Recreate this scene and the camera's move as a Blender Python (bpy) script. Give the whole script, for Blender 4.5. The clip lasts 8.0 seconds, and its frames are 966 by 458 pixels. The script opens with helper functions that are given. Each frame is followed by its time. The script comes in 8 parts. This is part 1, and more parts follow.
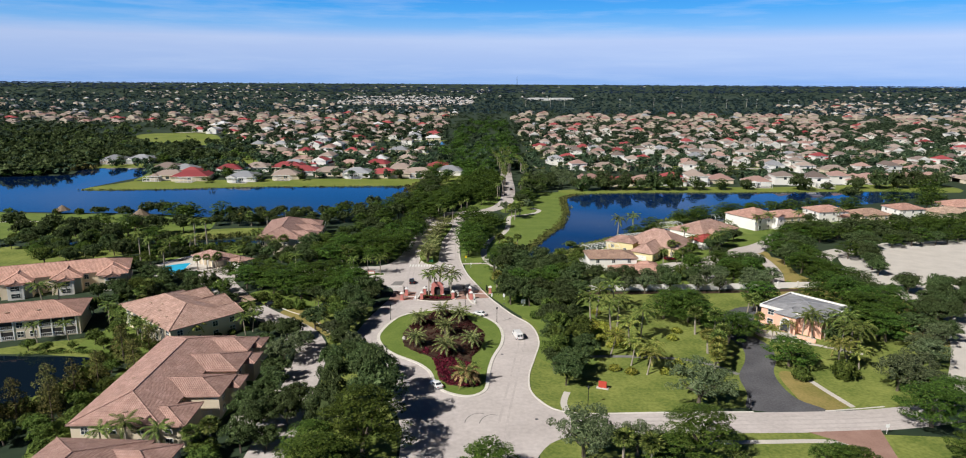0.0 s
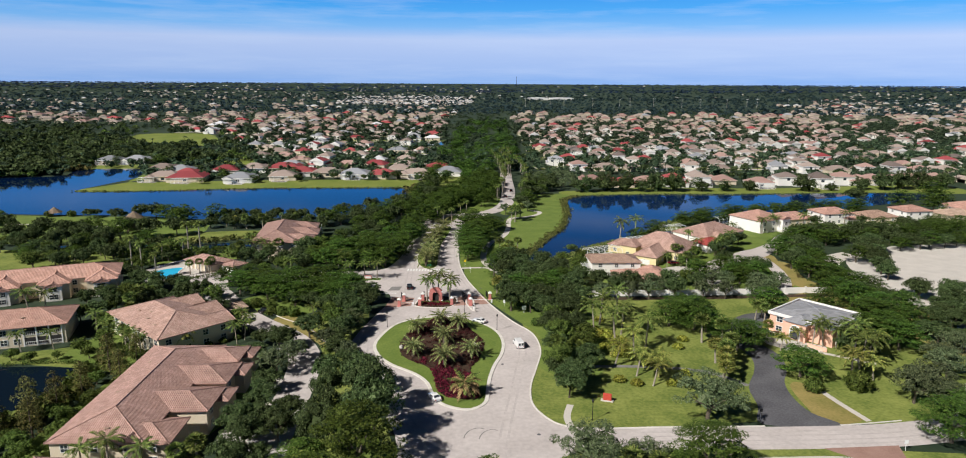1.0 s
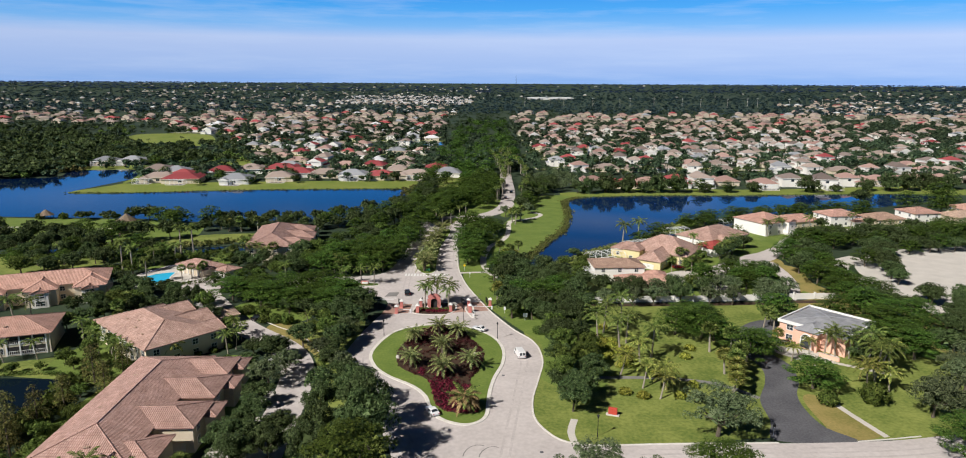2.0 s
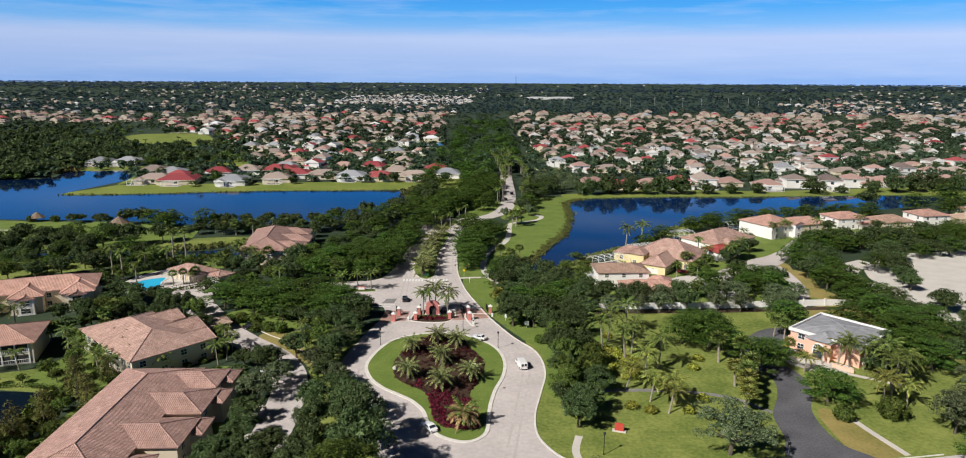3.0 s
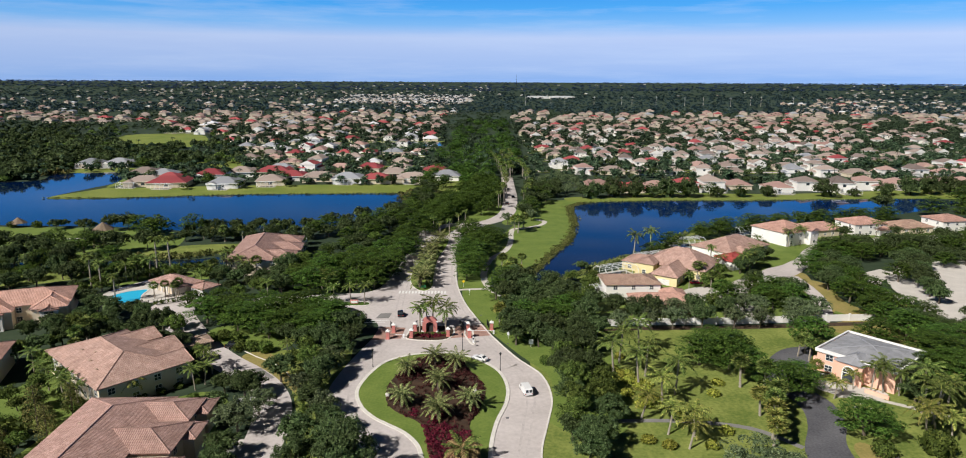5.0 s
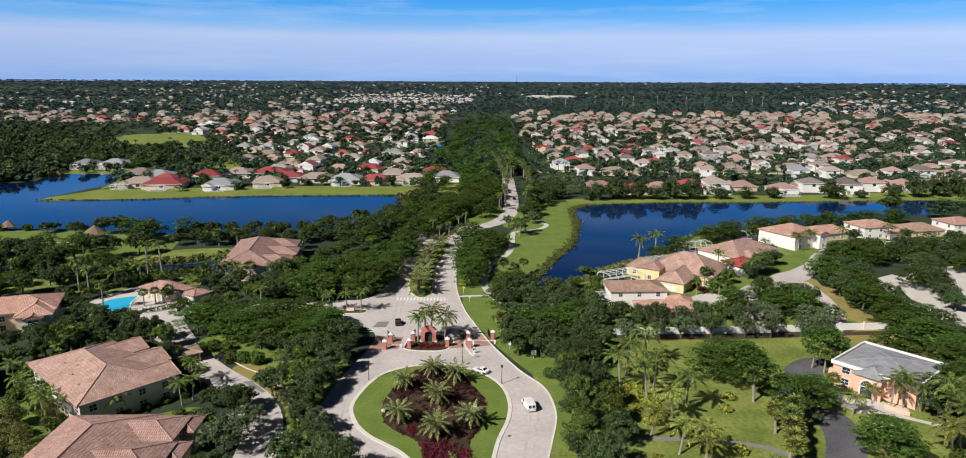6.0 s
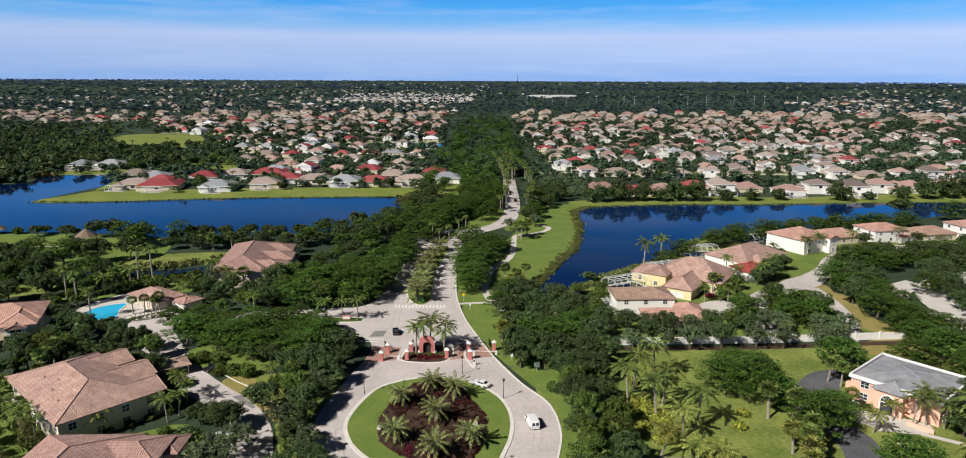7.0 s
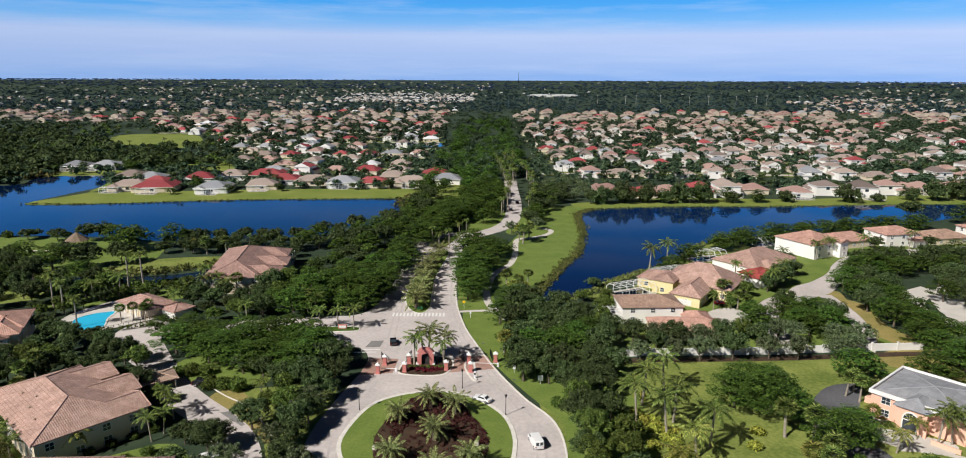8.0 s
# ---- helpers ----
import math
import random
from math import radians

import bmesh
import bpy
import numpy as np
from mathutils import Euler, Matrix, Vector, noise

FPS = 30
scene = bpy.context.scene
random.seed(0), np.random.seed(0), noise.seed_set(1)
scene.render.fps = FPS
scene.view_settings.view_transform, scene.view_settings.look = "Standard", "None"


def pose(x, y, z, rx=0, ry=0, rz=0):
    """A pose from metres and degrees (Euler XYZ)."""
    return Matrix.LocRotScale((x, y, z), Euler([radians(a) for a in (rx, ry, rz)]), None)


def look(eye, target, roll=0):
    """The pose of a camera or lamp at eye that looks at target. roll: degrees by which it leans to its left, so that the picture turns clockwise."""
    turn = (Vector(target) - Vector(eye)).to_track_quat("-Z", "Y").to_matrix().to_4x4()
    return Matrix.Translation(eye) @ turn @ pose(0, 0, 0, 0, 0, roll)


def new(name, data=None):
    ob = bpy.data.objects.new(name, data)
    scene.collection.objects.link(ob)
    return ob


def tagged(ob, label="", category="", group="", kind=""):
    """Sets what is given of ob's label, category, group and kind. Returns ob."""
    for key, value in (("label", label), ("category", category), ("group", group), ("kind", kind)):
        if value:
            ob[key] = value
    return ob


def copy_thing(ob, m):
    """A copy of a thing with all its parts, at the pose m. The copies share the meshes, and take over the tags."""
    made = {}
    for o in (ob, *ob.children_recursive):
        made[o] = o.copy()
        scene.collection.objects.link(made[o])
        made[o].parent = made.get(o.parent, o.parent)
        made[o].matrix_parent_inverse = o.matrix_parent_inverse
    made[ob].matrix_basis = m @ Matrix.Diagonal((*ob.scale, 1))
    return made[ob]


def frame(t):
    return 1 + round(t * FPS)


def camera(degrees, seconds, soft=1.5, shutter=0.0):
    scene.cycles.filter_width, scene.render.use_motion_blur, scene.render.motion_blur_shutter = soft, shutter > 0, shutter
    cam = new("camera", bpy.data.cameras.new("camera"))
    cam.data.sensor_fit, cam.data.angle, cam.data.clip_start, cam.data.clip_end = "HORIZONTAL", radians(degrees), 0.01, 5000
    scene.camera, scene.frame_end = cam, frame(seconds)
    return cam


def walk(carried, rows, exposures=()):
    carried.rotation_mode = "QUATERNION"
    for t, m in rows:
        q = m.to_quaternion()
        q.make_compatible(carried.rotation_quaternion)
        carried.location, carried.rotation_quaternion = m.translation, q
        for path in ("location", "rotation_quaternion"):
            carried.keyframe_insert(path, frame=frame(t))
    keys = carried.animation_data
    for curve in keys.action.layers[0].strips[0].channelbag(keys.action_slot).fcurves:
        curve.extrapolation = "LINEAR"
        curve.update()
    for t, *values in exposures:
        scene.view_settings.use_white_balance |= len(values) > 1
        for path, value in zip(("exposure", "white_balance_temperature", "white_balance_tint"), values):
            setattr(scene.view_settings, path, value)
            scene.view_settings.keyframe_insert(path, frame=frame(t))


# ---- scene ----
# camera: a drone gliding forward at 75 m
cam = camera(70.8, 8.0, soft=1.0)
rows = []
for k in range(17):
    t = 0.5 * k
    eye = Vector((-0.213 - 0.119 * t + 0.001 * t * t, 0.333 + 6.664 * t + 0.1665 * t * t - 0.0057 * t ** 3, 74.743 + 0.060 * t + 0.0049 * t * t))
    yaw = radians(0.258 - 0.0595 * t + 0.0088 * t * t)
    tilt = radians(-12.367 - 0.0255 * t - 0.0019 * t * t)
    ahead = Vector((-math.sin(yaw) * math.cos(tilt), math.cos(yaw) * math.cos(tilt), math.sin(tilt)))
    rows.append((t, look(eye, eye + 100 * ahead, 0.331 - 0.012 * t)))
walk(cam, rows)

# daylight
SUN_TRAVEL = Vector((0.76, 0.65, 0)).normalized()
SUN_ELEV = radians(41)
to_sun = Vector((-SUN_TRAVEL.x * math.cos(SUN_ELEV), -SUN_TRAVEL.y * math.cos(SUN_ELEV), math.sin(SUN_ELEV)))
sun = new("sun", bpy.data.lights.new("sun", "SUN"))
sun.data.energy, sun.data.angle, sun.data.color = 5.75, radians(0.53), (1.0, 0.955, 0.895)
sun.matrix_basis = look((0, 0, 200), Vector((0, 0, 200)) - to_sun)

world = bpy.data.worlds.new("sky")
scene.world = world
world.use_nodes = True
wn, wl = world.node_tree.nodes, world.node_tree.links
wn.clear()
sky = wn.new("ShaderNodeTexSky")
sky.sky_type, sky.sun_disc = "NISHITA", False
sky.sun_elevation, sky.sun_rotation = SUN_ELEV, math.atan2(to_sun.x, to_sun.y)
sky.air_density, sky.dust_density, sky.ozone_density = 1.0, 0.6, 2.0
geo = wn.new("ShaderNodeTexCoord")
sep = wn.new("ShaderNodeSeparateXYZ")
wl.new(geo.outputs["Generated"], sep.inputs[0])
ramp = wn.new("ShaderNodeValToRGB")
low = wn.new("ShaderNodeMapRange")
low.inputs["From Max"].default_value = 0.13
wl.new(sep.outputs["Z"], low.inputs["Value"])
for i, (p, c) in enumerate(((0.0, (0.26, 0.44, 0.82)), (0.10, (0.34, 0.495, 0.84)), (0.42, (0.45, 0.575, 0.87)), (0.56, (0.20, 0.47, 0.88)), (0.74, (0.075, 0.38, 0.87)), (1.0, (0.035, 0.27, 0.80)))):
    e = ramp.color_ramp.elements[i] if i < 2 else ramp.color_ramp.elements.new(p)
    e.position, e.color = p, (*c, 1)
wl.new(low.outputs[0], ramp.inputs[0])
stretch = wn.new("ShaderNodeMapping")
stretch.inputs["Scale"].default_value = (2.2, 2.2, 26)
stretch.inputs["Rotation"].default_value = (0.0, 0.03, 0.3)
wl.new(geo.outputs["Generated"], stretch.inputs[0])
wisps = wn.new("ShaderNodeTexNoise")
wisps.inputs["Scale"].default_value, wisps.inputs["Detail"].default_value, wisps.inputs["Roughness"].default_value = 1.6, 9, 0.62
wl.new(stretch.outputs[0], wisps.inputs["Vector"])
thin = wn.new("ShaderNodeMapRange")
thin.inputs["From Min"].default_value, thin.inputs["From Max"].default_value, thin.inputs["To Max"].default_value = 0.46, 0.80, 0.65
wl.new(wisps.outputs[0], thin.inputs["Value"])
cirrus = wn.new("ShaderNodeMixRGB")
cirrus.inputs[2].default_value = (0.50, 0.63, 0.90, 1)
wl.new(thin.outputs[0], cirrus.inputs[0])
wl.new(ramp.outputs[0], cirrus.inputs[1])
up = wn.new("ShaderNodeMapRange")
up.inputs["From Min"].default_value, up.inputs["From Max"].default_value = 0.15, 0.30
wl.new(sep.outputs["Z"], up.inputs["Value"])
gain = wn.new("ShaderNodeMixRGB")
gain.blend_type = "MULTIPLY"
gain.inputs[0].default_value = 1
gain.inputs[2].default_value = (0.0032, 0.0043, 0.0078, 1)
wl.new(sky.outputs[0], gain.inputs[1])
both = wn.new("ShaderNodeMixRGB")
wl.new(up.outputs[0], both.inputs[0])
side = wn.new("ShaderNodeMapRange")
side.inputs["From Min"].default_value, side.inputs["From Max"].default_value = -0.6, 0.6
side.inputs["To Min"].default_value, side.inputs["To Max"].default_value = 0.97, 1.13
wl.new(sep.outputs["X"], side.inputs["Value"])
brighter = wn.new("ShaderNodeVectorMath")
brighter.operation = "SCALE"
wl.new(cirrus.outputs[0], brighter.inputs[0])
wl.new(side.outputs[0], brighter.inputs["Scale"])
wl.new(brighter.outputs[0], both.inputs[1])
wl.new(gain.outputs[0], both.inputs[2])
bg = wn.new("ShaderNodeBackground")
wl.new(both.outputs[0], bg.inputs[0])
wo = wn.new("ShaderNodeOutputWorld")
wl.new(bg.outputs[0], wo.inputs[0])


# ---- materials ----
def base_material(name):
    m = bpy.data.materials.new(name)
    m.use_nodes = True
    n, l = m.node_tree.nodes, m.node_tree.links
    return m, n, l, n["Principled BSDF"]


def surface(name, dark, light, broad=0.15, fine=3.0, rough=0.85, bump=0.3, depth=0.03, metal=0.0, spec=0.3, per_object=0.0, contrast=1.0):
    """Two scales of mottling between two colours, with fine relief."""
    m, n, l, b = base_material(name)
    co = n.new("ShaderNodeTexCoord")
    a = n.new("ShaderNodeTexNoise")
    a.inputs["Scale"].default_value, a.inputs["Detail"].default_value = broad, 6
    f = n.new("ShaderNodeTexNoise")
    f.inputs["Scale"].default_value, f.inputs["Detail"].default_value = fine, 5
    for t in (a, f):
        l.new(co.outputs["Object"], t.inputs["Vector"])
    blend = n.new("ShaderNodeMath")
    blend.operation = "MULTIPLY_ADD"
    blend.inputs[1].default_value = 0.55
    l.new(a.outputs[0], blend.inputs[0])
    half = n.new("ShaderNodeMath")
    half.operation = "MULTIPLY"
    half.inputs[1].default_value = 0.45
    l.new(f.outputs[0], half.inputs[0])
    l.new(half.outputs[0], blend.inputs[2])
    wide = n.new("ShaderNodeMapRange")
    wide.inputs["From Min"].default_value, wide.inputs["From Max"].default_value = 0.5 - 0.2 / contrast, 0.5 + 0.2 / contrast
    l.new(blend.outputs[0], wide.inputs["Value"])
    mix = n.new("ShaderNodeMixRGB")
    mix.inputs[1].default_value, mix.inputs[2].default_value = (*dark, 1), (*light, 1)
    l.new(wide.outputs[0], mix.inputs[0])
    out = mix.outputs[0]
    if per_object:
        info = n.new("ShaderNodeObjectInfo")
        val = n.new("ShaderNodeMapRange")
        val.inputs["To Min"].default_value, val.inputs["To Max"].default_value = 1 - per_object, 1 + per_object
        l.new(info.outputs["Random"], val.inputs["Value"])
        hsv = n.new("ShaderNodeHueSaturation")
        l.new(val.outputs[0], hsv.inputs["Value"])
        l.new(out, hsv.inputs["Color"])
        out = hsv.outputs[0]
    l.new(out, b.inputs["Base Color"])
    b.inputs["Roughness"].default_value, b.inputs["Metallic"].default_value = rough, metal
    b.inputs["Specular IOR Level"].default_value = spec
    if bump:
        bp = n.new("ShaderNodeBump")
        bp.inputs["Strength"].default_value, bp.inputs["Distance"].default_value = bump, depth
        l.new(f.outputs[0], bp.inputs["Height"])
        l.new(bp.outputs[0], b.inputs["Normal"])
    return m


def foliage(name, dark, light, tip, per_tree=0.28, through_light=0.08):
    """Leaves: each one its own shade, each plant its own tone, a little light let through."""
    m, n, l, b = base_material(name)
    dark, light, tip = [(1.02 * c[0], 1.02 * c[1], c[2] + 0.09 * c[1]) for c in (dark, light, tip)]
    g = n.new("ShaderNodeNewGeometry")
    r = n.new("ShaderNodeValToRGB")
    r.color_ramp.elements[0].color, r.color_ramp.elements[1].color = (*(v * 0.5 for v in dark), 1), (*(v * 1.15 for v in tip), 1)
    e = r.color_ramp.elements.new(0.6)
    e.color = (*light, 1)
    l.new(g.outputs["Random Per Island"], r.inputs[0])
    info = n.new("ShaderNodeObjectInfo")
    val = n.new("ShaderNodeMapRange")
    val.inputs["To Min"].default_value, val.inputs["To Max"].default_value = 1 - per_tree, 1 + per_tree
    l.new(info.outputs["Random"], val.inputs["Value"])
    hue = n.new("ShaderNodeMapRange")
    hue.inputs["To Min"].default_value, hue.inputs["To Max"].default_value = 0.485, 0.515
    l.new(info.outputs["Random"], hue.inputs["Value"])
    hsv = n.new("ShaderNodeHueSaturation")
    l.new(hue.outputs[0], hsv.inputs["Hue"])
    l.new(val.outputs[0], hsv.inputs["Value"])
    l.new(r.outputs[0], hsv.inputs["Color"])
    l.new(hsv.outputs[0], b.inputs["Base Color"])
    b.inputs["Roughness"].default_value = 0.62
    b.inputs["Specular IOR Level"].default_value = 0.06
    tr = n.new("ShaderNodeBsdfTranslucent")
    l.new(hsv.outputs[0], tr.inputs[0])
    ms = n.new("ShaderNodeMixShader")
    ms.inputs[0].default_value = through_light
    l.new(b.outputs[0], ms.inputs[1])
    l.new(tr.outputs[0], ms.inputs[2])
    l.new(ms.outputs[0], n["Material Output"].inputs[0])
    return m


def roof_tiles(name, c1, c2, joint, across=0.21, rowh=0.36, relief=0.075):
    """Barrel tiles in courses, laid by each slope's own metres."""
    m, n, l, b = base_material(name)
    uv = n.new("ShaderNodeUVMap")
    br = n.new("ShaderNodeTexBrick")
    br.offset = 0.5
    br.inputs["Color1"].default_value, br.inputs["Color2"].default_value, br.inputs["Mortar"].default_value = (*c1, 1), (*c2, 1), (*joint, 1)
    br.inputs["Scale"].default_value = 1
    br.inputs["Mortar Size"].default_value, br.inputs["Brick Width"].default_value, br.inputs["Row Height"].default_value = 0.03, across * 2, rowh * 2
    l.new(uv.outputs[0], br.inputs["Vector"])
    no = n.new("ShaderNodeTexNoise")
    no.inputs["Scale"].default_value, no.inputs["Detail"].default_value = 0.35, 6
    l.new(uv.outputs[0], no.inputs["Vector"])
    st = n.new("ShaderNodeMapRange")
    st.inputs["From Min"].default_value, st.inputs["From Max"].default_value = 0.3, 0.7
    st.inputs["To Min"].default_value, st.inputs["To Max"].default_value = 0.78, 1.16
    l.new(no.outputs[0], st.inputs["Value"])
    info = n.new("ShaderNodeObjectInfo")
    ov = n.new("ShaderNodeMapRange")
    ov.inputs["To Min"].default_value, ov.inputs["To Max"].default_value = 0.86, 1.12
    l.new(info.outputs["Random"], ov.inputs["Value"])
    mu = n.new("ShaderNodeMath")
    mu.operation = "MULTIPLY"
    l.new(st.outputs[0], mu.inputs[0])
    l.new(ov.outputs[0], mu.inputs[1])
    hsv = n.new("ShaderNodeHueSaturation")
    l.new(mu.outputs[0], hsv.inputs["Value"])
    l.new(br.outputs["Color"], hsv.inputs["Color"])
    l.new(hsv.outputs[0], b.inputs["Base Color"])
    b.inputs["Roughness"].default_value, b.inputs["Specular IOR Level"].default_value = 0.8, 0.25
    w = n.new("ShaderNodeTexWave")
    w.bands_direction = "X"
    w.inputs["Scale"].default_value = 0.314 / (across * 2)
    l.new(uv.outputs[0], w.inputs["Vector"])
    bp = n.new("ShaderNodeBump")
    bp.inputs["Strength"].default_value, bp.inputs["Distance"].default_value = 0.75, relief
    l.new(w.outputs[0], bp.inputs["Height"])
    l.new(bp.outputs[0], b.inputs["Normal"])
    return m


def plain(name, c, rough=0.5, metal=0.0, spec=0.4, coat=0.0):
    m, n, l, b = base_material(name)
    b.inputs["Base Color"].default_value = (*c, 1)
    b.inputs["Roughness"].default_value, b.inputs["Metallic"].default_value = rough, metal
    b.inputs["Specular IOR Level"].default_value = spec
    b.inputs["Coat Weight"].default_value = coat
    return m


def lake_water(name, c1, c2, ripple=0.06):
    m, n, l, b = base_material(name)
    co = n.new("ShaderNodeTexCoord")
    a = n.new("ShaderNodeTexNoise")
    a.inputs["Scale"].default_value, a.inputs["Detail"].default_value = 0.02, 4
    l.new(co.outputs["Object"], a.inputs["Vector"])
    mix = n.new("ShaderNodeMixRGB")
    mix.inputs[1].default_value, mix.inputs[2].default_value = (*c1, 1), (*c2, 1)
    l.new(a.outputs[0], mix.inputs[0])
    l.new(mix.outputs[0], b.inputs["Base Color"])
    b.inputs["Roughness"].default_value = 0.03
    b.inputs["IOR"].default_value = 1.33
    rip = n.new("ShaderNodeTexNoise")
    rip.inputs["Scale"].default_value, rip.inputs["Detail"].default_value = 0.9, 5
    l.new(co.outputs["Object"], rip.inputs["Vector"])
    bp = n.new("ShaderNodeBump")
    bp.inputs["Strength"].default_value, bp.inputs["Distance"].default_value = ripple, 0.05
    l.new(rip.outputs[0], bp.inputs["Height"])
    l.new(bp.outputs[0], b.inputs["Normal"])
    return m


M = {}
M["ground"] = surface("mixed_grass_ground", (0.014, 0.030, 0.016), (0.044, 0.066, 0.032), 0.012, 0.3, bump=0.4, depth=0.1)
M["lawn"] = surface("mown_lawn", (0.095, 0.138, 0.024), (0.245, 0.275, 0.068), 0.11, 1.1, bump=0.5, depth=0.08, contrast=1.5)
M["fresh_lawn"] = surface("watered_lawn", (0.085, 0.14, 0.022), (0.18, 0.235, 0.05), 0.15, 1.5, bump=0.4, depth=0.05)
M["dry_grass"] = surface("dry_grass", (0.16, 0.16, 0.04), (0.36, 0.27, 0.10), 0.15, 1.5, bump=0.4, depth=0.05)
M["shore_grass"] = surface("shore_grass", (0.10, 0.16, 0.02), (0.24, 0.26, 0.06), 0.05, 0.8, bump=0.4, depth=0.05)
M["mulch"] = surface("bark_mulch", (0.025, 0.016, 0.010), (0.085, 0.05, 0.03), 0.5, 5.0, bump=0.8, depth=0.08)
M["road"] = surface("pale_worn_pavement", (0.43, 0.388, 0.372), (0.565, 0.515, 0.495), 0.09, 0.9, bump=0.15, depth=0.01, contrast=1.5)
M["track"] = surface("darker_wheel_tracks", (0.405, 0.366, 0.352), (0.55, 0.50, 0.48), 0.25, 1.3, bump=0.1, depth=0.01, contrast=1.4)
M["concrete"] = surface("pale_concrete", (0.47, 0.44, 0.40), (0.62, 0.58, 0.53), 0.2, 2.5, bump=0.15, depth=0.01)
M["kerb"] = surface("white_kerb_concrete", (0.55, 0.52, 0.47), (0.74, 0.71, 0.66), 0.6, 4, bump=0.1, depth=0.01)
M["asphalt"] = surface("grey_asphalt", (0.065, 0.065, 0.073), (0.14, 0.139, 0.15), 0.12, 2.0, bump=0.3, depth=0.01, contrast=1.3)
M["paver"] = surface("red_brick_pavers", (0.29, 0.17, 0.135), (0.43, 0.275, 0.225), 0.3, 3.0, bump=0.3, depth=0.01, per_object=0.12)
M["patch"] = surface("worn_grey_paving", (0.17, 0.165, 0.16), (0.25, 0.24, 0.23), 0.4, 3, bump=0.2, depth=0.01)
M["marking"] = surface("worn_white_marking", (0.6, 0.6, 0.58), (0.8, 0.8, 0.78), 0.8, 5, bump=0)
M["lake"] = lake_water("deep_lake_water", (0.001, 0.008, 0.036), (0.002, 0.012, 0.052), 0.22)
M["lake_east"] = lake_water("clear_blue_lake_water", (0.002, 0.014, 0.060), (0.003, 0.020, 0.085))
M["pond"] = lake_water("dark_pond_water", (0.003, 0.008, 0.016), (0.006, 0.014, 0.022))
M["poolwater"] = lake_water("clear_pool_water", (0.02, 0.40, 0.70), (0.05, 0.55, 0.82))
M["bark"] = surface("grey_brown_bark", (0.07, 0.055, 0.04), (0.16, 0.13, 0.10), 1.0, 8, bump=0.6, depth=0.03)
M["palm_bark"] = surface("pale_palm_trunk", (0.20, 0.17, 0.13), (0.40, 0.36, 0.30), 1.0, 7, bump=0.4, depth=0.03)
M["ficus"] = foliage("dark_layered_leaves", (0.030, 0.060, 0.005), (0.056, 0.105, 0.009), (0.105, 0.165, 0.018))
M["ficus_light"] = foliage("fresh_layered_leaves", (0.032, 0.058, 0.005), (0.060, 0.098, 0.009), (0.108, 0.145, 0.017))
M["oak"] = foliage("grey_green_leaves", (0.031, 0.052, 0.012), (0.058, 0.088, 0.023), (0.106, 0.138, 0.046))
M["palm"] = foliage("palm_fronds", (0.038, 0.064, 0.010), (0.102, 0.150, 0.022), (0.24, 0.27, 0.055))
M["pale_oak"] = foliage("pale_grey_green_leaves", (0.050, 0.074, 0.027), (0.096, 0.128, 0.048), (0.17, 0.20, 0.09))
M["date"] = foliage("date_palm_fronds", (0.055, 0.082, 0.018), (0.145, 0.175, 0.046), (0.32, 0.315, 0.11))
M["gold_palm"] = foliage("yellowing_fronds", (0.065, 0.094, 0.012), (0.175, 0.21, 0.028), (0.38, 0.345, 0.07))
M["straw"] = foliage("straw_coloured_dry_fronds", (0.16, 0.13, 0.04), (0.34, 0.25, 0.09), (0.50, 0.36, 0.15))
M["shrub"] = foliage("clipped_shrub_leaves", (0.040, 0.070, 0.010), (0.084, 0.126, 0.016), (0.145, 0.185, 0.028))
M["yellow_shrub"] = foliage("golden_shrub_leaves", (0.12, 0.16, 0.01), (0.27, 0.29, 0.02), (0.40, 0.38, 0.05))
M["crimson"] = foliage("crimson_bedding_leaves", (0.045, 0.008, 0.014), (0.12, 0.014, 0.030), (0.22, 0.035, 0.05))
M["maroon"] = foliage("maroon_bedding_leaves", (0.025, 0.012, 0.010), (0.075, 0.025, 0.02), (0.12, 0.05, 0.035))
M["reed"] = foliage("yellow_green_reeds", (0.06, 0.088, 0.016), (0.14, 0.175, 0.034), (0.25, 0.25, 0.07))
M["cypress"] = foliage("brownish_cypress_leaves", (0.05, 0.06, 0.014), (0.12, 0.125, 0.028), (0.22, 0.19, 0.05))
# distant foliage, with a slight bluish haze mixed into its green
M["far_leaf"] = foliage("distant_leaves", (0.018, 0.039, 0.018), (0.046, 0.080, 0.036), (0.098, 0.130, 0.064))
# bluish distance haze is put into the colour of these two leaf materials
M["haze_blue_leaf"] = foliage("horizon_haze_leaves", (0.010, 0.028, 0.062), (0.018, 0.042, 0.088), (0.028, 0.058, 0.115))
M["hazy_leaf"] = foliage("distant_haze_leaves", (0.016, 0.038, 0.040), (0.036, 0.068, 0.070), (0.066, 0.100, 0.098))
M["tile"] = roof_tiles("terracotta_roof_tiles", (0.37, 0.225, 0.188), (0.48, 0.315, 0.268), (0.18, 0.095, 0.075))
M["tile_faded"] = roof_tiles("faded_terracotta_tiles", (0.38, 0.24, 0.195), (0.50, 0.34, 0.285), (0.23, 0.13, 0.10))
M["tile_tan"] = roof_tiles("tan_roof_tiles", (0.44, 0.31, 0.235), (0.53, 0.39, 0.305), (0.25, 0.18, 0.13))
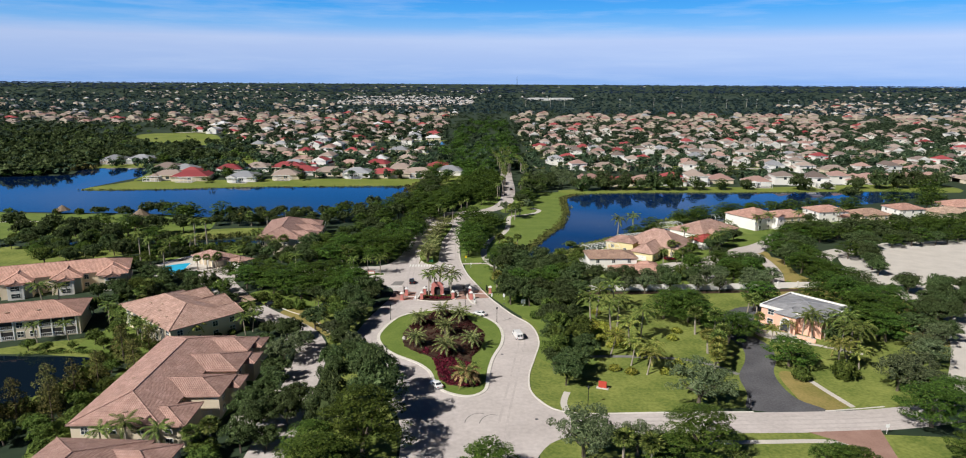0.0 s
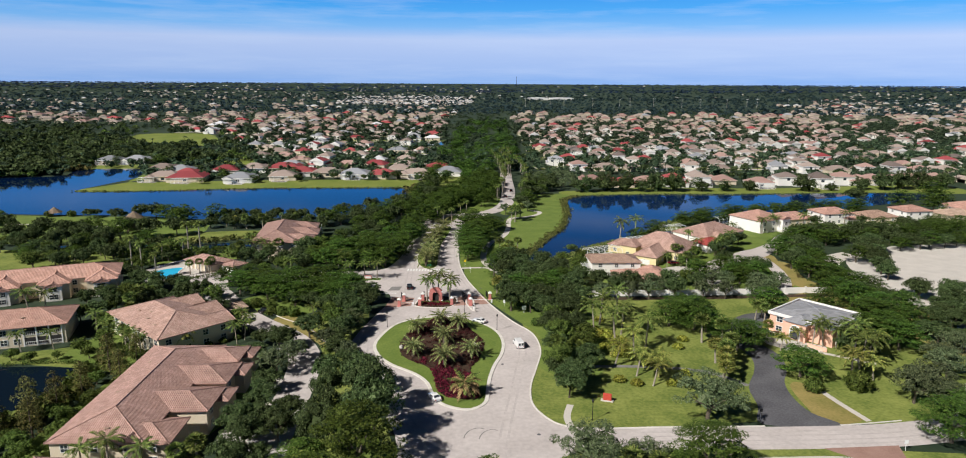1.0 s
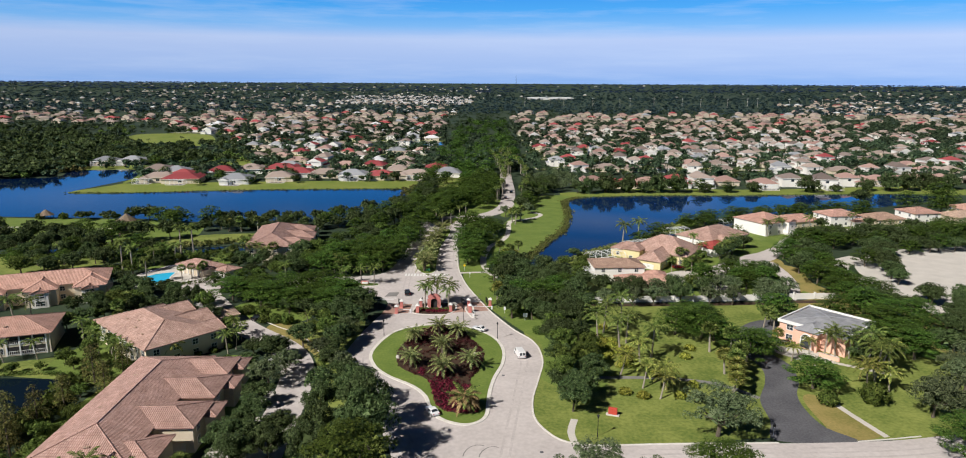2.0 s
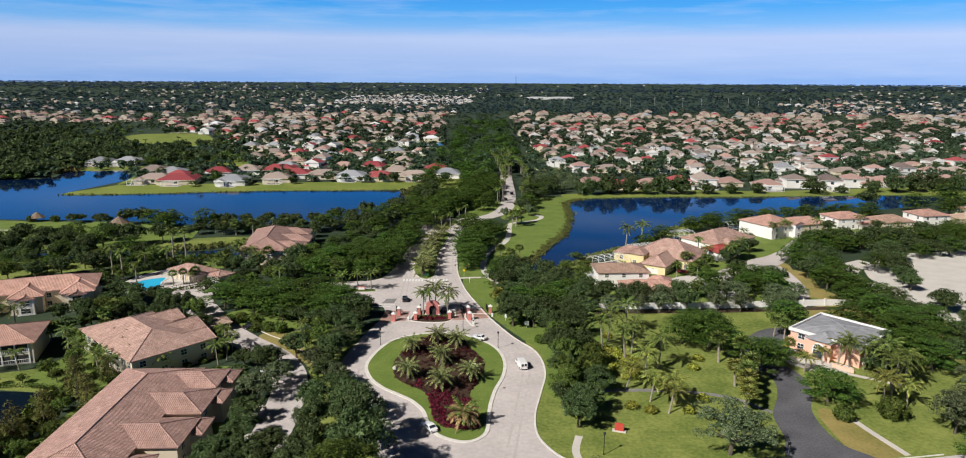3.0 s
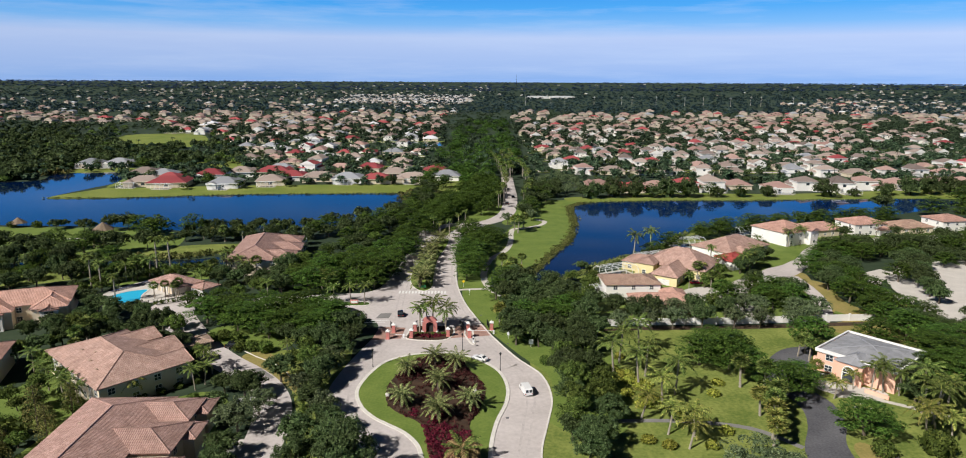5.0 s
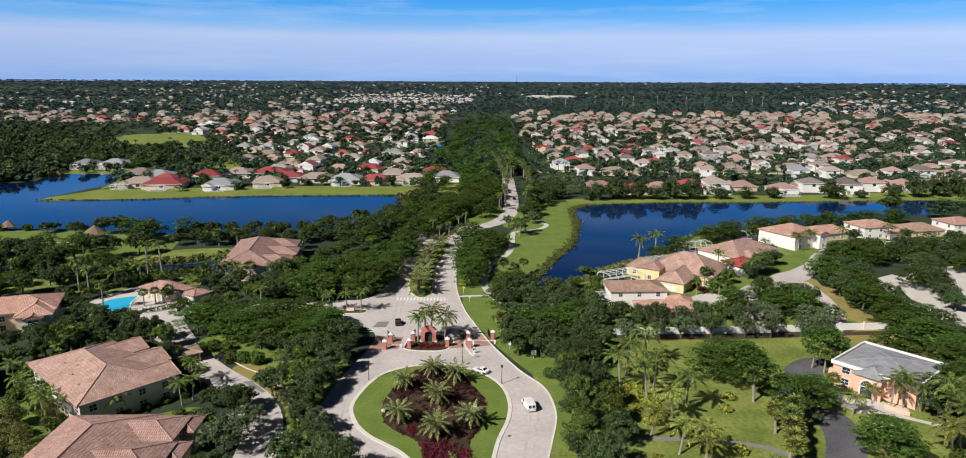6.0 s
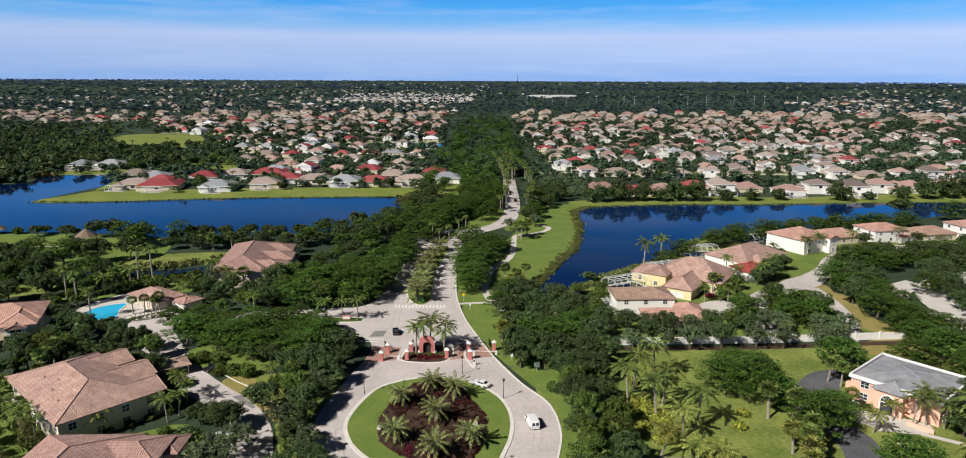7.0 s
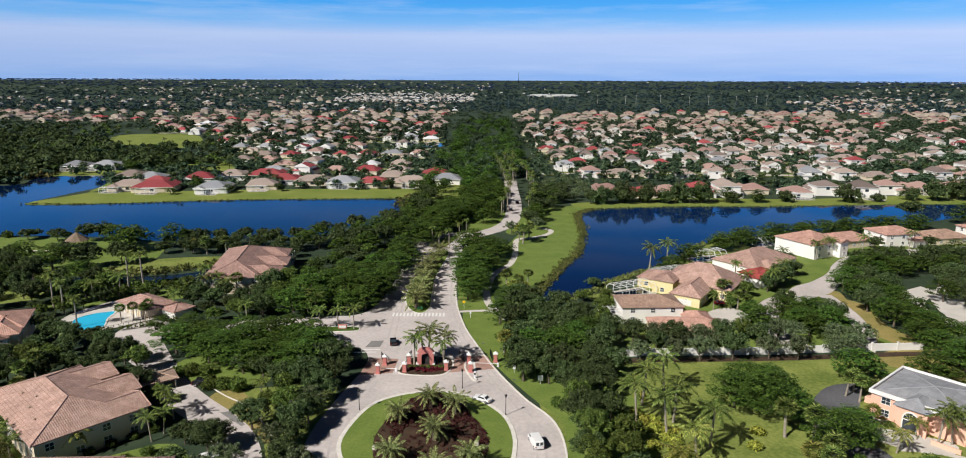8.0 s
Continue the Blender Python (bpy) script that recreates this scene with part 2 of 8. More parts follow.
M["tile_pink"] = roof_tiles("pink_roof_tiles", (0.47, 0.27, 0.215), (0.55, 0.34, 0.275), (0.28, 0.15, 0.11))
M["tile_red"] = roof_tiles("red_roof_tiles", (0.30, 0.055, 0.05), (0.37, 0.085, 0.075), (0.22, 0.03, 0.025))
M["tile_brown"] = roof_tiles("brown_roof_tiles", (0.33, 0.215, 0.16), (0.42, 0.29, 0.22), (0.18, 0.11, 0.085))
M["slate"] = roof_tiles("grey_membrane_roof", (0.27, 0.275, 0.295), (0.35, 0.355, 0.375), (0.20, 0.20, 0.215), 1.0, 1.4, 0.01)
M["thatch"] = surface("dry_palm_thatch", (0.14, 0.10, 0.07), (0.26, 0.20, 0.14), 0.8, 6, bump=0.8, depth=0.06)
M["cream"] = surface("cream_stucco", (0.60, 0.51, 0.38), (0.72, 0.63, 0.49), 0.25, 4, bump=0.1, depth=0.01)
M["sand"] = surface("sand_stucco", (0.50, 0.42, 0.32), (0.60, 0.51, 0.40), 0.25, 4, bump=0.1, depth=0.01)
M["white"] = surface("white_stucco", (0.70, 0.68, 0.64), (0.82, 0.80, 0.76), 0.25, 4, bump=0.1, depth=0.01)
M["yellow"] = surface("pale_yellow_stucco", (0.66, 0.55, 0.29), (0.76, 0.65, 0.38), 0.25, 4, bump=0.1, depth=0.01)
M["peach"] = surface("peach_stucco", (0.72, 0.41, 0.30), (0.80, 0.50, 0.38), 0.25, 4, bump=0.1, depth=0.01)
M["coral"] = surface("coral_red_stucco", (0.48, 0.16, 0.14), (0.58, 0.23, 0.20), 0.4, 5, bump=0.1, depth=0.01)
M["trim"] = surface("white_painted_trim", (0.70, 0.69, 0.66), (0.82, 0.81, 0.78), 0.6, 6, bump=0, rough=0.5)
M["glass"] = plain("dark_window_glass", (0.03, 0.04, 0.05), 0.06, 0, 0.8)
# near-black that stands in for shade inside balconies and the gate arch
M["dark"] = surface("painted_shade_dark", (0.02, 0.02, 0.02), (0.05, 0.048, 0.045), 0.6, 4, bump=0)
M["metal_dark"] = plain("dark_painted_metal", (0.025, 0.027, 0.03), 0.45, 0.6)
M["metal_white"] = plain("white_powder_coated_metal", (0.75, 0.76, 0.77), 0.4)
M["car_white"] = plain("white_car_paint", (0.78, 0.78, 0.78), 0.25, 0, 0.5, 0.6)
M["car_black"] = plain("black_car_paint", (0.012, 0.012, 0.014), 0.2, 0, 0.5, 0.8)
M["car_red"] = plain("dark_red_car_paint", (0.16, 0.006, 0.02), 0.22, 0, 0.5, 0.8)
M["car_grey"] = plain("silver_car_paint", (0.35, 0.36, 0.38), 0.25, 0.5, 0.5, 0.6)
M["tyre"] = plain("black_rubber", (0.015, 0.015, 0.015), 0.8)
M["rim"] = plain("alloy_rim", (0.5, 0.5, 0.52), 0.3, 0.9)
M["lamp_red"] = plain("red_lamp_lens", (0.35, 0.01, 0.01), 0.25)
M["lamp_clear"] = plain("clear_lamp_lens", (0.7, 0.7, 0.7), 0.15)
M["green_paint"] = plain("green_painted_board", (0.02, 0.16, 0.06), 0.5)
M["sign_yellow"] = plain("yellow_sign_face", (0.75, 0.50, 0.02), 0.4)
M["sign_red"] = surface("red_sign_face", (0.45, 0.05, 0.035), (0.56, 0.09, 0.06), 0.8, 5, bump=0)
M["blue_shade"] = surface("dark_blue_canvas", (0.02, 0.03, 0.08), (0.035, 0.05, 0.12), 0.8, 4, bump=0)

# ---- building helpers ----
def thing(name, m, label, category, group=""):
    ob = new(name)
    ob.empty_display_size = 0.3
    ob.matrix_basis = m
    return tagged(ob, label, category, group)


def lay_uv(bm):
    """Metres along and up each face."""
    uv = bm.loops.layers.uv.verify()
    bm.normal_update()
    for f in bm.faces:
        n = f.normal
        u = Vector((0, 0, 1)).cross(n)
        u = Vector((1, 0, 0)) if u.length < 1e-4 else u.normalized()
        v = n.cross(u)
        for lp in f.loops:
            lp[uv].uv = (lp.vert.co.dot(u), lp.vert.co.dot(v))


def mesh_of(name, bm, material):
    lay_uv(bm)
    me = bpy.data.meshes.new(name)
    bm.to_mesh(me)
    bm.free()
    me.materials.append(material)
    return me


def part(name, bm, material, parent=None, label="", m=None):
    me = bm if isinstance(bm, bpy.types.Mesh) else mesh_of(name, bm, material)
    ob = new(name, me)
    ob.parent = parent
    if m is not None:
        ob.matrix_basis = m
    return tagged(ob, label)


def box(bm, x0, x1, y0, y1, z0, z1, bevel=0.0):
    got = bmesh.ops.create_cube(bm, size=1)["verts"]
    for v in got:
        v.co = Vector(((x0 + x1) / 2 + v.co.x * (x1 - x0), (y0 + y1) / 2 + v.co.y * (y1 - y0), (z0 + z1) / 2 + v.co.z * (z1 - z0)))
    if bevel:
        bmesh.ops.bevel(bm, geom=list({e for v in got for e in v.link_edges}), offset=bevel, segments=1, affect="EDGES")
    return bm


def tube(bm, pts, radii, sides=6, cap=True):
    """A tapered tube through points."""
    rings = []
    for i, p in enumerate(pts):
        p = Vector(p)
        d = (Vector(pts[min(i + 1, len(pts) - 1)]) - Vector(pts[max(i - 1, 0)])).normalized()
        a = d.orthogonal().normalized()
        b = d.cross(a)
        rings.append([bm.verts.new(p + radii[i] * (a * math.cos(k * math.tau / sides) + b * math.sin(k * math.tau / sides))) for k in range(sides)])
    for lo, hi in zip(rings, rings[1:]):
        k0 = min(range(sides), key=lambda k: (hi[k].co - lo[0].co).length)
        for k in range(sides):
            bm.faces.new((lo[k], lo[(k + 1) % sides], hi[(k + k0 + 1) % sides], hi[(k + k0) % sides]))
    if cap:
        bm.faces.new(rings[-1])
        bm.faces.new(rings[0][::-1])
    return bm


def smooth_line(pts, steps=5, closed=False):
    """A Catmull-Rom curve through plan points."""
    n, out = len(pts), []
    for i in range(n if closed else n - 1):
        p = [np.array(pts[(i + k) % n] if closed else pts[min(max(i + k, 0), n - 1)], float) for k in (-1, 0, 1, 2)]
        for s in range(steps):
            u = s / steps
            out.append(tuple(0.5 * (2 * p[1] + (p[2] - p[0]) * u + (2 * p[0] - 5 * p[1] + 4 * p[2] - p[3]) * u * u + (3 * p[1] - p[0] - 3 * p[2] + p[3]) * u ** 3)))
    if not closed:
        out.append(tuple(pts[-1]))
    return out


def inside(x, y, poly):
    hit, n = False, len(poly)
    for i in range(n):
        (x1, y1), (x2, y2) = poly[i], poly[i - 1]
        if (y1 > y) != (y2 > y) and x < (x2 - x1) * (y - y1) / (y2 - y1) + x1:
            hit = not hit
    return hit


KEEP_CLEAR = []


def sheet(name, poly, z, material, label="", category="", skirt=0.0, keep=True, kind="structure"):
    """A flat piece of ground from its outline, with a skirt going down."""
    bm = bmesh.new()
    vs = [bm.verts.new((x, y, z)) for x, y in poly]
    f = bm.faces.new(vs)
    f.normal_update()
    if f.normal.z < 0:
        f.normal_flip()
    if skirt:
        lows = [bm.verts.new((x, y, z - skirt)) for x, y in poly]
        for i in range(len(vs)):
            bm.faces.new((vs[i], vs[i - 1], lows[i - 1], lows[i]))
        bmesh.ops.recalc_face_normals(bm, faces=bm.faces)
    bmesh.ops.triangulate(bm, faces=[f])
    if keep:
        KEEP_CLEAR.append(poly)
    return tagged(part(name, bm, material), label, category, "", kind)


def ribbon_outline(line, width):
    left, right = [], []
    for i, p in enumerate(line):
        a, b = np.array(line[max(i - 1, 0)]), np.array(line[min(i + 1, len(line) - 1)])
        d = (b - a) / (np.linalg.norm(b - a) + 1e-9)
        nrm = np.array((-d[1], d[0])) * width / 2
        left.append(tuple(np.array(p) + nrm))
        right.append(tuple(np.array(p) - nrm))
    return left + right[::-1]


def ribbon(name, pts, width, z, material, label="", category="", keep=True, steps=5):
    return sheet(name, ribbon_outline(smooth_line(pts, steps), width), z, material, label, category, 0, keep)


def kerb(line, closed=True, w=0.35, h=0.16, name="kerb"):
    """A raised concrete edge along a line."""
    bm = bmesh.new()
    n, rows_ = len(line), []
    for i, p in enumerate(line):
        a = np.array(line[(i - 1) % n] if closed else line[max(i - 1, 0)])
        b = np.array(line[(i + 1) % n] if closed else line[min(i + 1, n - 1)])
        d = (b - a) / (np.linalg.norm(b - a) + 1e-9)
        nr = np.array((-d[1], d[0])) * w / 2
        o, q = np.array(p) + nr, np.array(p) - nr
        rows_.append([bm.verts.new((*o, 0.0)), bm.verts.new((*o, h)), bm.verts.new((*q, h)), bm.verts.new((*q, 0.0))])
    for i in range(n if closed else n - 1):
        a, b = rows_[i], rows_[(i + 1) % n]
        for k in range(3):
            bm.faces.new((a[k], a[k + 1], b[k + 1], b[k]))
    bmesh.ops.recalc_face_normals(bm, faces=bm.faces)
    return tagged(part(name, bm, M["kerb"]), "pale concrete kerb along the road edge", "kerb", "", "structure")


def quads(name, q, material):
    """One mesh from an array of three- or four-cornered leaves (n, 3 or 4, 3)."""
    q = np.ascontiguousarray(q, dtype=np.float32)
    n, k = len(q), q.shape[1]
    me = bpy.data.meshes.new(name)
    me.vertices.add(k * n)
    me.vertices.foreach_set("co", q.reshape(-1))
    me.loops.add(k * n)
    me.loops.foreach_set("vertex_index", np.arange(k * n, dtype=np.int32))
    me.polygons.add(n)
    me.polygons.foreach_set("loop_start", np.arange(0, k * n, k, dtype=np.int32))
    me.update(calc_edges=True)
    me.materials.append(material)
    return me


def unit(a):
    return a / (np.linalg.norm(a, axis=-1, keepdims=True) + 1e-9)


def leaf_clump(rng, c, r, n, size, lift=0.4, ragged=0.6, under=-0.3):
    """n pointed leaves over the surface of an ellipsoid clump."""
    d = unit(rng.normal(size=(n, 3)))
    d[:, 2] = np.where(d[:, 2] < under, -d[:, 2], d[:, 2])
    r = np.asarray(r, float)
    p = np.asarray(c) + d * r * rng.uniform(0.72, 1.08, (n, 1))
    nr = unit(d / r * r.min() + np.array((0, 0, lift)) + ragged * rng.normal(size=(n, 3)))
    t1 = unit(np.cross(nr, rng.normal(size=(n, 3))))
    t2 = np.cross(nr, t1)
    s = size * rng.uniform(0.6, 1.4, (n, 1))
    return np.stack([p - t1 * s * 0.9 - t2 * s * 0.6, p - t1 * s * 0.7 + t2 * s * 0.6, p + t1 * s], 1)


def core(rng, c, r, n=26):
    """A rough inner mass of larger leaves that closes a clump."""
    return leaf_clump(rng, c, np.asarray(r) * 0.7, n, float(np.min(r)) * 0.55, 0.2, 0.3, -1)


# ---- the ground, from under the camera to the horizon ----
bm = bmesh.new()
radii = [0, 150, 300, 500, 800, 1200, 1800, 2500, 3000, 3400, 3800, 4200, 4600, 4900]
ring_z = [0, 0, 0, 0, 0, 0, 0, 0, 2, 7, 15, 25, 36, 45]
rings = []
for r, z in zip(radii[1:], ring_z[1:]):
    rings.append([bm.verts.new((r * math.cos(k * math.tau / 96), r * math.sin(k * math.tau / 96), z)) for k in range(96)])
centre = bm.verts.new((0, 0, 0))
for k in range(96):
    bm.faces.new((centre, rings[0][k], rings[0][(k + 1) % 96]))
    for a, b in zip(rings, rings[1:]):
        bm.faces.new((a[k], b[k], b[(k + 1) % 96], a[(k + 1) % 96]))
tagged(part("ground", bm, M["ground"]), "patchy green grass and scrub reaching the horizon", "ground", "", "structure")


def rise(x, y):
    return float(np.interp(math.hypot(x, y), radii, ring_z))


# lakes and the pond
LAKE_WEST = smooth_line([(-420, 500), (-354, 520), (-329, 531), (-337, 565), (-310, 574), (-286, 571), (-268, 524), (-272, 493), (-276, 457), (-250, 455), (-225, 459), (-159, 473), (-98, 478), (-60, 481), (-53, 455), (-50, 418), (-66, 398), (-82, 378), (-106, 376), (-140, 366), (-194, 376), (-235, 377), (-300, 380), (-400, 390), (-470, 440)], 4, True)
sheet("water", LAKE_WEST, 0.03, M["lake"], "deep blue lake with a slightly rippled surface", "lake")
LAKE_EAST = smooth_line([(19, 300), (31, 332), (39, 351), (46, 388), (48, 413), (50, 436), (60, 449), (82, 454), (123, 459), (162, 460), (200, 464), (237, 468), (280, 470), (300, 458), (254, 429), (200, 405), (160, 395), (120, 380), (98, 366), (84, 345), (70, 328), (58, 318), (46, 307), (36, 294), (24, 284), (16, 290)], 4, True)
sheet("water", LAKE_EAST, 0.034, M["lake_east"], "deep blue lake mirroring the trees on its bank", "lake")
POND = smooth_line([(-150, 172), (-127, 174), (-112, 174), (-103, 171), (-101, 160), (-101, 152), (-104, 144), (-112, 138), (-130, 132), (-160, 140)], 4, True)
sheet("water", POND, 0.03, M["pond"], "dark still pond behind the apartment blocks", "pond")
CHANNEL = smooth_line([(-190, 296), (-160, 298), (-130, 301), (-108, 306), (-95, 322), (-104, 326), (-120, 314), (-150, 309), (-190, 307)], 4, True)
sheet("water", CHANNEL, 0.03, M["pond"], "dark narrow channel behind the pool", "water")

# lawns
LAWNS = [
    ([(-300, 312), (-300, 372), (-235, 373), (-190, 372), (-150, 362), (-140, 330), (-150, 314), (-200, 310)], "fresh_lawn", "mown park lawn beside the lake"),
    ([(-277, 456), (-225, 462), (-159, 475), (-98, 480), (-58, 483), (-50, 500), (-20, 512), (-20, 550), (-60, 525), (-150, 515), (-215, 505), (-260, 500), (-268, 525), (-285, 574), (-337, 570), (-340, 600), (-300, 605), (-250, 560), (-262, 500), (-270, 480)], "shore_grass", "sunlit grass bank along the far shore"),
    ([(-8, 300), (18, 300), (30, 333), (38, 352), (45, 390), (47, 415), (49, 436), (58, 452), (50, 460), (20, 450), (17, 400), (10, 370), (2, 340)], "fresh_lawn", "mown grass bank between road and lake"),
    ([(58, 452), (82, 457), (123, 462), (200, 467), (280, 473), (330, 470), (340, 500), (300, 508), (200, 488), (120, 490), (80, 478), (50, 468)], "shore_grass", "sunlit grass strip along the far bank"),
    ([(28, 232), (126, 238), (150, 200), (136, 178), (104, 150), (78, 147), (66, 148), (34, 144), (14, 144), (9, 155), (9, 165), (12, 178), (13, 188), (12, 202), (12, 216), (20, 224)], "lawn", "open mown lawn with palm clumps"),
    ([(34, 290), (52, 300), (66, 326), (92, 352), (100, 366), (112, 374), (120, 350), (90, 320), (60, 290), (45, 280)], "lawn", "green back gardens by the water"),
    ([(-3, 243), (8, 222), (14, 206), (24, 212), (26, 232), (16, 262), (4, 274), (-9, 274)], "fresh_lawn", "watered lawn beside the gate road"),
    ([(-10, 275), (1, 277), (0, 300), (-9, 320), (-12, 310), (-11, 290)], "fresh_lawn", "watered verge beside the road"),
    ([(-124, 176), (-112, 178), (-98, 182), (-90, 176), (-94, 170), (-103, 173)], "lawn", "lawn sloping to the pond"),
    ([(-140, 176), (-128, 184), (-100, 192), (-96, 182), (-112, 177)], "lawn", "lawn behind the apartment block"),
    ([(-88, 176), (-70, 190), (-62, 186), (-60, 178), (-78, 176)], "fresh_lawn", "lawn between the apartment blocks"),
    ([(20, 120), (100, 122), (100, 134.5), (20, 135)], "lawn", "roadside lawn with a footpath"),
    ([(-84, 292), (-80, 286), (-70, 286), (-72, 300), (-80, 300)], "fresh_lawn", "small lawn by the apartment block"),
    ([(-28, 332), (-10, 372), (-8, 392), (-22, 382), (-34, 350)], "lawn", "sunlit median lawn among palms"),
    ([(32, 242), (60, 243), (122, 247), (118, 268), (116, 285), (128, 304), (146, 334), (190, 358), (300, 372), (300, 384), (200, 376), (140, 356), (98, 330), (60, 300), (44, 284), (34, 270)], "fresh_lawn", "watered gardens round the lakeside houses"),
    ([(-46, 186), (-52, 200), (-61, 214), (-50, 218), (-40, 224), (-37, 206), (-38, 188), (-33, 174), (-41, 174)], "lawn", "shaded grass verge under trees"),
    ([(-41, 110), (-41, 150), (-43, 175), (-37, 172), (-28, 156), (-20, 138), (-19, 110)], "lawn", "shaded grass strip under the big trees"),
    ([(-84, 226), (-70, 216), (-60, 216), (-56, 222), (-64, 230), (-80, 236)], "fresh_lawn", "small lawn by the parking court"),
    ([(-2, 242), (9, 214), (15.8, 201), (15.8, 188), (14, 176), (30, 170), (36, 230), (20, 262), (4, 266)], "fresh_lawn", "grass verge along the entrance road"),
    ([(104, 236), (128, 250), (132, 262), (150, 252), (149, 205), (137, 184), (128, 200), (122, 222)], "dry_grass", "thin dry grass beside the parking lot"),
    ([(-116, 178), (-112, 206), (-98, 214), (-92, 200), (-96, 188), (-88, 178), (-60, 176), (-62, 130), (-92, 122), (-96, 150), (-96, 176)], "fresh_lawn", "green planting strip round the apartment blocks"),
    ([(-14, 392), (2, 396), (8, 410), (10, 440), (2, 452), (-10, 424)], "fresh_lawn", "watered verge inside the bend"),
    ([(8, 390), (18, 386), (32, 400), (30, 440), (24, 456), (18, 430)], "fresh_lawn", "watered verge beside the boulevard"),
    ([(-150, 282), (-128, 291), (-106, 297), (-104, 286), (-128, 279), (-146, 273)], "fresh_lawn", "green bank behind the pool"),
    ([(-104, 330), (-120, 322), (-150, 316), (-144, 334), (-110, 341)], "lawn", "grass bank along the channel"),
    ([(-250, 268), (-200, 262), (-168, 276), (-150, 290), (-190, 294), (-250, 300)], "lawn", "rough grass beside the marshy channel"),
    ([(-52, 498), (-22, 474), (-6, 474), (-8, 496), (-20, 512)], "lawn", "clearing among the trees"),
]
for i, (poly, m, label) in enumerate(LAWNS):
    sheet("lawn", smooth_line(poly, 3, True), 0.012 + 0.0004 * i, M[m], label, "lawn", keep=False)
sheet("lawn", smooth_line([(76.5, 147), (75.5, 156), (76.5, 166), (80, 168), (84, 160), (86, 149)], 4, True), 0.024, M["dry_grass"], "dry yellowed grass patch beside the drive", "lawn", keep=False)
sheet("lawn", smooth_line([(-67.5, 211.5), (-63, 216), (-57, 210), (-50, 199), (-45, 188), (-52, 196), (-60, 204)], 4, True), 0.024, M["dry_grass"], "dry grass verge inside the bend", "lawn", keep=False)
sheet("lawn", smooth_line([(130, 240), (124, 262), (128, 282), (118, 292), (116, 280), (114, 262), (120, 244)], 4, True), 0.024, M["dry_grass"], "dry grass strip along a fence line", "lawn", keep=False)

# roads
FORECOURT = smooth_line([(-16, 40), (-17, 110), (-19, 138), (-26, 155), (-35, 172), (-39, 189), (-38, 204), (-35, 220), (-33, 232), (-37, 242), (-48, 243), (-62, 246), (-78, 244), (-80, 262), (-62, 266), (-50, 268), (-44, 269), (-39, 276), (-36, 300), (-34, 340), (-28, 368), (-16, 352), (-13, 340), (-14, 328), (-13, 312), (-12, 290), (-10.5, 275), (-7.5, 258), (-3, 242), (1, 229), (8, 212), (14, 201), (15.5, 188), (13.5, 176), (11.3, 165), (11, 156), (13, 150), (16.5, 145.5), (23, 143.5), (30, 143), (30, 135), (20, 134), (12, 128), (9, 110), (9, 40)], 4, True)
sheet("road", FORECOURT, 0.04, M["road"], "pale worn entrance road widening round a planted island", "road")
ribbon("road", [(26, 139.5), (55, 140.2), (76, 141), (92, 142.6), (110, 147), (130, 156)], 9.4, 0.044, M["road"], "pale two-lane cross street", "road")
ribbon("road", [(-16.5, 338), (-15, 358), (-10, 377), (-2, 388.5), (6, 400), (12, 420), (14.5, 450), (15.5, 480), (15.5, 516), (16, 560)], 9.0, 0.044, M["road"], "pale boulevard curving away between trees", "road")
ribbon("road", [(-30.5, 345), (-29, 368), (-22, 382), (-9, 386)], 7, 0.048, M["road"], "shaded carriageway of the boulevard", "road")
ribbon("road", [(-44.5, 90), (-44.5, 124), (-46, 145), (-47, 165), (-49.5, 181), (-54.6, 192), (-61.5, 200), (-70.5, 208), (-80, 218), (-92, 234), (-104, 252)], 8.6, 0.04, M["road"], "pale lane between the apartment blocks", "road")
sheet("patch", [(-62, 203.7), (-58.9, 200.9), (-55, 197.6), (-54.4, 198.4), (-58.4, 202.6), (-59.9, 204.4)], 0.046, M["patch"], "dark patched strip of paving on the lane", "paving")
sheet("road", smooth_line([(-112, 252), (-106, 263), (-97, 258), (-95, 240), (-90, 228), (-98, 232)], 4, True), 0.05, M["road"], "pale parking court beside the pool", "road")
for x0, y0, w in ((-57, 139, 6), (-57, 152, 6), (-58, 165, 6)):
    sheet("driveway", [(x0, y0 - w / 2), (-47, y0 - w / 2), (-47, y0 + w / 2), (x0, y0 + w / 2)], 0.036, M["concrete"], "pale concrete garage apron", "driveway")
sheet("driveway", smooth_line([(62, 146.2), (79, 145.9), (75.2, 152), (74.5, 160), (76, 168), (80, 176), (82, 186), (80, 196), (85, 206), (93, 220), (84, 219), (74, 207), (72, 196), (73.5, 184), (71, 175), (65.8, 165), (64.2, 155)], 4, True), 0.03, M["asphalt"], "patched dark asphalt drive to the office", "driveway")
LOT = smooth_line([(150, 204), (147, 230), (148, 243), (145, 252), (152, 285), (168, 305), (190, 316), (260, 326), (360, 330), (380, 250), (300, 215), (200, 205), (160, 196)], 4, True)
sheet("parking_lot", LOT, 0.03, M["concrete"], "broad pale empty parking lot", "parking lot")
ribbon("road", [(158, 225), (150, 205), (138, 184), (124, 164), (112, 150), (106, 146)], 8, 0.036, M["concrete"], "pale access drive to the parking lot", "road")
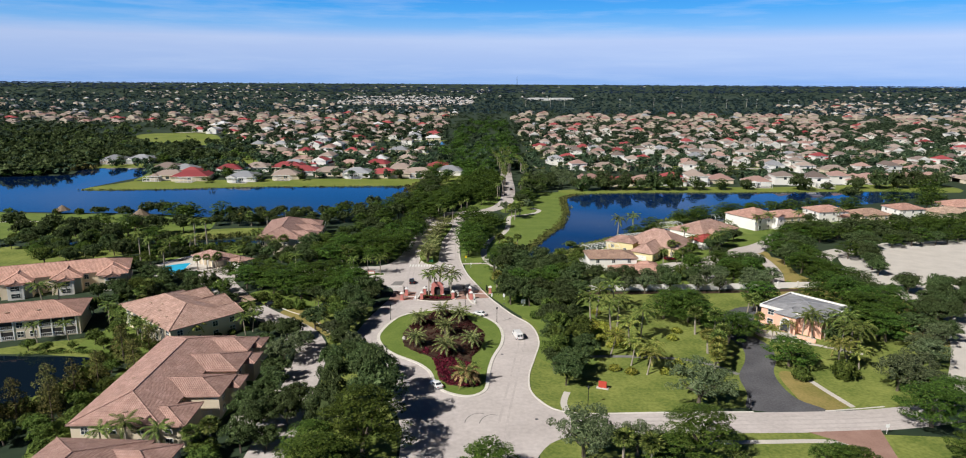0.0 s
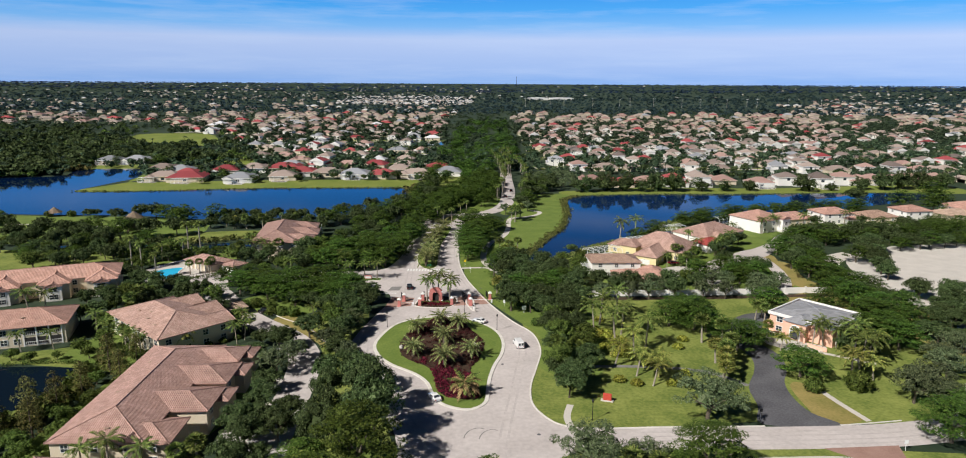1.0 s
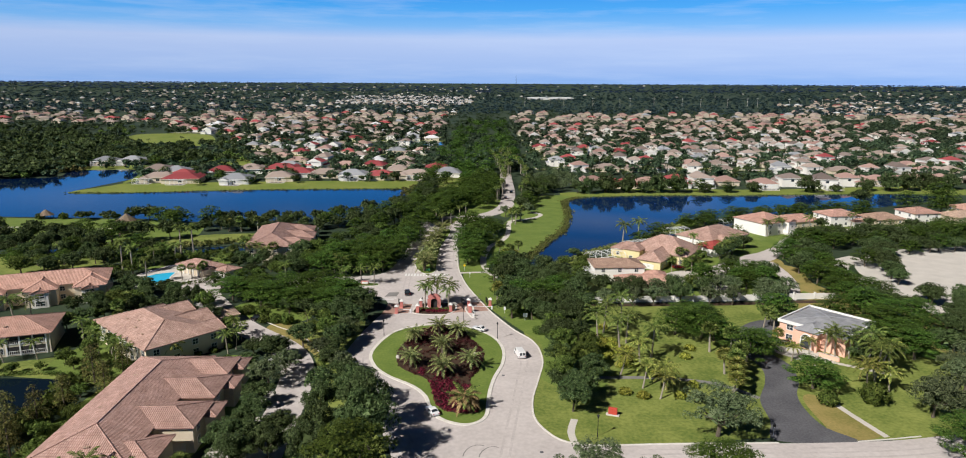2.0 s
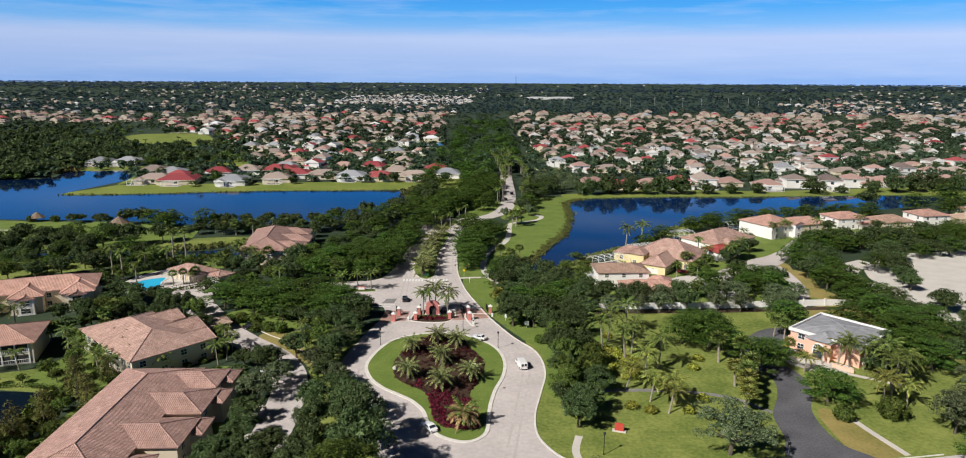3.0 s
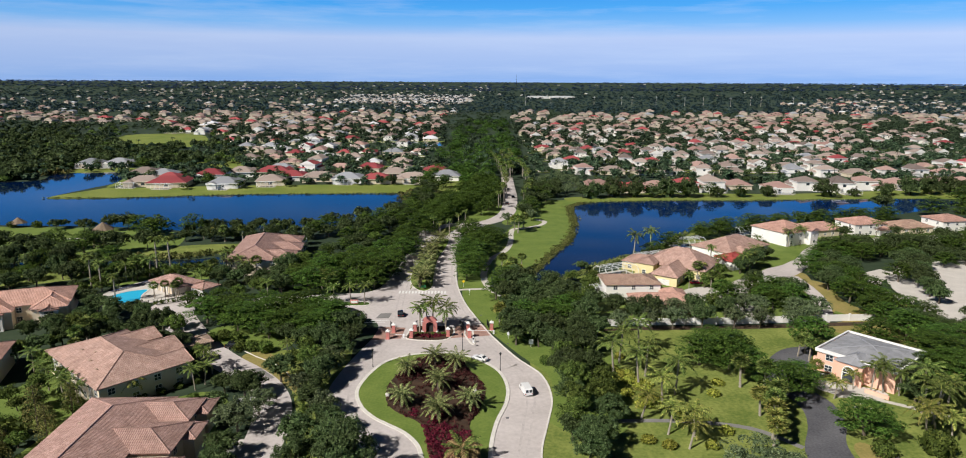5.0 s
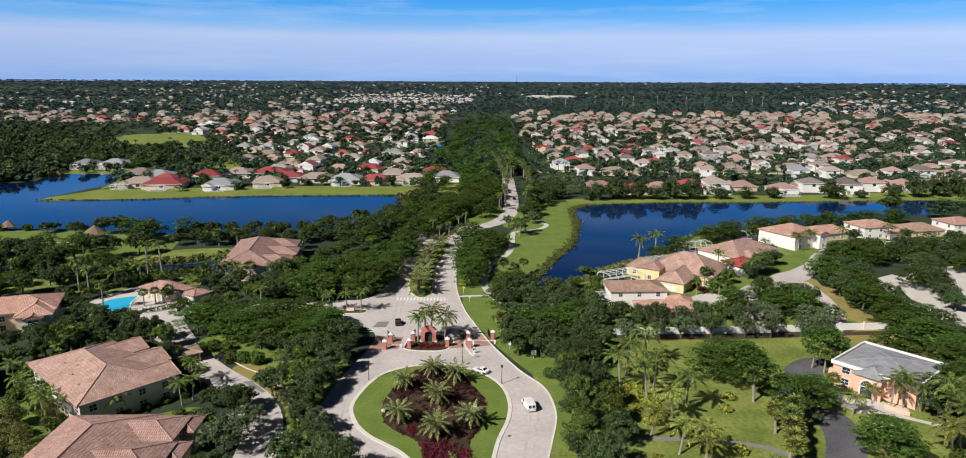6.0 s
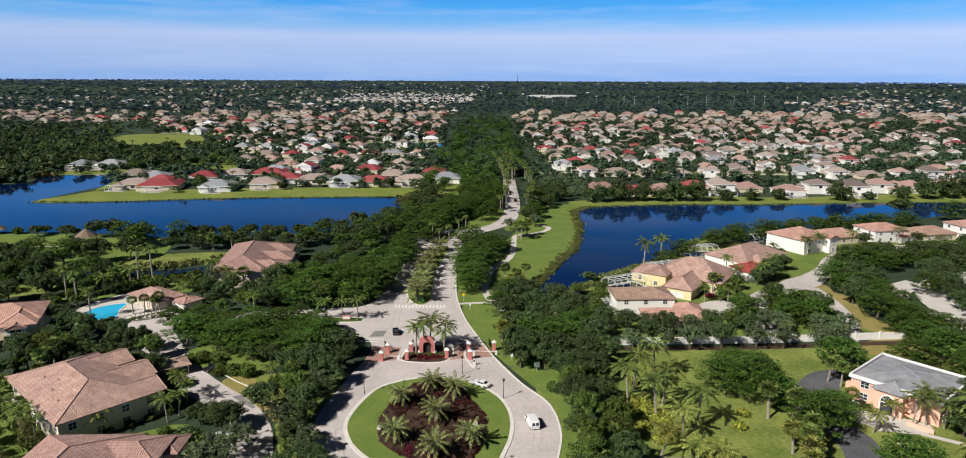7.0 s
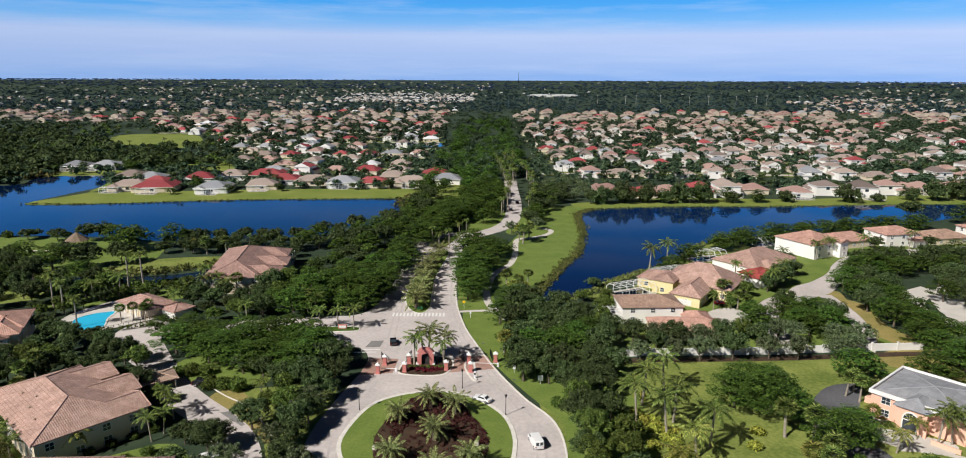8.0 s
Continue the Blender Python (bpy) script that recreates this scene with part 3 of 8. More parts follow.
ribbon("road", [(88, 246), (88, 258), (89, 270), (98, 284), (113, 294), (126, 306), (138, 320), (146, 332), (160, 345), (190, 356), (240, 366)], 8, 0.03, M["road"], "pale residential street", "road")
sheet("road", smooth_line([(108, 296), (113, 303), (122, 309), (134, 320), (138, 318), (131, 306), (121, 294), (112, 291)], 4, True), 0.036, M["road"], "pale turning circle", "road")
ribbon("road", [(150, 262), (143, 268), (142, 280), (150, 292), (162, 300)], 9, 0.034, M["concrete"], "pale curved drive between hedges", "road")

ribbon("road", [(106, 242), (112, 252), (116.5, 266), (118.5, 280), (119, 293)], 5, 0.033, M["road"], "narrow pale street behind the garden wall", "road")
sheet("lawn", smooth_line([(109, 246), (117, 254), (121.5, 268), (123.5, 284), (126, 296), (122, 298), (118, 282), (115, 262)], 4, True), 0.026, M["dry_grass"], "dry verge along the narrow street", "lawn", keep=False)

# darker wheel tracks worn into the entrance road
for line in ([(2, 120), (4, 140), (6.5, 158), (9, 176), (10.5, 190), (8, 204), (2, 220), (-3, 236), (-8, 256), (-12, 280), (-13.5, 310)], [(-13, 120), (-15, 140), (-22, 158), (-30, 176), (-33, 192), (-32, 208), (-29, 224), (-29, 244), (-30, 270), (-31, 300)], [(30, 137.6), (55, 138.2), (76, 139), (92, 140.6), (110, 145)], [(30, 141.2), (55, 142), (76, 142.8), (92, 144.4), (110, 149)]):
    for off in (-0.9, 0.9):
        ribbon("wheel_track", [(x + off, y) if abs(line[0][0] - line[-1][0]) < 60 else (x, y + off) for x, y in line], 0.55, 0.05, M["track"], "darker worn wheel track on the road", "road marking")

# footpaths
ribbon("footpath", [(46, 131.5), (60, 132), (72, 132.4), (80, 131)], 1.6, 0.03, M["concrete"], "narrow concrete footpath along the street", "footpath")
ribbon("footpath", [(-10, 273), (-4, 274), (1, 273.5), (5, 266)], 1.8, 0.03, M["concrete"], "concrete footpath from the road", "footpath")
ribbon("footpath", [(3, 270), (-0.5, 282), (-1, 297), (2, 317), (8, 330), (11, 345), (13, 373), (20, 378), (28, 385), (31, 394), (26, 400)], 2.6, 0.034, M["concrete"], "winding concrete path beside the lake", "footpath")
ribbon("footpath", [(82.5, 166), (84, 158), (86.5, 148)], 1.5, 0.034, M["concrete"], "narrow concrete walk to the office", "footpath")
ribbon("footpath", [(22, 176), (30, 177), (44, 177), (58, 174), (66, 166)], 1.6, 0.034, M["patch"], "concrete walk under the palms", "footpath")
ribbon("footpath", [(19, 143.5), (18.5, 149), (20, 155)], 1.6, 0.034, M["concrete"], "short footpath from the kerb", "footpath")
ribbon("footpath", [(-300, 343), (-240, 352), (-205, 348), (-180, 352)], 1.4, 0.034, M["concrete"], "pale path through the park", "footpath")
ribbon("footpath", [(85, 190), (92, 189), (100, 184), (106, 180)], 1.6, 0.034, M["concrete"], "concrete walk round the office", "footpath")

# planted island, gate island and medians
ISLAND = smooth_line([(-14, 215), (-22, 213), (-28.5, 207), (-32, 193), (-30, 184), (-26, 178), (-22, 174.5), (-18, 171), (-14.7, 166), (-13, 160), (-10.5, 155), (-6, 152.3), (-2.5, 152.7), (0, 156), (0.5, 162), (1, 169), (2.3, 177), (4.4, 185), (5, 194), (3, 203), (-2, 210), (-8, 214)], 4, True)
kerb(ISLAND, w=0.9)
sheet("lawn", ISLAND, 0.13, M["fresh_lawn"], "bright watered turf ring on the traffic island", "lawn", 0.13)
BED = smooth_line([(-18, 212), (-24.5, 196), (-23, 183), (-14.5, 174.5), (-12.5, 165), (-10, 159), (-4, 157), (-1.5, 160), (-4, 174), (-2, 181), (-0.5, 192), (-4, 202), (-9, 212)], 4, True)
sheet("flower_bed", BED, 0.22, M["mulch"], "dark mulched planting bed on the island", "flower bed", 0.1)
GATE_ISLAND = smooth_line([(-24, 228), (-23, 225), (-17, 224), (-12, 225), (-10, 230), (-11, 235), (-16, 236.5), (-22, 235)], 4, True)
kerb(GATE_ISLAND, w=0.5)
sheet("flower_bed", GATE_ISLAND, 0.14, M["mulch"], "mulched gate island with low planting", "flower bed", 0.14)
MEDIAN = smooth_line([(-28, 279), (-25, 272.5), (-22, 271.5), (-20, 277), (-20.5, 292), (-20.5, 315), (-18.5, 335), (-18, 352), (-24, 350), (-27, 330), (-29, 305), (-29.5, 290)], 4, True)
kerb(MEDIAN, w=0.4)
sheet("lawn", MEDIAN, 0.14, M["fresh_lawn"], "grass median planted with palms", "lawn", 0.14)
SIDE_ISLAND = smooth_line([(-54, 257.8), (-42, 258.6), (-39.8, 256.6), (-42, 254.8), (-54, 254.6)], 4, True)
kerb(SIDE_ISLAND, w=0.4)
sheet("flower_bed", SIDE_ISLAND, 0.14, M["shrub"], "small planted side island", "flower bed", 0.14)
kerb(smooth_line([(-13, 340), (-14, 328), (-13, 312), (-12, 290), (-10.5, 275), (-7.5, 258), (-3, 242), (1, 229), (8, 212), (14, 201), (15.5, 188), (13.5, 176), (11.3, 165), (11, 156), (13, 150), (16.5, 145.5), (23, 143.8), (40, 144.6), (62, 145.3)], 6), False, 0.4)
kerb(smooth_line([(79, 146), (86, 147), (94, 148.4)], 4), False, 0.3)
kerb(smooth_line([(-45, 190), (-55, 205), (-64, 212), (-72, 219)], 4), False, 0.3)

# brick bands at the gate, street markings
sheet("paving", [(-34, 224), (-25.5, 225.5), (-25, 234.5), (-33, 235)], 0.052, M["paver"], "red brick paving band at the entry lane", "paving")
sheet("paving", [(-11, 226), (1.5, 228.5), (-1, 237), (-9.5, 236)], 0.052, M["paver"], "red brick paving band at the exit lane", "paving")
sheet("paving", [(70.5, 136.2), (87, 137.6), (85, 130), (83, 122), (76, 122), (78, 130)], 0.05, M["paver"], "red brick driveway apron", "paving")
sheet("driveway", [(76, 122), (83, 122), (84, 105), (75, 105)], 0.046, M["asphalt"], "dark asphalt drive", "driveway")
sheet("paving", [(-35.6, 242.5), (-31.4, 242.8), (-31, 247.6), (-34.6, 247.3)], 0.052, M["patch"], "worn grey paving patch in the road", "paving")
for i in range(15):
    x = -31.5 + i * 1.16
    sheet("road_marking", [(x, 268.3), (x + 0.62, 268.3), (x + 0.55, 271.6), (x - 0.07, 271.6)], 0.052, M["marking"], "white pedestrian crossing bar", "road marking", keep=False)
for x0, x1, y in ((-40, -32, 238.5), (-34, -28, 282), (-37, -31, 240.3)):
    sheet("road_marking", [(x0, y), (x1, y + 0.4), (x1, y + 0.9), (x0, y + 0.5)], 0.056, M["marking"], "white stop line", "road marking", keep=False)
sheet("road_marking", [(-47.5, 246), (-46.7, 246), (-45.5, 251.5), (-46.3, 251.5)], 0.056, M["marking"], "white stop line", "road marking", keep=False)
for x, y in ((86.2, 184.5), (88.4, 186.0)):
    sheet("road_marking", [(x, y), (x + 0.3, y - 0.1), (x + 1.6, y - 2.6), (x + 1.3, y - 2.5)], 0.06, M["marking"], "white parking bay line", "road marking", keep=False)
ribbon("flower_bed", [(30, 233.6), (44, 234.9), (79, 236.5), (108, 239.5), (123, 240.6)], 3.0, 0.034, M["mulch"], "brown mulch strip along the garden wall", "flower bed", False)

# curved tyre marks on the junction
for k, (cx, cy, r0) in enumerate(((-1.5, 138.5, 3.2), (1.6, 138.2, 3.0))):
    arc = [(cx + r0 * math.cos(a), cy + 1.6 * r0 * math.sin(a)) for a in np.linspace(1.2, 3.0, 8)]
    sheet("tyre_mark", ribbon_outline(arc, 0.22), 0.05 + 0.004 * k, M["patch"], "faint curved tyre mark on the road", "tyre mark", keep=False)
for x, y in ((11.5, 141), (-2, 246), (4.5, 178), (6, 222)):
    sheet("manhole_cover", [(x + 0.42 * math.cos(a), y + 0.42 * math.sin(a)) for a in np.linspace(0, math.tau, 13)[:-1]], 0.062, M["asphalt"], "dark round manhole cover in the road", "manhole cover", keep=False)

# ---- buildings ----
def hip_roof(parent, x0, x1, y0, y1, eave, pitch, material, over=0.6, thick=0.22, gable="", label=""):
    """A solid hipped roof over a rectangle; gable: ends ('x0', 'x1', 'y0', 'y1') left upright."""
    x0, x1, y0, y1 = x0 - over, x1 + over, y0 - over, y1 + over
    lx, ly = x1 - x0, y1 - y0
    h = min(lx, ly) / 2
    z = eave + pitch * h
    if lx >= ly:
        a = x0 if "x0" in gable else x0 + h
        b = x1 if "x1" in gable else x1 - h
        r0, r1 = Vector((a, (y0 + y1) / 2, z)), Vector((b, (y0 + y1) / 2, z))
    else:
        a = y0 if "y0" in gable else y0 + h
        b = y1 if "y1" in gable else y1 - h
        r0, r1 = Vector(((x0 + x1) / 2, a, z)), Vector(((x0 + x1) / 2, b, z))
    if (r1 - r0).length < 0.05:
        r1 = r0 + (Vector((0.06, 0, 0)) if lx >= ly else Vector((0, 0.06, 0)))
    bm = bmesh.new()
    c = [Vector((x0, y0, eave)), Vector((x1, y0, eave)), Vector((x1, y1, eave)), Vector((x0, y1, eave))]
    t = [bm.verts.new(p) for p in c]
    u = [bm.verts.new(p - Vector((0, 0, thick))) for p in c]
    p, q = bm.verts.new(r0), bm.verts.new(r1)
    if lx >= ly:
        fs = [(t[0], t[1], q, p), (t[1], t[2], q), (t[2], t[3], p, q), (t[3], t[0], p)]
        hips = [(0, r0), (3, r0), (1, r1), (2, r1)]
    else:
        fs = [(t[0], t[1], p), (t[1], t[2], q, p), (t[2], t[3], q), (t[3], t[0], p, q)]
        hips = [(0, r0), (1, r0), (2, r1), (3, r1)]
    for f in fs:
        bm.faces.new(f)
    for i in range(4):
        bm.faces.new((u[i], u[(i + 1) % 4], t[(i + 1) % 4], t[i]))
    bm.faces.new(u[::-1])
    roof = part("roof", bm, material, parent, label)
    cap = bmesh.new()
    for i, r in hips:
        tube(cap, [c[i] + Vector((0, 0, 0.03)), r + Vector((0, 0, 0.03))], [0.13, 0.13], 5)
    tube(cap, [r0 + Vector((0, 0, 0.03)), r1 + Vector((0, 0, 0.03))], [0.14, 0.14], 5)
    part("ridge_cap", cap, material, roof)
    return roof


_win = {}


def window_meshes(w, h):
    key = (round(w, 2), round(h, 2))
    if key not in _win:
        fr = bmesh.new()
        e = 0.11
        for x0, x1, z0, z1 in ((-w / 2 - e, -w / 2, -e, h + e), (w / 2, w / 2 + e, -e, h + e), (-w / 2, w / 2, -e, 0), (-w / 2, w / 2, h, h + e), (-0.03, 0.03, 0, h), (-w / 2, -0.03, h * 0.5 - 0.03, h * 0.5 + 0.03), (0.03, w / 2, h * 0.5 - 0.03, h * 0.5 + 0.03)):
            box(fr, x0, x1, -0.1, 0.02, z0, z1)
        gl = bmesh.new()
        box(gl, -w / 2, w / 2, -0.03, 0.02, 0, h)
        _win[key] = (mesh_of("window", fr, M["trim"]), mesh_of("pane", gl, M["glass"]))
    return _win[key]


def window(parent, x, y, z, face, w=1.4, h=1.5):
    """A framed window on a wall; face: the wall's outward bearing in degrees, 0 towards -y."""
    fr, gl = window_meshes(w, h)
    o = part("window", fr, None, parent, "", pose(x, y, z, 0, 0, face))
    part("pane", gl, None, o)
    return o


def wall_windows(parent, x0, x1, y0, y1, sides, levels, gap=4.0, w=1.4, h=1.5, skip=()):
    for sd in sides:
        a, b, face = {"s": (x0, x1, 0), "n": (x0, x1, 180), "w": (y0, y1, -90), "e": (y0, y1, 90)}[sd]
        n = max(1, int((b - a - 1.5) / gap))
        for k in range(n):
            u = a + (b - a) * (k + 0.5) / n
            x, y = {"s": (u, y0), "n": (u, y1), "w": (x0, u), "e": (x1, u)}[sd]
            for z in levels:
                if (sd, k, z) not in skip:
                    window(parent, x, y, z, face, w, h)


def rect_poly(cx, cy, rot, x0, x1, y0, y1):
    c, s = math.cos(radians(rot)), math.sin(radians(rot))
    return [(cx + c * x - s * y, cy + s * x + c * y) for x, y in ((x0, y0), (x1, y0), (x1, y1), (x0, y1))]


def clear_rect(cx, cy, rot, x0, x1, y0, y1, pad=1.0):
    KEEP_CLEAR.append(rect_poly(cx, cy, rot, x0 - pad, x1 + pad, y0 - pad, y1 + pad))


def garage_door(parent, x, y, face, w=4.6, h=2.2):
    bm = bmesh.new()
    for k in range(4):
        box(bm, -w / 2, w / 2, -0.06, 0.02, k * h / 4 + 0.02, (k + 1) * h / 4 - 0.02, 0.015)
    return part("garage_door", bm, M["trim"], parent, "white panelled garage door", pose(x, y, 0.02, 0, 0, face))


def vents(parent, spots):
    for x, y, z in spots:
        bm = bmesh.new()
        box(bm, -0.55, 0.55, -0.25, 0.25, -0.1, 0.16, 0.05)
        part("roof_vent", bm, M["tile_tan"], parent, "low tan roof vent", pose(x, y, z, 0, 0, 10))


def balcony(parent, x0, x1, y, z, depth=2.0):
    """A flat balcony bay, its shade painted dark, with a white rail, on a wall facing -y."""
    # flat dark box on the wall paints the balcony's shade
    bm = bmesh.new()
    box(bm, x0, x1, y - 0.04, y + 0.3, z, z + 2.3)
    part("balcony_opening", bm, M["dark"], parent, "near-black panel standing in for balcony shade")
    bm = bmesh.new()
    box(bm, x0, x1, y - 0.16, y - 0.06, z + 1.0, z + 1.1)
    box(bm, x0, x1, y - 0.16, y - 0.06, z + 0.05, z + 0.15)
    n = int((x1 - x0) / 0.5)
    for k in range(n + 1):
        u = x0 + (x1 - x0) * k / n
        box(bm, u - 0.04, u + 0.04, y - 0.14, y - 0.08, z + 0.15, z + 1.0)
    part("balcony_rail", bm, M["trim"], parent, "white slatted balcony rail")
    for k in range(4):
        u = x0 + (x1 - x0) * k / 3
        bm = bmesh.new()
        box(bm, u - 0.18, u + 0.18, y - 0.2, y + 0.1, z - 0.3, z + 2.5, 0.03)
        part("column", bm, M["trim"], parent)


def body(parent, x0, x1, y0, y1, top, material):
    bm = bmesh.new()
    box(bm, x0, x1, y0, y1, 0, top)
    box(bm, x0 - 0.06, x1 + 0.06, y0 - 0.06, y1 + 0.06, 0, 0.35)
    return part("wall", bm, material, parent)


# long terraced apartment block with stepped wings on its lane side
blk = thing("apartment_block", pose(-76.6, 150.6, 0, 0, 0, 2.5), "two-storey cream apartment block with a stepped terracotta tile roof", "apartment block", "apartment blocks")
clear_rect(-76.6, 150.6, 2.5, -10, 17, -25, 25)
body(blk, -9, 8.6, -24, 24, 6, M["cream"])
hip_roof(blk, -9, 8.6, -24, 24, 6.0, 0.30, M["tile"])
for y0, y1, x1, e in ((-11.4, -0.6, 16.6, 5.85), (2.0, 13.0, 16.2, 5.9), (14.4, 23.6, 15.0, 5.88)):
    body(blk, 2, x1, y0, y1, e, M["cream"])
    hip_roof(blk, -3.0, x1, y0, y1, e, 0.30, M["tile"])
    body(blk, 8, x1 + 2.2, y1 - 4.4, y1 + 1.6, e - 0.9, M["cream"])
    hip_roof(blk, 3, x1 + 2.2, y1 - 4.4, y1 + 1.6, e - 0.9, 0.30, M["tile"])
    wall_windows(blk, 2, x1, y0, y1, "e", (0.9, 3.7), 4.2)
    garage_door(blk, x1 - 4.0, y0, 0)
body(blk, 6, 13.4, -23.6, -13.8, 5.2, M["cream"])
hip_roof(blk, 2, 13.4, -23.6, -13.8, 5.2, 0.30, M["tile"])
wall_windows(blk, -9, 13.4, -24, 24, "s", (0.9, 3.7), 4.4)
wall_windows(blk, -9, 8.6, -24, 24, "w", (0.9, 3.7), 4.6)
vents(blk, ((0.8, -21.2, 7.15), (-4, 10, 7.6), (-4, -6, 7.6)))

blk = thing("apartment_block", pose(-74.5, 101, 0, 0, 0, -2), "two-storey cream apartment block with terracotta hip roofs", "apartment block", "apartment blocks")
clear_rect(-74.5, 101, -2, -12, 16, -20, 20)
body(blk, -9.5, 9, -19, 19, 6, M["cream"])
hip_roof(blk, -9.5, 9, -19, 19, 6.0, 0.30, M["tile"])
for y0, y1, x1 in ((8.4, 18.4, 15.0), (-6, 5, 15.6)):
    body(blk, 2, x1, y0, y1, 5.7, M["cream"])
    hip_roof(blk, -2, x1, y0, y1, 5.7, 0.30, M["tile"])
wall_windows(blk, -9.5, 9, -19, 19, "nw", (0.9, 3.7), 4.4)

# apartment block set at an angle, with gabled wings to the back
blk = thing("apartment_block", pose(-93.5, 198.4, 0, 0, 0, -41), "two-storey cream apartment block with a faded terracotta roof", "apartment block", "apartment blocks")
clear_rect(-93.5, 198.4, -41, -18, 18, -12, 13)
body(blk, -16.5, 16.5, -11, 8, 6, M["cream"])
hip_roof(blk, -16.5, 16.5, -11, 8, 6.0, 0.33, M["tile_faded"], 0.7, 0.22, "", "")
for x0, x1, y1, e in ((7.2, 16.3, 10.6, 5.9), (-3.6, 5.8, 13.0, 5.8), (-14.5, -5.4, 12.4, 5.85)):
    body(blk, x0, x1, 0, y1, e, M["cream"])
    hip_roof(blk, x0, x1, -4, y1, e, 0.33, M["tile_faded"], 0.6, 0.2, "y1")
wall_windows(blk, -16.5, 16.5, -11, 8, "s", (0.8, 3.6), 3.4, 1.6, 1.6)
wall_windows(blk, -16.5, 16.5, -11, 10, "e", (0.8, 3.6), 4.4, 1.5, 1.5)
for x in (-12, -4, 4, 12):
    bm = bmesh.new()
    box(bm, x - 0.25, x + 0.25, -11.35, -11.0, 0, 5.8)
    part("pilaster", bm, M["trim"], blk)
vents(blk, ((8, -8.2, 7.25), (2, -7.4, 7.5), (-6, -6.5, 7.8), (-1, -5.2, 8.2)))

# long block with bay gables
blk = thing("apartment_block", pose(-157, 236, 0, 0, 0, 24), "long cream apartment block with pink roof and bay windows", "apartment block", "apartment blocks")
clear_rect(-157, 236, 24, -30, 28, -12, 12)
body(blk, -30, 25, -5, 11, 6, M["cream"])
hip_roof(blk, -30, 25, -5, 11, 6.0, 0.34, M["tile_pink"])
for x in (20.0, 5.5, -9.5):
    body(blk, x - 4.6, x + 4.6, -9.5, -3, 5.7, M["cream"])
    hip_roof(blk, x - 4.6, x + 4.6, -9.5, 6, 5.7, 0.42, M["tile_pink"], 0.6, 0.2, "")
    body(blk, x - 2.4, x + 2.4, -11.0, -9, 5.2, M["white"])
    hip_roof(blk, x - 2.4, x + 2.4, -11.0, -6, 5.2, 0.4, M["tile_pink"], 0.4, 0.2, "y0")
    window(blk, x, -11.0, 3.2, 0, 2.6, 1.5)
    window(blk, x, -11.0, 0.7, 0, 2.6, 1.5)
wall_windows(blk, -30, 25, -5, 11, "s", (0.8, 3.6), 5.0)

# block with railed balconies facing the pond, their shade painted dark
blk = thing("apartment_block", pose(-143, 190.5, 0, 0, 0, 20), "two-storey apartment block with white railed balconies", "apartment block", "apartment blocks")
clear_rect(-143, 190.5, 20, -24, 23, -9, 11)
body(blk, -26, 21, -6.5, 9.5, 6, M["cream"])
hip_roof(blk, -26, 21, -6.5, 9.5, 6.0, 0.33, M["tile_pink"], 0.8)
for x0, x1 in ((10.5, 20), (-6, 4), (-22, -12)):
    for z in (0.3, 3.3):
        balcony(blk, x0, x1, -6.5, z)
for x in (5.6, 8.8, -8.4, -10.4):
    for z in (0.8, 3.6):
        window(blk, x, -6.5, z, 0, 1.6, 1.6)
vents(blk, ((2, -3.2, 7.6), (10, -3.2, 7.6)))

# block beyond the pool
blk = thing("apartment_block", pose(-93, 311, 0, 0, 0, 8), "two-storey apartment block with stepped terracotta wings", "apartment block", "apartment blocks")
clear_rect(-93, 311, 8, -12, 16, -24, 24)
body(blk, -10.5, 8.5, -21, 21, 6, M["cream"])
hip_roof(blk, -10.5, 8.5, -21, 21, 6.0, 0.36, M["tile"])
for y0, y1, x1 in ((-18, -7, 14.5), (-5, 6, 15.5), (8, 19, 14.0)):
    body(blk, 2, x1, y0, y1, 5.85, M["cream"])
    hip_roof(blk, -3, x1, y0, y1, 5.85, 0.34, M["tile"])
wall_windows(blk, -10.5, 14.5, -21, 21, "s", (0.8, 3.6), 4.0)
wall_windows(blk, -10.5, 15.4, -21, 21, "e", (0.8, 3.6), 5.0)

# pool house and pool
ph = thing("pool_house", pose(-112, 272, 0, 0, 0, -32), "small cream pool house with a terracotta hip roof", "pool house")
clear_rect(-112, 272, -32, -9, 16, -6, 7)
body(ph, -8, 7.5, -4.5, 4.5, 3.2, M["cream"])
hip_roof(ph, -8, 7.5, -4.5, 4.5, 3.2, 0.36, M["tile"], 0.9)
body(ph, 8.8, 15.5, -0.5, 6, 2.8, M["white"])
hip_roof(ph, 8.8, 15.5, -0.5, 6, 2.8, 0.3, M["tile"])
for x in (-7, -4, -1, 2, 5):
    bm = bmesh.new()
    box(bm, x - 0.2, x + 0.2, -5.4, -5.0, 0, 3.1, 0.03)
    part("column", bm, M["trim"], ph)
sheet("pool_deck", smooth_line([(-135, 262), (-134.5, 270), (-127, 283), (-114, 281), (-106, 266), (-109, 262), (-116.5, 255), (-126, 251.5), (-133, 256)], 4, True), 0.06, M["concrete"], "pale pool deck", "pool deck")
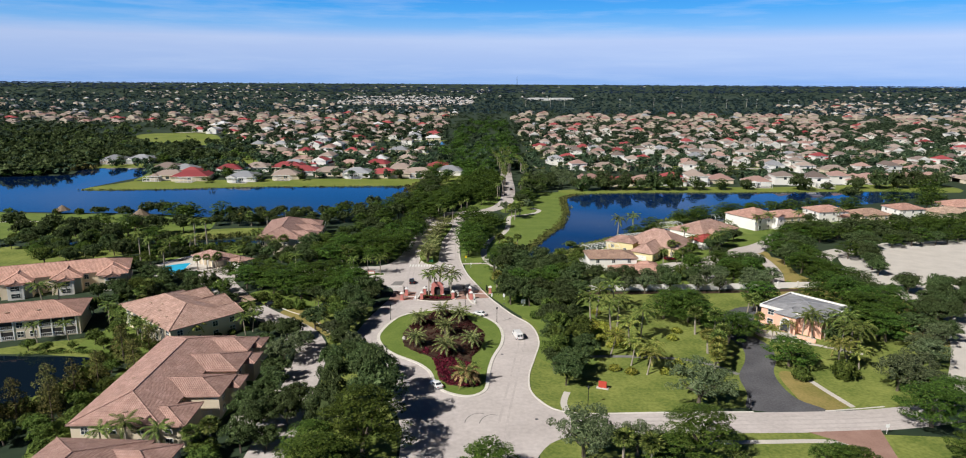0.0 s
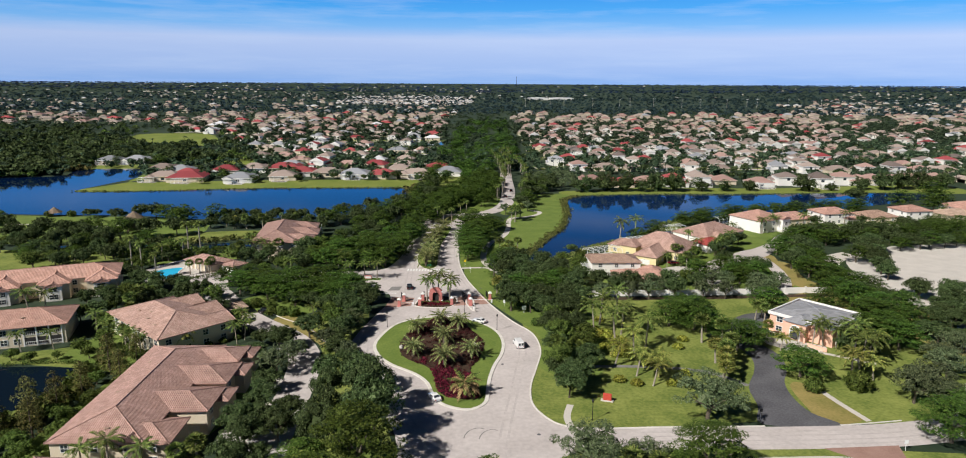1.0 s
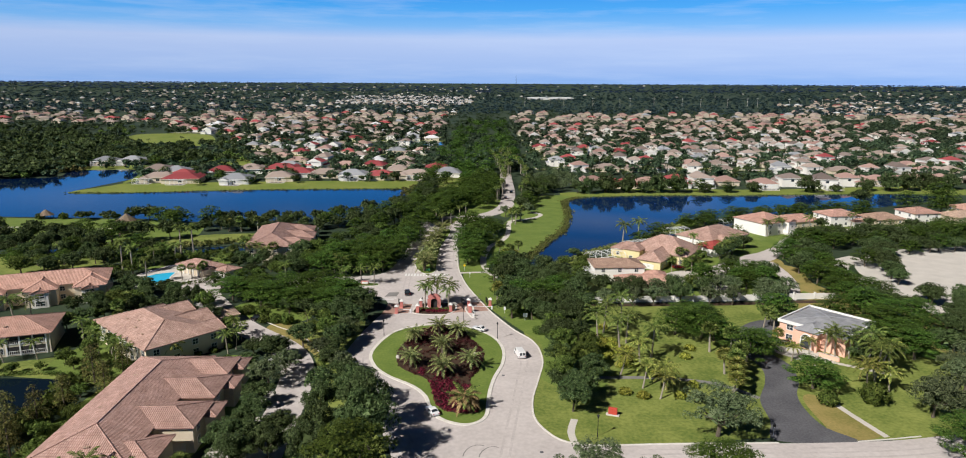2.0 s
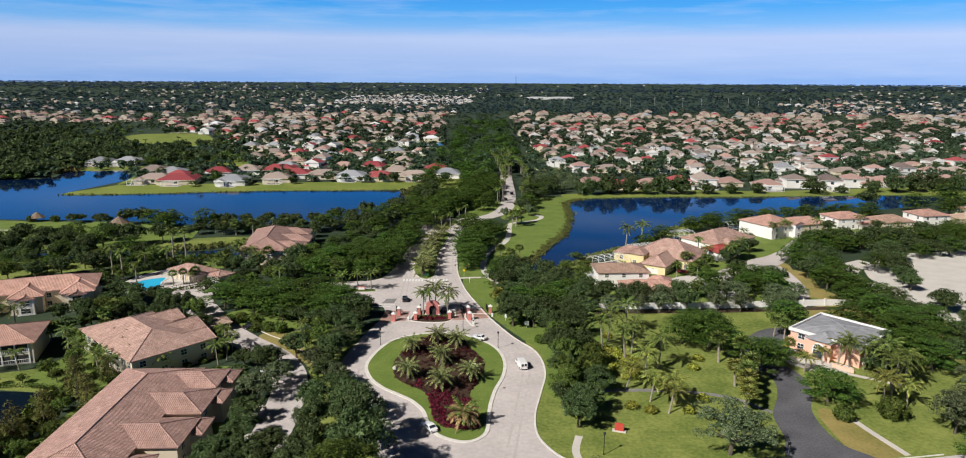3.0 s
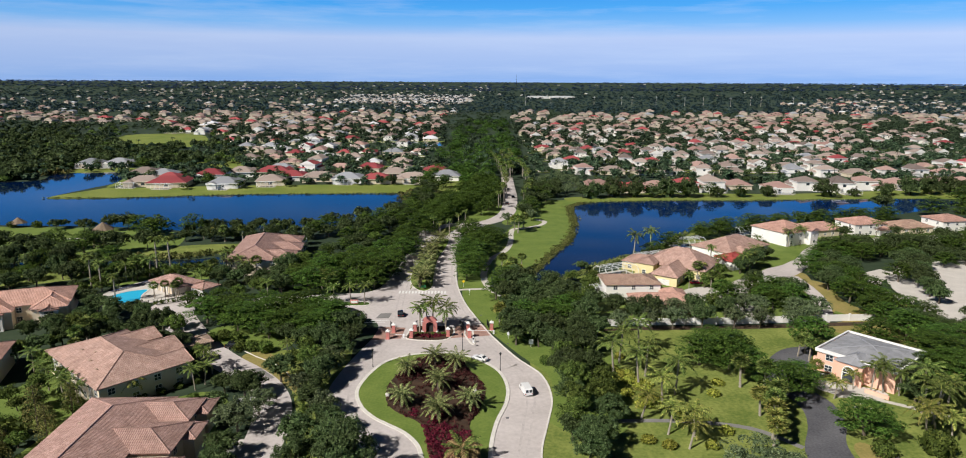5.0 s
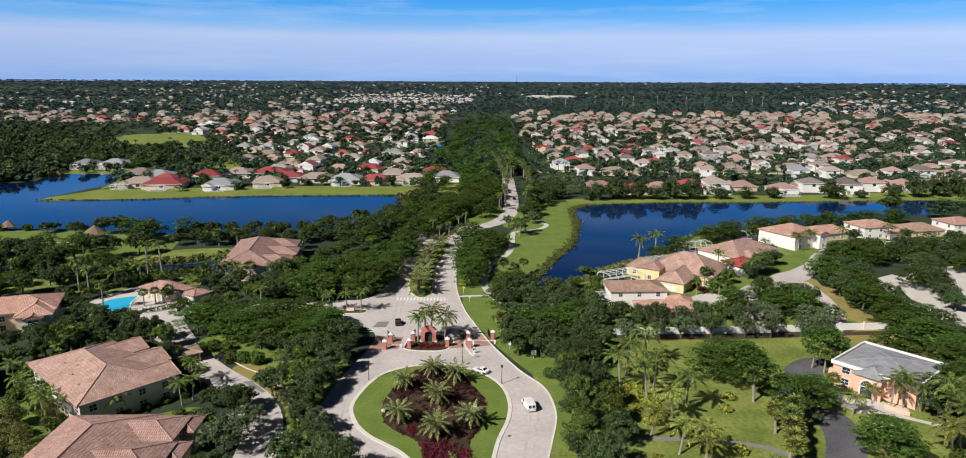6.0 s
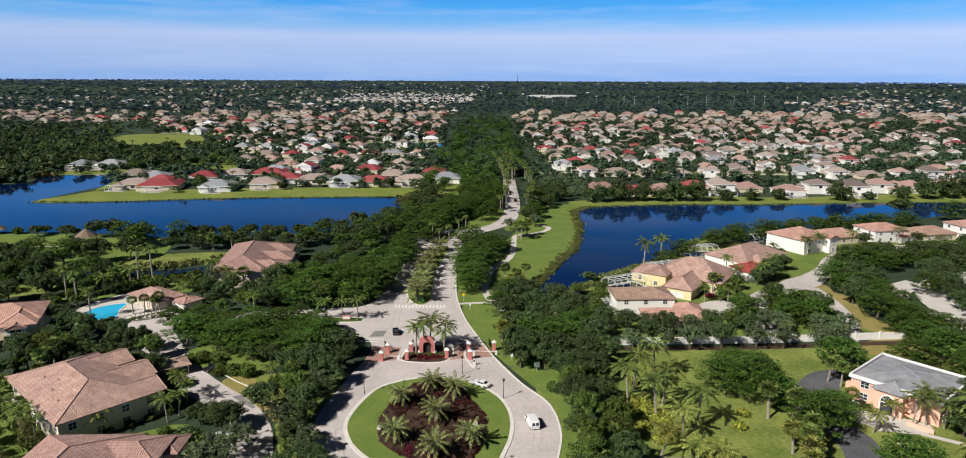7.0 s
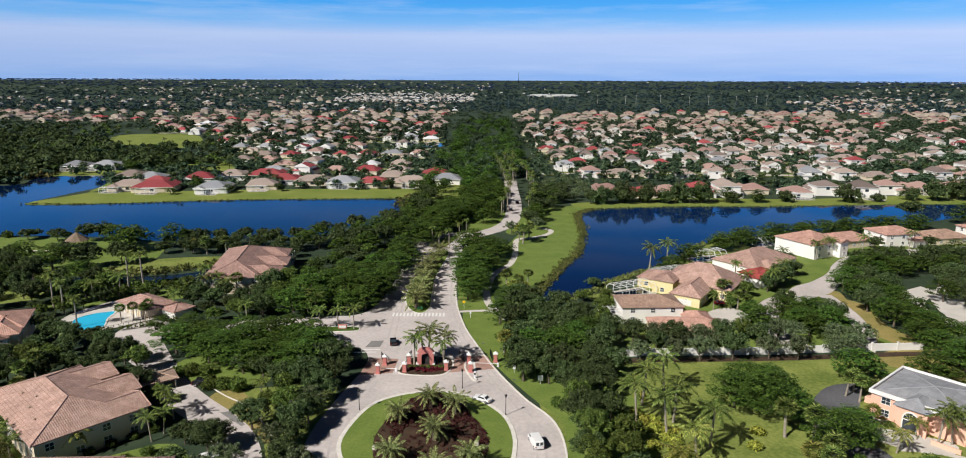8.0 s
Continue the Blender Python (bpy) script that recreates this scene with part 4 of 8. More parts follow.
kerb(smooth_line([(-131, 262), (-129.6, 267), (-126, 270), (-122, 271), (-121, 264.5), (-118.5, 257.5), (-121, 255), (-125.5, 254.5)], 4, True), True, 0.5, 0.2, "pool_edge")
sheet("water", smooth_line([(-131, 262), (-129.6, 267), (-126, 270), (-122, 271), (-121, 264.5), (-118.5, 257.5), (-121, 255), (-125.5, 254.5)], 4, True), 0.1, M["poolwater"], "clear turquoise swimming pool water", "pool water")
fence = thing("pool_fence", pose(0, 0, 0), "dark metal fence round the pool deck", "fence")
line = smooth_line([(-106, 264), (-109, 261), (-116.5, 254), (-126, 250.6), (-134, 256), (-136, 264), (-135, 271)], 8)
bm = bmesh.new()
for z in (0.15, 1.2):
    for a, b in zip(line, line[1:]):
        tube(bm, [(*a, z), (*b, z)], [0.05, 0.05], 4)
part("rail", bm, M["metal_dark"], fence)
for a in line:
    bm = bmesh.new()
    tube(bm, [(*a, 0), (*a, 1.35)], [0.06, 0.06], 4)
    part("post", bm, M["metal_dark"], fence)
_seat = None
for k in range(12):
    x, y = -133 + 0.62 * k, 268.5 + 1.08 * k
    if _seat is None:
        _seat = thing("sun_lounger", pose(x, y, 0.06, 0, 0, -60), "dark blue sun lounger on the pool deck", "sun lounger", "pool loungers")
        bm = bmesh.new()
        box(bm, -0.35, 0.35, -0.9, 0.3, 0.28, 0.4, 0.03)
        part("mattress", bm, M["blue_shade"], _seat)
        bm = bmesh.new()
        box(bm, -0.35, 0.35, 0, 0.75, -0.05, 0.06, 0.03)
        part("backrest", bm, M["blue_shade"], _seat, "", pose(0, 0.3, 0.36, 35))
        for lx in (-0.3, 0.3):
            for ly in (-0.8, 0.25):
                bm = bmesh.new()
                box(bm, lx - 0.03, lx + 0.03, ly - 0.03, ly + 0.03, 0, 0.28)
                part("leg", bm, M["metal_white"], _seat)
    else:
        copy_thing(_seat, pose(x, y, 0.06, 0, 0, -60 + 3 * (k % 3)))

cp = thing("carport", pose(-83, 216.5, 0, 0, 0, 35), "small open carport with a pale tile roof", "carport")
hip_roof(cp, -4.5, 4.5, -3, 3, 2.6, 0.22, M["tile_tan"], 0.5)
for px_ in (-4.2, 0, 4.2):
    for py_ in (-2.7, 2.7):
        bm = bmesh.new()
        box(bm, px_ - 0.15, px_ + 0.15, py_ - 0.15, py_ + 0.15, 0, 2.5, 0.02)
        part("post", bm, M["cream"], cp)
clear_rect(-83, 216.5, 35, -5, 5, -4, 4)

# thatched shelters in the park
_hut = None
for x, y, s in ((-186, 358, 1.25), (-173, 333, 1.0), (-238, 374, 1.0)):
    if _hut is None:
        _hut = thing("park_shelter", pose(x, y, 0), "open park shelter with a peaked brown roof", "shelter", "park shelters")
        bm = bmesh.new()
        bmesh.ops.create_cone(bm, cap_ends=True, segments=8, radius1=5.2, radius2=0.25, depth=3.6)
        for v in bm.verts:
            v.co.z += 4.4
        part("roof", bm, M["thatch"], _hut)
        for k in range(8):
            a = k * math.tau / 8 + 0.39
            bm = bmesh.new()
            tube(bm, [(4.2 * math.cos(a), 4.2 * math.sin(a), 0), (4.2 * math.cos(a), 4.2 * math.sin(a), 2.7)], [0.14, 0.14])
            part("post", bm, M["bark"], _hut)
    else:
        copy_thing(_hut, pose(x, y, 0, 0, 0, 20) @ Matrix.Scale(s / 1.25, 4))

# peach office with an arched entrance and a grey roof behind a white parapet
of = thing("office_building", pose(99.8, 203.8, 0, 0, 0, -50), "peach stucco office with grey roof and arched entrance", "office building")
clear_rect(99.8, 203.8, -50, -11, 11, -11, 12)
body(of, -9.5, 9.5, -8.5, 10.5, 5.6, M["peach"])
bm = bmesh.new()
for x0, x1, y0, y1 in ((-10, 10, -9.0, -8.5), (-10, 10, 10.5, 11.0), (-10, -9.5, -8.5, 10.5), (9.5, 10, -8.5, 10.5)):
    box(bm, x0, x1, y0, y1, 5.3, 6.2, 0.04)
part("parapet", bm, M["trim"], of, "white parapet cornice")
hip_roof(of, -9.4, 9.4, -8.4, 10.4, 5.75, 0.17, M["slate"], 0.0, 0.1)
body(of, -3.6, 2.6, -10.6, -7, 5.4, M["peach"])
hip_roof(of, -3.6, 2.6, -10.6, -2, 5.4, 0.42, M["slate"], 0.5)
bm = bmesh.new()
arch = [(-1.5, 0.1), (1.5, 0.1), (1.5, 2.9)] + [(1.5 * math.cos(a), 2.9 + 1.5 * math.sin(a)) for a in np.linspace(0.2, math.pi - 0.2, 9)] + [(-1.5, 2.9)]
f = bm.faces.new([bm.verts.new((x, 0, z)) for x, z in arch])
ext = bmesh.ops.extrude_face_region(bm, geom=[f])
for v in ext["geom"]:
    if isinstance(v, bmesh.types.BMVert):
        v.co.y -= 0.06
bmesh.ops.recalc_face_normals(bm, faces=bm.faces)
part("entrance", bm, M["glass"], of, "dark glazed arched entrance", pose(-0.5, -10.6, 0))
bm = bmesh.new()
for a, b in zip(arch[2:], arch[3:]):
    tube(bm, [(a[0], -0.1, a[1]), (b[0], -0.1, b[1])], [0.16, 0.16], 6)
for sx in (-1.5, 1.5):
    tube(bm, [(sx, -0.1, 0), (sx, -0.1, 2.9)], [0.16, 0.16], 6)
tube(bm, [(-1.5, -0.1, 2.6), (1.5, -0.1, 2.6)], [0.1, 0.1], 6)
for a in (0.6, 1.2, 1.9, 2.5):
    tube(bm, [(0, -0.1, 2.7), (1.4 * math.cos(a), -0.1, 2.9 + 1.4 * math.sin(a))], [0.05, 0.05], 4)
part("entrance_surround", bm, M["trim"], of, "white arched surround with fan bars", pose(-0.5, -10.6, 0))
wall_windows(of, -9.5, 9.5, -8.5, 10.5, "swe", (0.6, 3.5), 5.0, 1.8, 1.5, (("s", 1, 0.6), ("s", 1, 3.5), ("s", 2, 0.6), ("s", 2, 3.5)))
bm = bmesh.new()
box(bm, -12.5, -9.5, -3.5, 5.0, 0, 1.5, 0.03)
part("terrace_wall", bm, M["peach"], of)
bm = bmesh.new()
for a, b in zip(np.linspace(0, math.pi, 13), np.linspace(0, math.pi, 13)[1:]):
    tube(bm, [(-6.6 + 3.0 * math.cos(a), -8.9 - 3.2 * math.sin(a), 0.9), (-6.6 + 3.0 * math.cos(b), -8.9 - 3.2 * math.sin(b), 0.9)], [0.2, 0.2], 6)
    tube(bm, [(-6.6 + 3.0 * math.cos(a), -8.9 - 3.2 * math.sin(a), 0), (-6.6 + 3.0 * math.cos(a), -8.9 - 3.2 * math.sin(a), 0.9)], [0.14, 0.14], 6)
part("balustrade", bm, M["trim"], of, "curved white balustrade")
bm = bmesh.new()
box(bm, 4.5, 10, -13, -12.6, 0, 1.0, 0.03)
part("forecourt_wall", bm, M["peach"], of)
for x in (-4, 2.4):
    bm = bmesh.new()
    box(bm, x, x + 0.6, -11.4, -10.8, 0, 1.7, 0.04)
    part("pier", bm, M["peach"], of)
sheet("paving", smooth_line([(84, 199), (92, 196), (98, 192), (95, 188), (88, 189), (82, 194)], 4, True), 0.05, M["concrete"], "pale paved court before the office", "paving")

# white garden wall behind the lawn
bm = bmesh.new()
gw = thing("garden_wall", pose(0, 0, 0), "long white rendered garden wall with capped piers", "wall")
pts = [(30, 236.5), (44, 237.8), (79, 239.4), (108, 242.4), (123, 243.4), (126, 247)]
for a, b in zip(pts, pts[1:]):
    n = max(1, int(math.dist(a, b) / 6))
    ang = math.degrees(math.atan2(b[1] - a[1], b[0] - a[0]))
    for k in range(n):
        u0, L = k / n, math.dist(a, b) / n
        m = pose(a[0] + (b[0] - a[0]) * u0, a[1] + (b[1] - a[1]) * u0, 0, 0, 0, ang)
        bm = bmesh.new()
        box(bm, 0.22, L - 0.22, -0.1, 0.1, 0, 2.2, 0.02)
        part("wall_panel", bm, M["white"], gw, "", m)
        bm = bmesh.new()
        box(bm, -0.22, 0.22, -0.22, 0.22, 0, 2.4, 0.03)
        box(bm, -0.3, 0.3, -0.3, 0.3, 2.4, 2.55, 0.03)
        part("pier", bm, M["white"], gw, "", m)


# ---- houses by the water ----
def screen_cage(x, y, rot, lx, ly, h):
    """A pool enclosure of white bars with a raised middle."""
    ob = thing("pool_cage", pose(x, y, 0, 0, 0, rot), "white framed pool screen enclosure behind the house", "pool enclosure", "pool enclosures")
    clear_rect(x, y, rot, -lx / 2, lx / 2, -ly / 2, ly / 2, 0.5)

    def top(v):
        e = min(v, ly - v)
        return h + min(e, 1.6) * 0.7

    n, k2 = max(3, int(lx / 2.6)), max(3, int(ly / 2.4))
    for i in range(n + 1):
        u = -lx / 2 + lx * i / n
        bm = bmesh.new()
        tube(bm, [(u, -ly / 2, 0), (u, -ly / 2, h), (u, -ly / 2 + 1.6, h + 1.12), (u, ly / 2 - 1.6, h + 1.12), (u, ly / 2, h), (u, ly / 2, 0)], [0.09] * 6, 4)
        part("frame_rib", bm, M["metal_white"], ob)
    for v, z in [(0, 1.0), (0, h), (ly, 1.0), (ly, h)] + [(1.6 + (ly - 3.2) * j / k2, h + 1.12) for j in range(k2 + 1)]:
        bm = bmesh.new()
        tube(bm, [(-lx / 2, -ly / 2 + v, z), (lx / 2, -ly / 2 + v, z)], [0.07, 0.07], 4)
        part("rail", bm, M["metal_white"], ob)
    bm = bmesh.new()
    box(bm, -lx / 2, lx / 2, -ly / 2, ly / 2, 0, 0.12)
    part("deck", bm, M["concrete"], ob)
    bm = bmesh.new()
    box(bm, -lx / 2 + 1.2, lx / 2 - 1.2, -ly / 2 + 1.5, ly / 2 - 1.5, 0.12, 0.14)
    part("pool", bm, M["pond"], ob, "dark water in the screened pool")
    return ob


def villa(x, y, rot, blocks, wall, roof, label, win="se", garage=None, group="lakeside houses"):
    ob = thing("house", pose(x, y, 0, 0, 0, rot), label, "house", group)
    for x0, x1, y0, y1, e, p, gab in blocks:
        body(ob, x0, x1, y0, y1, e, wall)
        hip_roof(ob, x0, x1, y0, y1, e, p, roof, 0.5, 0.2, gab)
        wall_windows(ob, x0, x1, y0, y1, win, (0.9, 3.7) if e > 5 else (0.9,), 4.5, 1.3, 1.4)
        clear_rect(x, y, rot, x0, x1, y0, y1)
    if garage:
        garage_door(ob, *garage)
    return ob


villa(50.5, 269, 3, [(-9.5, 9.5, -6, 6, 5.6, 0.3, "x0")], M["white"], M["tile_brown"], "white two-storey house with a brown gabled roof", "se", None)
villa(58.5, 253.5, -3, [(-10.5, 11, -4.5, 5.5, 3.2, 0.42, ""), (1, 9, 0, 12, 3.2, 0.42, "")], M["cream"], M["tile_pink"], "low cream house with a pink tile roof", "se")
villa(76, 300, -34, [(-10.5, 14, -9.5, 10, 4.2, 0.55, ""), (-2.5, 7.5, -22, -2, 3.7, 0.5, ""), (-12, -4.5, -14, -2, 5.0, 0.36, ""), (-19, -6, -10, 0, 3.6, 0.42, "")], M["yellow"], M["tile_faded"], "pale yellow house with a broad faded tile roof", "se", (2.5, -22.0, 0))
villa(107, 327, 38, [(-14, 14, -9.5, 10, 4.2, 0.42, ""), (-10, 0, -13, -3, 4.0, 0.4, "")], M["white"], M["tile_faded"], "white house with a large tan hip roof", "se")
villa(101, 310, 36, [(-5, 7, -5, 4, 3.4, 0.34, "y0"), (-7.5, -3.0, -7, -1, 3.6, 0.4, "y0")], M["white"], M["tile_red"], "white porch house with a red tile roof", "s", (3, -5.0, 0))
villa(143.5, 353, 28, [(-11, 8, -8, 12, 6.2, 0.36, ""), (1.5, 6.5, -11, -3, 6.8, 0.4, "y0")], M["white"], M["tile_pink"], "white two-storey house with pink tile roof", "se")
villa(163, 368, 20, [(-12, 12, -7, 7, 3.4, 0.36, "")], M["cream"], M["tile_pink"], "cream house with a pink tile roof", "se")
villa(188, 372, 12, [(-9, 9, -7, 7, 5.8, 0.32, ""), (3, 11, -10, -4, 3.2, 0.32, "")], M["white"], M["tile_pink"], "white two-storey house with a pink roof", "sew")
villa(214, 376, 12, [(-10, 9, -7, 7, 3.2, 0.36, "")], M["cream"], M["tile_brown"], "cream house with a brown tile roof", "se")
villa(236, 380, 10, [(-8, 8, -7, 7, 5.8, 0.32, "")], M["white"], M["tile_pink"], "white two-storey house with a pink roof", "sew")
villa(262, 382, 8, [(-10, 10, -7, 7, 3.4, 0.34, "")], M["cream"], M["tile_tan"], "cream house with a tan tile roof", "se")
villa(276, 392, 8, [(-11, 11, -8, 8, 5.6, 0.34, "")], M["cream"], M["tile_pink"], "cream two-storey house with a pink tile roof", "sew")
villa(292, 372, 8, [(-10, 10, -7, 7, 5.4, 0.34, "")], M["cream"], M["tile_tan"], "cream two-storey house with a tan tile roof", "sew")
screen_cage(38.5, 269, 3, 5, 12, 2.6)
screen_cage(50.5, 293.5, 27, 15, 9, 2.8)
screen_cage(69, 314, 25, 13, 7, 2.8)
screen_cage(92, 341, 20, 15, 8, 2.8)
screen_cage(128, 367, 28, 12, 6, 2.6)
sheet("driveway", smooth_line([(68, 268), (76, 262), (84, 268), (82, 278), (74, 276)], 4, True), 0.042, M["concrete"], "pale concrete driveway", "driveway")


# ---- the gate ----
def pillar(x, y, h=2.3, w=0.95):
    ob = thing("gate_pillar", pose(x, y, 0.03), "coral red gate pillar with a white cap", "pillar", "gate pillars")
    bm = bmesh.new()
    box(bm, -w / 2, w / 2, -w / 2, w / 2, 0, h, 0.04)
    box(bm, -w / 2 - 0.12, w / 2 + 0.12, -w / 2 - 0.12, w / 2 + 0.12, 0, 0.35, 0.04)
    part("shaft", bm, M["coral"], ob)
    bm = bmesh.new()
    box(bm, -w / 2 - 0.18, w / 2 + 0.18, -w / 2 - 0.18, w / 2 + 0.18, h, h + 0.28, 0.05)
    bmesh.ops.create_cone(bm, cap_ends=True, segments=4, radius1=w * 0.72, radius2=0.08, depth=0.5, matrix=Matrix.Translation((0, 0, h + 0.53)) @ Matrix.Rotation(math.pi / 4, 4, "Z"))
    part("cap", bm, M["trim"], ob, "white stepped cap")
    return ob


_pil = pillar(-29.2, 225.2)
for x, y in ((-28.2, 230.6), (-22.4, 226.2), (-21.8, 231.6), (-11.6, 227.4), (-5.2, 226.6), (-5.8, 232.2), (1.4, 233.0)):
    copy_thing(_pil, pose(x, y, 0.03))
# arched monument
mon = thing("gate_monument", pose(-17.3, 231, 0.1), "coral red arched entrance monument", "monument")
bm = bmesh.new()
prof = [(-2.2, 0), (-1.1, 0), (-1.1, 2.2)] + [(-1.1 * math.cos(a), 2.2 + 1.1 * math.sin(a)) for a in np.linspace(0.3, math.pi - 0.3, 7)] + [(1.1, 2.2), (1.1, 0), (2.2, 0), (2.2, 3.4)] + [(2.2 * math.cos(a), 3.4 + 1.4 * math.sin(a)) for a in np.linspace(0.35, math.pi - 0.35, 7)] + [(-2.2, 3.4)]
f = bm.faces.new([bm.verts.new((x, -0.6, z)) for x, z in prof])
ext = bmesh.ops.extrude_face_region(bm, geom=[f])
for v in ext["geom"]:
    if isinstance(v, bmesh.types.BMVert):
        v.co.y += 1.2
bmesh.ops.recalc_face_normals(bm, faces=bm.faces)
part("arch", bm, M["coral"], mon)
# dark back panel paints the shade inside the arch
bm = bmesh.new()
box(bm, -1.1, 1.1, 0.2, 0.4, 0, 2.9)
part("niche", bm, M["dark"], mon, "recessed panel painted dark for the shade in the arch")
bm = bmesh.new()
for sx in (-2.2, 2.2):
    box(bm, sx - 0.35, sx + 0.35, -0.75, 0.75, 0, 0.5, 0.04)
    box(bm, sx - 0.3, sx + 0.3, -0.7, 0.7, 3.3, 3.6, 0.04)
part("trim_band", bm, M["trim"], mon)


def metal_gate(x, y, rot, L=4.0):
    ob = thing("metal_gate", pose(x, y, 0.06, 0, 0, rot), "dark metal gate leaf standing open", "gate", "gate leaves")
    bm = bmesh.new()
    box(bm, 0, L, -0.04, 0.04, 0.1, 0.2)
    box(bm, 0, L, -0.04, 0.04, 1.6, 1.7)
    part("gate_frame", bm, M["metal_dark"], ob)
    for k in range(int(L / 0.25) + 1):
        bm = bmesh.new()
        box(bm, k * 0.25 - 0.025, k * 0.25 + 0.025, -0.025, 0.025, 0.0, 1.9 + 0.25 * math.sin(k * 0.25 / L * math.pi))
        part("bar", bm, M["metal_dark"], ob)


metal_gate(-28.4, 231.2, 110)
metal_gate(-22.6, 232.2, 75)
metal_gate(-7.0, 232.6, 112)
metal_gate(0.6, 233.6, 100)


def barrier(x, y, rot, L):
    ob = thing("barrier_arm", pose(x, y, 0.04, 0, 0, rot), "lowered white barrier arm on a cabinet", "barrier", "barriers")
    bm = bmesh.new()
    box(bm, -0.25, 0.25, -0.25, 0.25, 0, 1.1, 0.04)
    part("cabinet", bm, M["metal_white"], ob)
    bm = bmesh.new()
    box(bm, 0.25, L, -0.06, 0.06, 0.85, 0.97, 0.02)
    part("arm", bm, M["metal_white"], ob)


barrier(2.0, 229.8, 176, 6.6)
barrier(-24.6, 226.2, 178, 4.0)
kiosk = thing("keypad_kiosk", pose(-4.0, 222.6, 0.04), "white entry keypad post", "kiosk")
bm = bmesh.new()
box(bm, -0.25, 0.25, -0.2, 0.2, 0, 1.9, 0.04)
part("post", bm, M["metal_white"], kiosk)
bm = bmesh.new()
box(bm, -0.2, 0.2, -0.24, -0.2, 1.1, 1.6)
part("panel", bm, M["metal_dark"], kiosk)
kerb(smooth_line([(-6.8, 230), (-6.0, 226), (-4.4, 221.6), (-3.6, 222), (-4.0, 227), (-4.6, 233), (-6, 234)], 4, True), True, 0.5, 0.18)


# ---- posts, signs, lamps ----
_posts = {}


def lamp_post(x, y, h=6.0):
    if "lamp" not in _posts:
        ob = thing("street_lamp", pose(x, y, 0), "slim dark lamp post with a small head", "street lamp", "lamp posts")
        bm = bmesh.new()
        tube(bm, [(0, 0, 0), (0, 0, 0.6), (0, 0, h)], [0.16, 0.09, 0.07])
        part("pole", bm, M["metal_dark"], ob)
        bm = bmesh.new()
        bmesh.ops.create_cone(bm, cap_ends=True, segments=8, radius1=0.16, radius2=0.3, depth=0.55, matrix=Matrix.Translation((0, 0, h + 0.25)))
        part("lantern", bm, M["metal_dark"], ob)
        bm = bmesh.new()
        bmesh.ops.create_cone(bm, cap_ends=True, segments=8, radius1=0.36, radius2=0.05, depth=0.3, matrix=Matrix.Translation((0, 0, h + 0.65)))
        part("cap", bm, M["metal_dark"], ob)
        _posts["lamp"] = ob
    else:
        copy_thing(_posts["lamp"], pose(x, y, 0))


for x, y in ((-30.4, 205.5), (-7.0, 217), (3.4, 203.5), (24.0, 147.5), (-44.5, 200), (-52.5, 184)):
    lamp_post(x, y, 4.4)


def sign(x, y, rot, w, h, top, face, label, name="road_sign", diamond=False):
    ob = thing(name, pose(x, y, 0, 0, 0, rot), label, "sign")
    bm = bmesh.new()
    tube(bm, [(0, 0.05, 0), (0, 0.05, top)], [0.05, 0.05])
    part("post", bm, M["metal_white"], ob)
    bm = bmesh.new()
    box(bm, -w / 2, w / 2, -0.03, 0.03, -h / 2, h / 2, 0.01)
    part("board", bm, face, ob, "", pose(0, 0, top - h / 2, 0, 45 if diamond else 0, 0))
    return ob


sign(-8.6, 276.5, 0, 0.85, 0.85, 2.6, M["sign_yellow"], "yellow diamond warning sign on a post", "road_sign", True)
sign(-23.0, 273.4, 0, 1.6, 1.0, 1.6, M["green_paint"], "green board at the tip of the median", "road_sign")
sign(12.5, 219.5, 0, 1.3, 1.4, 2.4, M["metal_white"], "pale notice board on a post", "notice_board")
sign(87.2, 135.6, 0, 0.8, 0.8, 2.4, M["metal_white"], "round pale sign by the drive", "road_sign")
sign(6.2, 226, 0, 0.7, 1.2, 2.3, M["metal_white"], "white sign beside the road", "road_sign")
sign(-6.2, 267, 0, 0.5, 0.7, 2.2, M["metal_white"], "small white sign in the verge", "road_sign")
sign(62.2, 148.5, 0, 0.7, 0.7, 2.6, M["metal_dark"], "dark sign beside the office drive", "road_sign")
rs = thing("entrance_sign", pose(29.0, 157.0, 0, 0, 0, -18), "red monument sign on a low base", "sign")
bm = bmesh.new()
box(bm, -1.0, 1.0, -0.3, 0.3, 0.3, 1.9, 0.06)
part("panel", bm, M["sign_red"], rs)
bm = bmesh.new()
box(bm, -1.5, 1.5, -0.5, 0.5, 0, 0.3, 0.04)
part("plinth", bm, M["concrete"], rs)
ws = thing("estate_sign", pose(-45.0, 256.8, 0.14), "low white stone sign on the side island", "sign")
bm = bmesh.new()
box(bm, -1.3, 1.3, -0.25, 0.25, 0, 1.3, 0.08)
part("panel", bm, M["coral"], ws)
bm = bmesh.new()
box(bm, -1.1, 1.1, -0.3, -0.25, 0.25, 1.05, 0.02)
part("face", bm, M["trim"], ws)


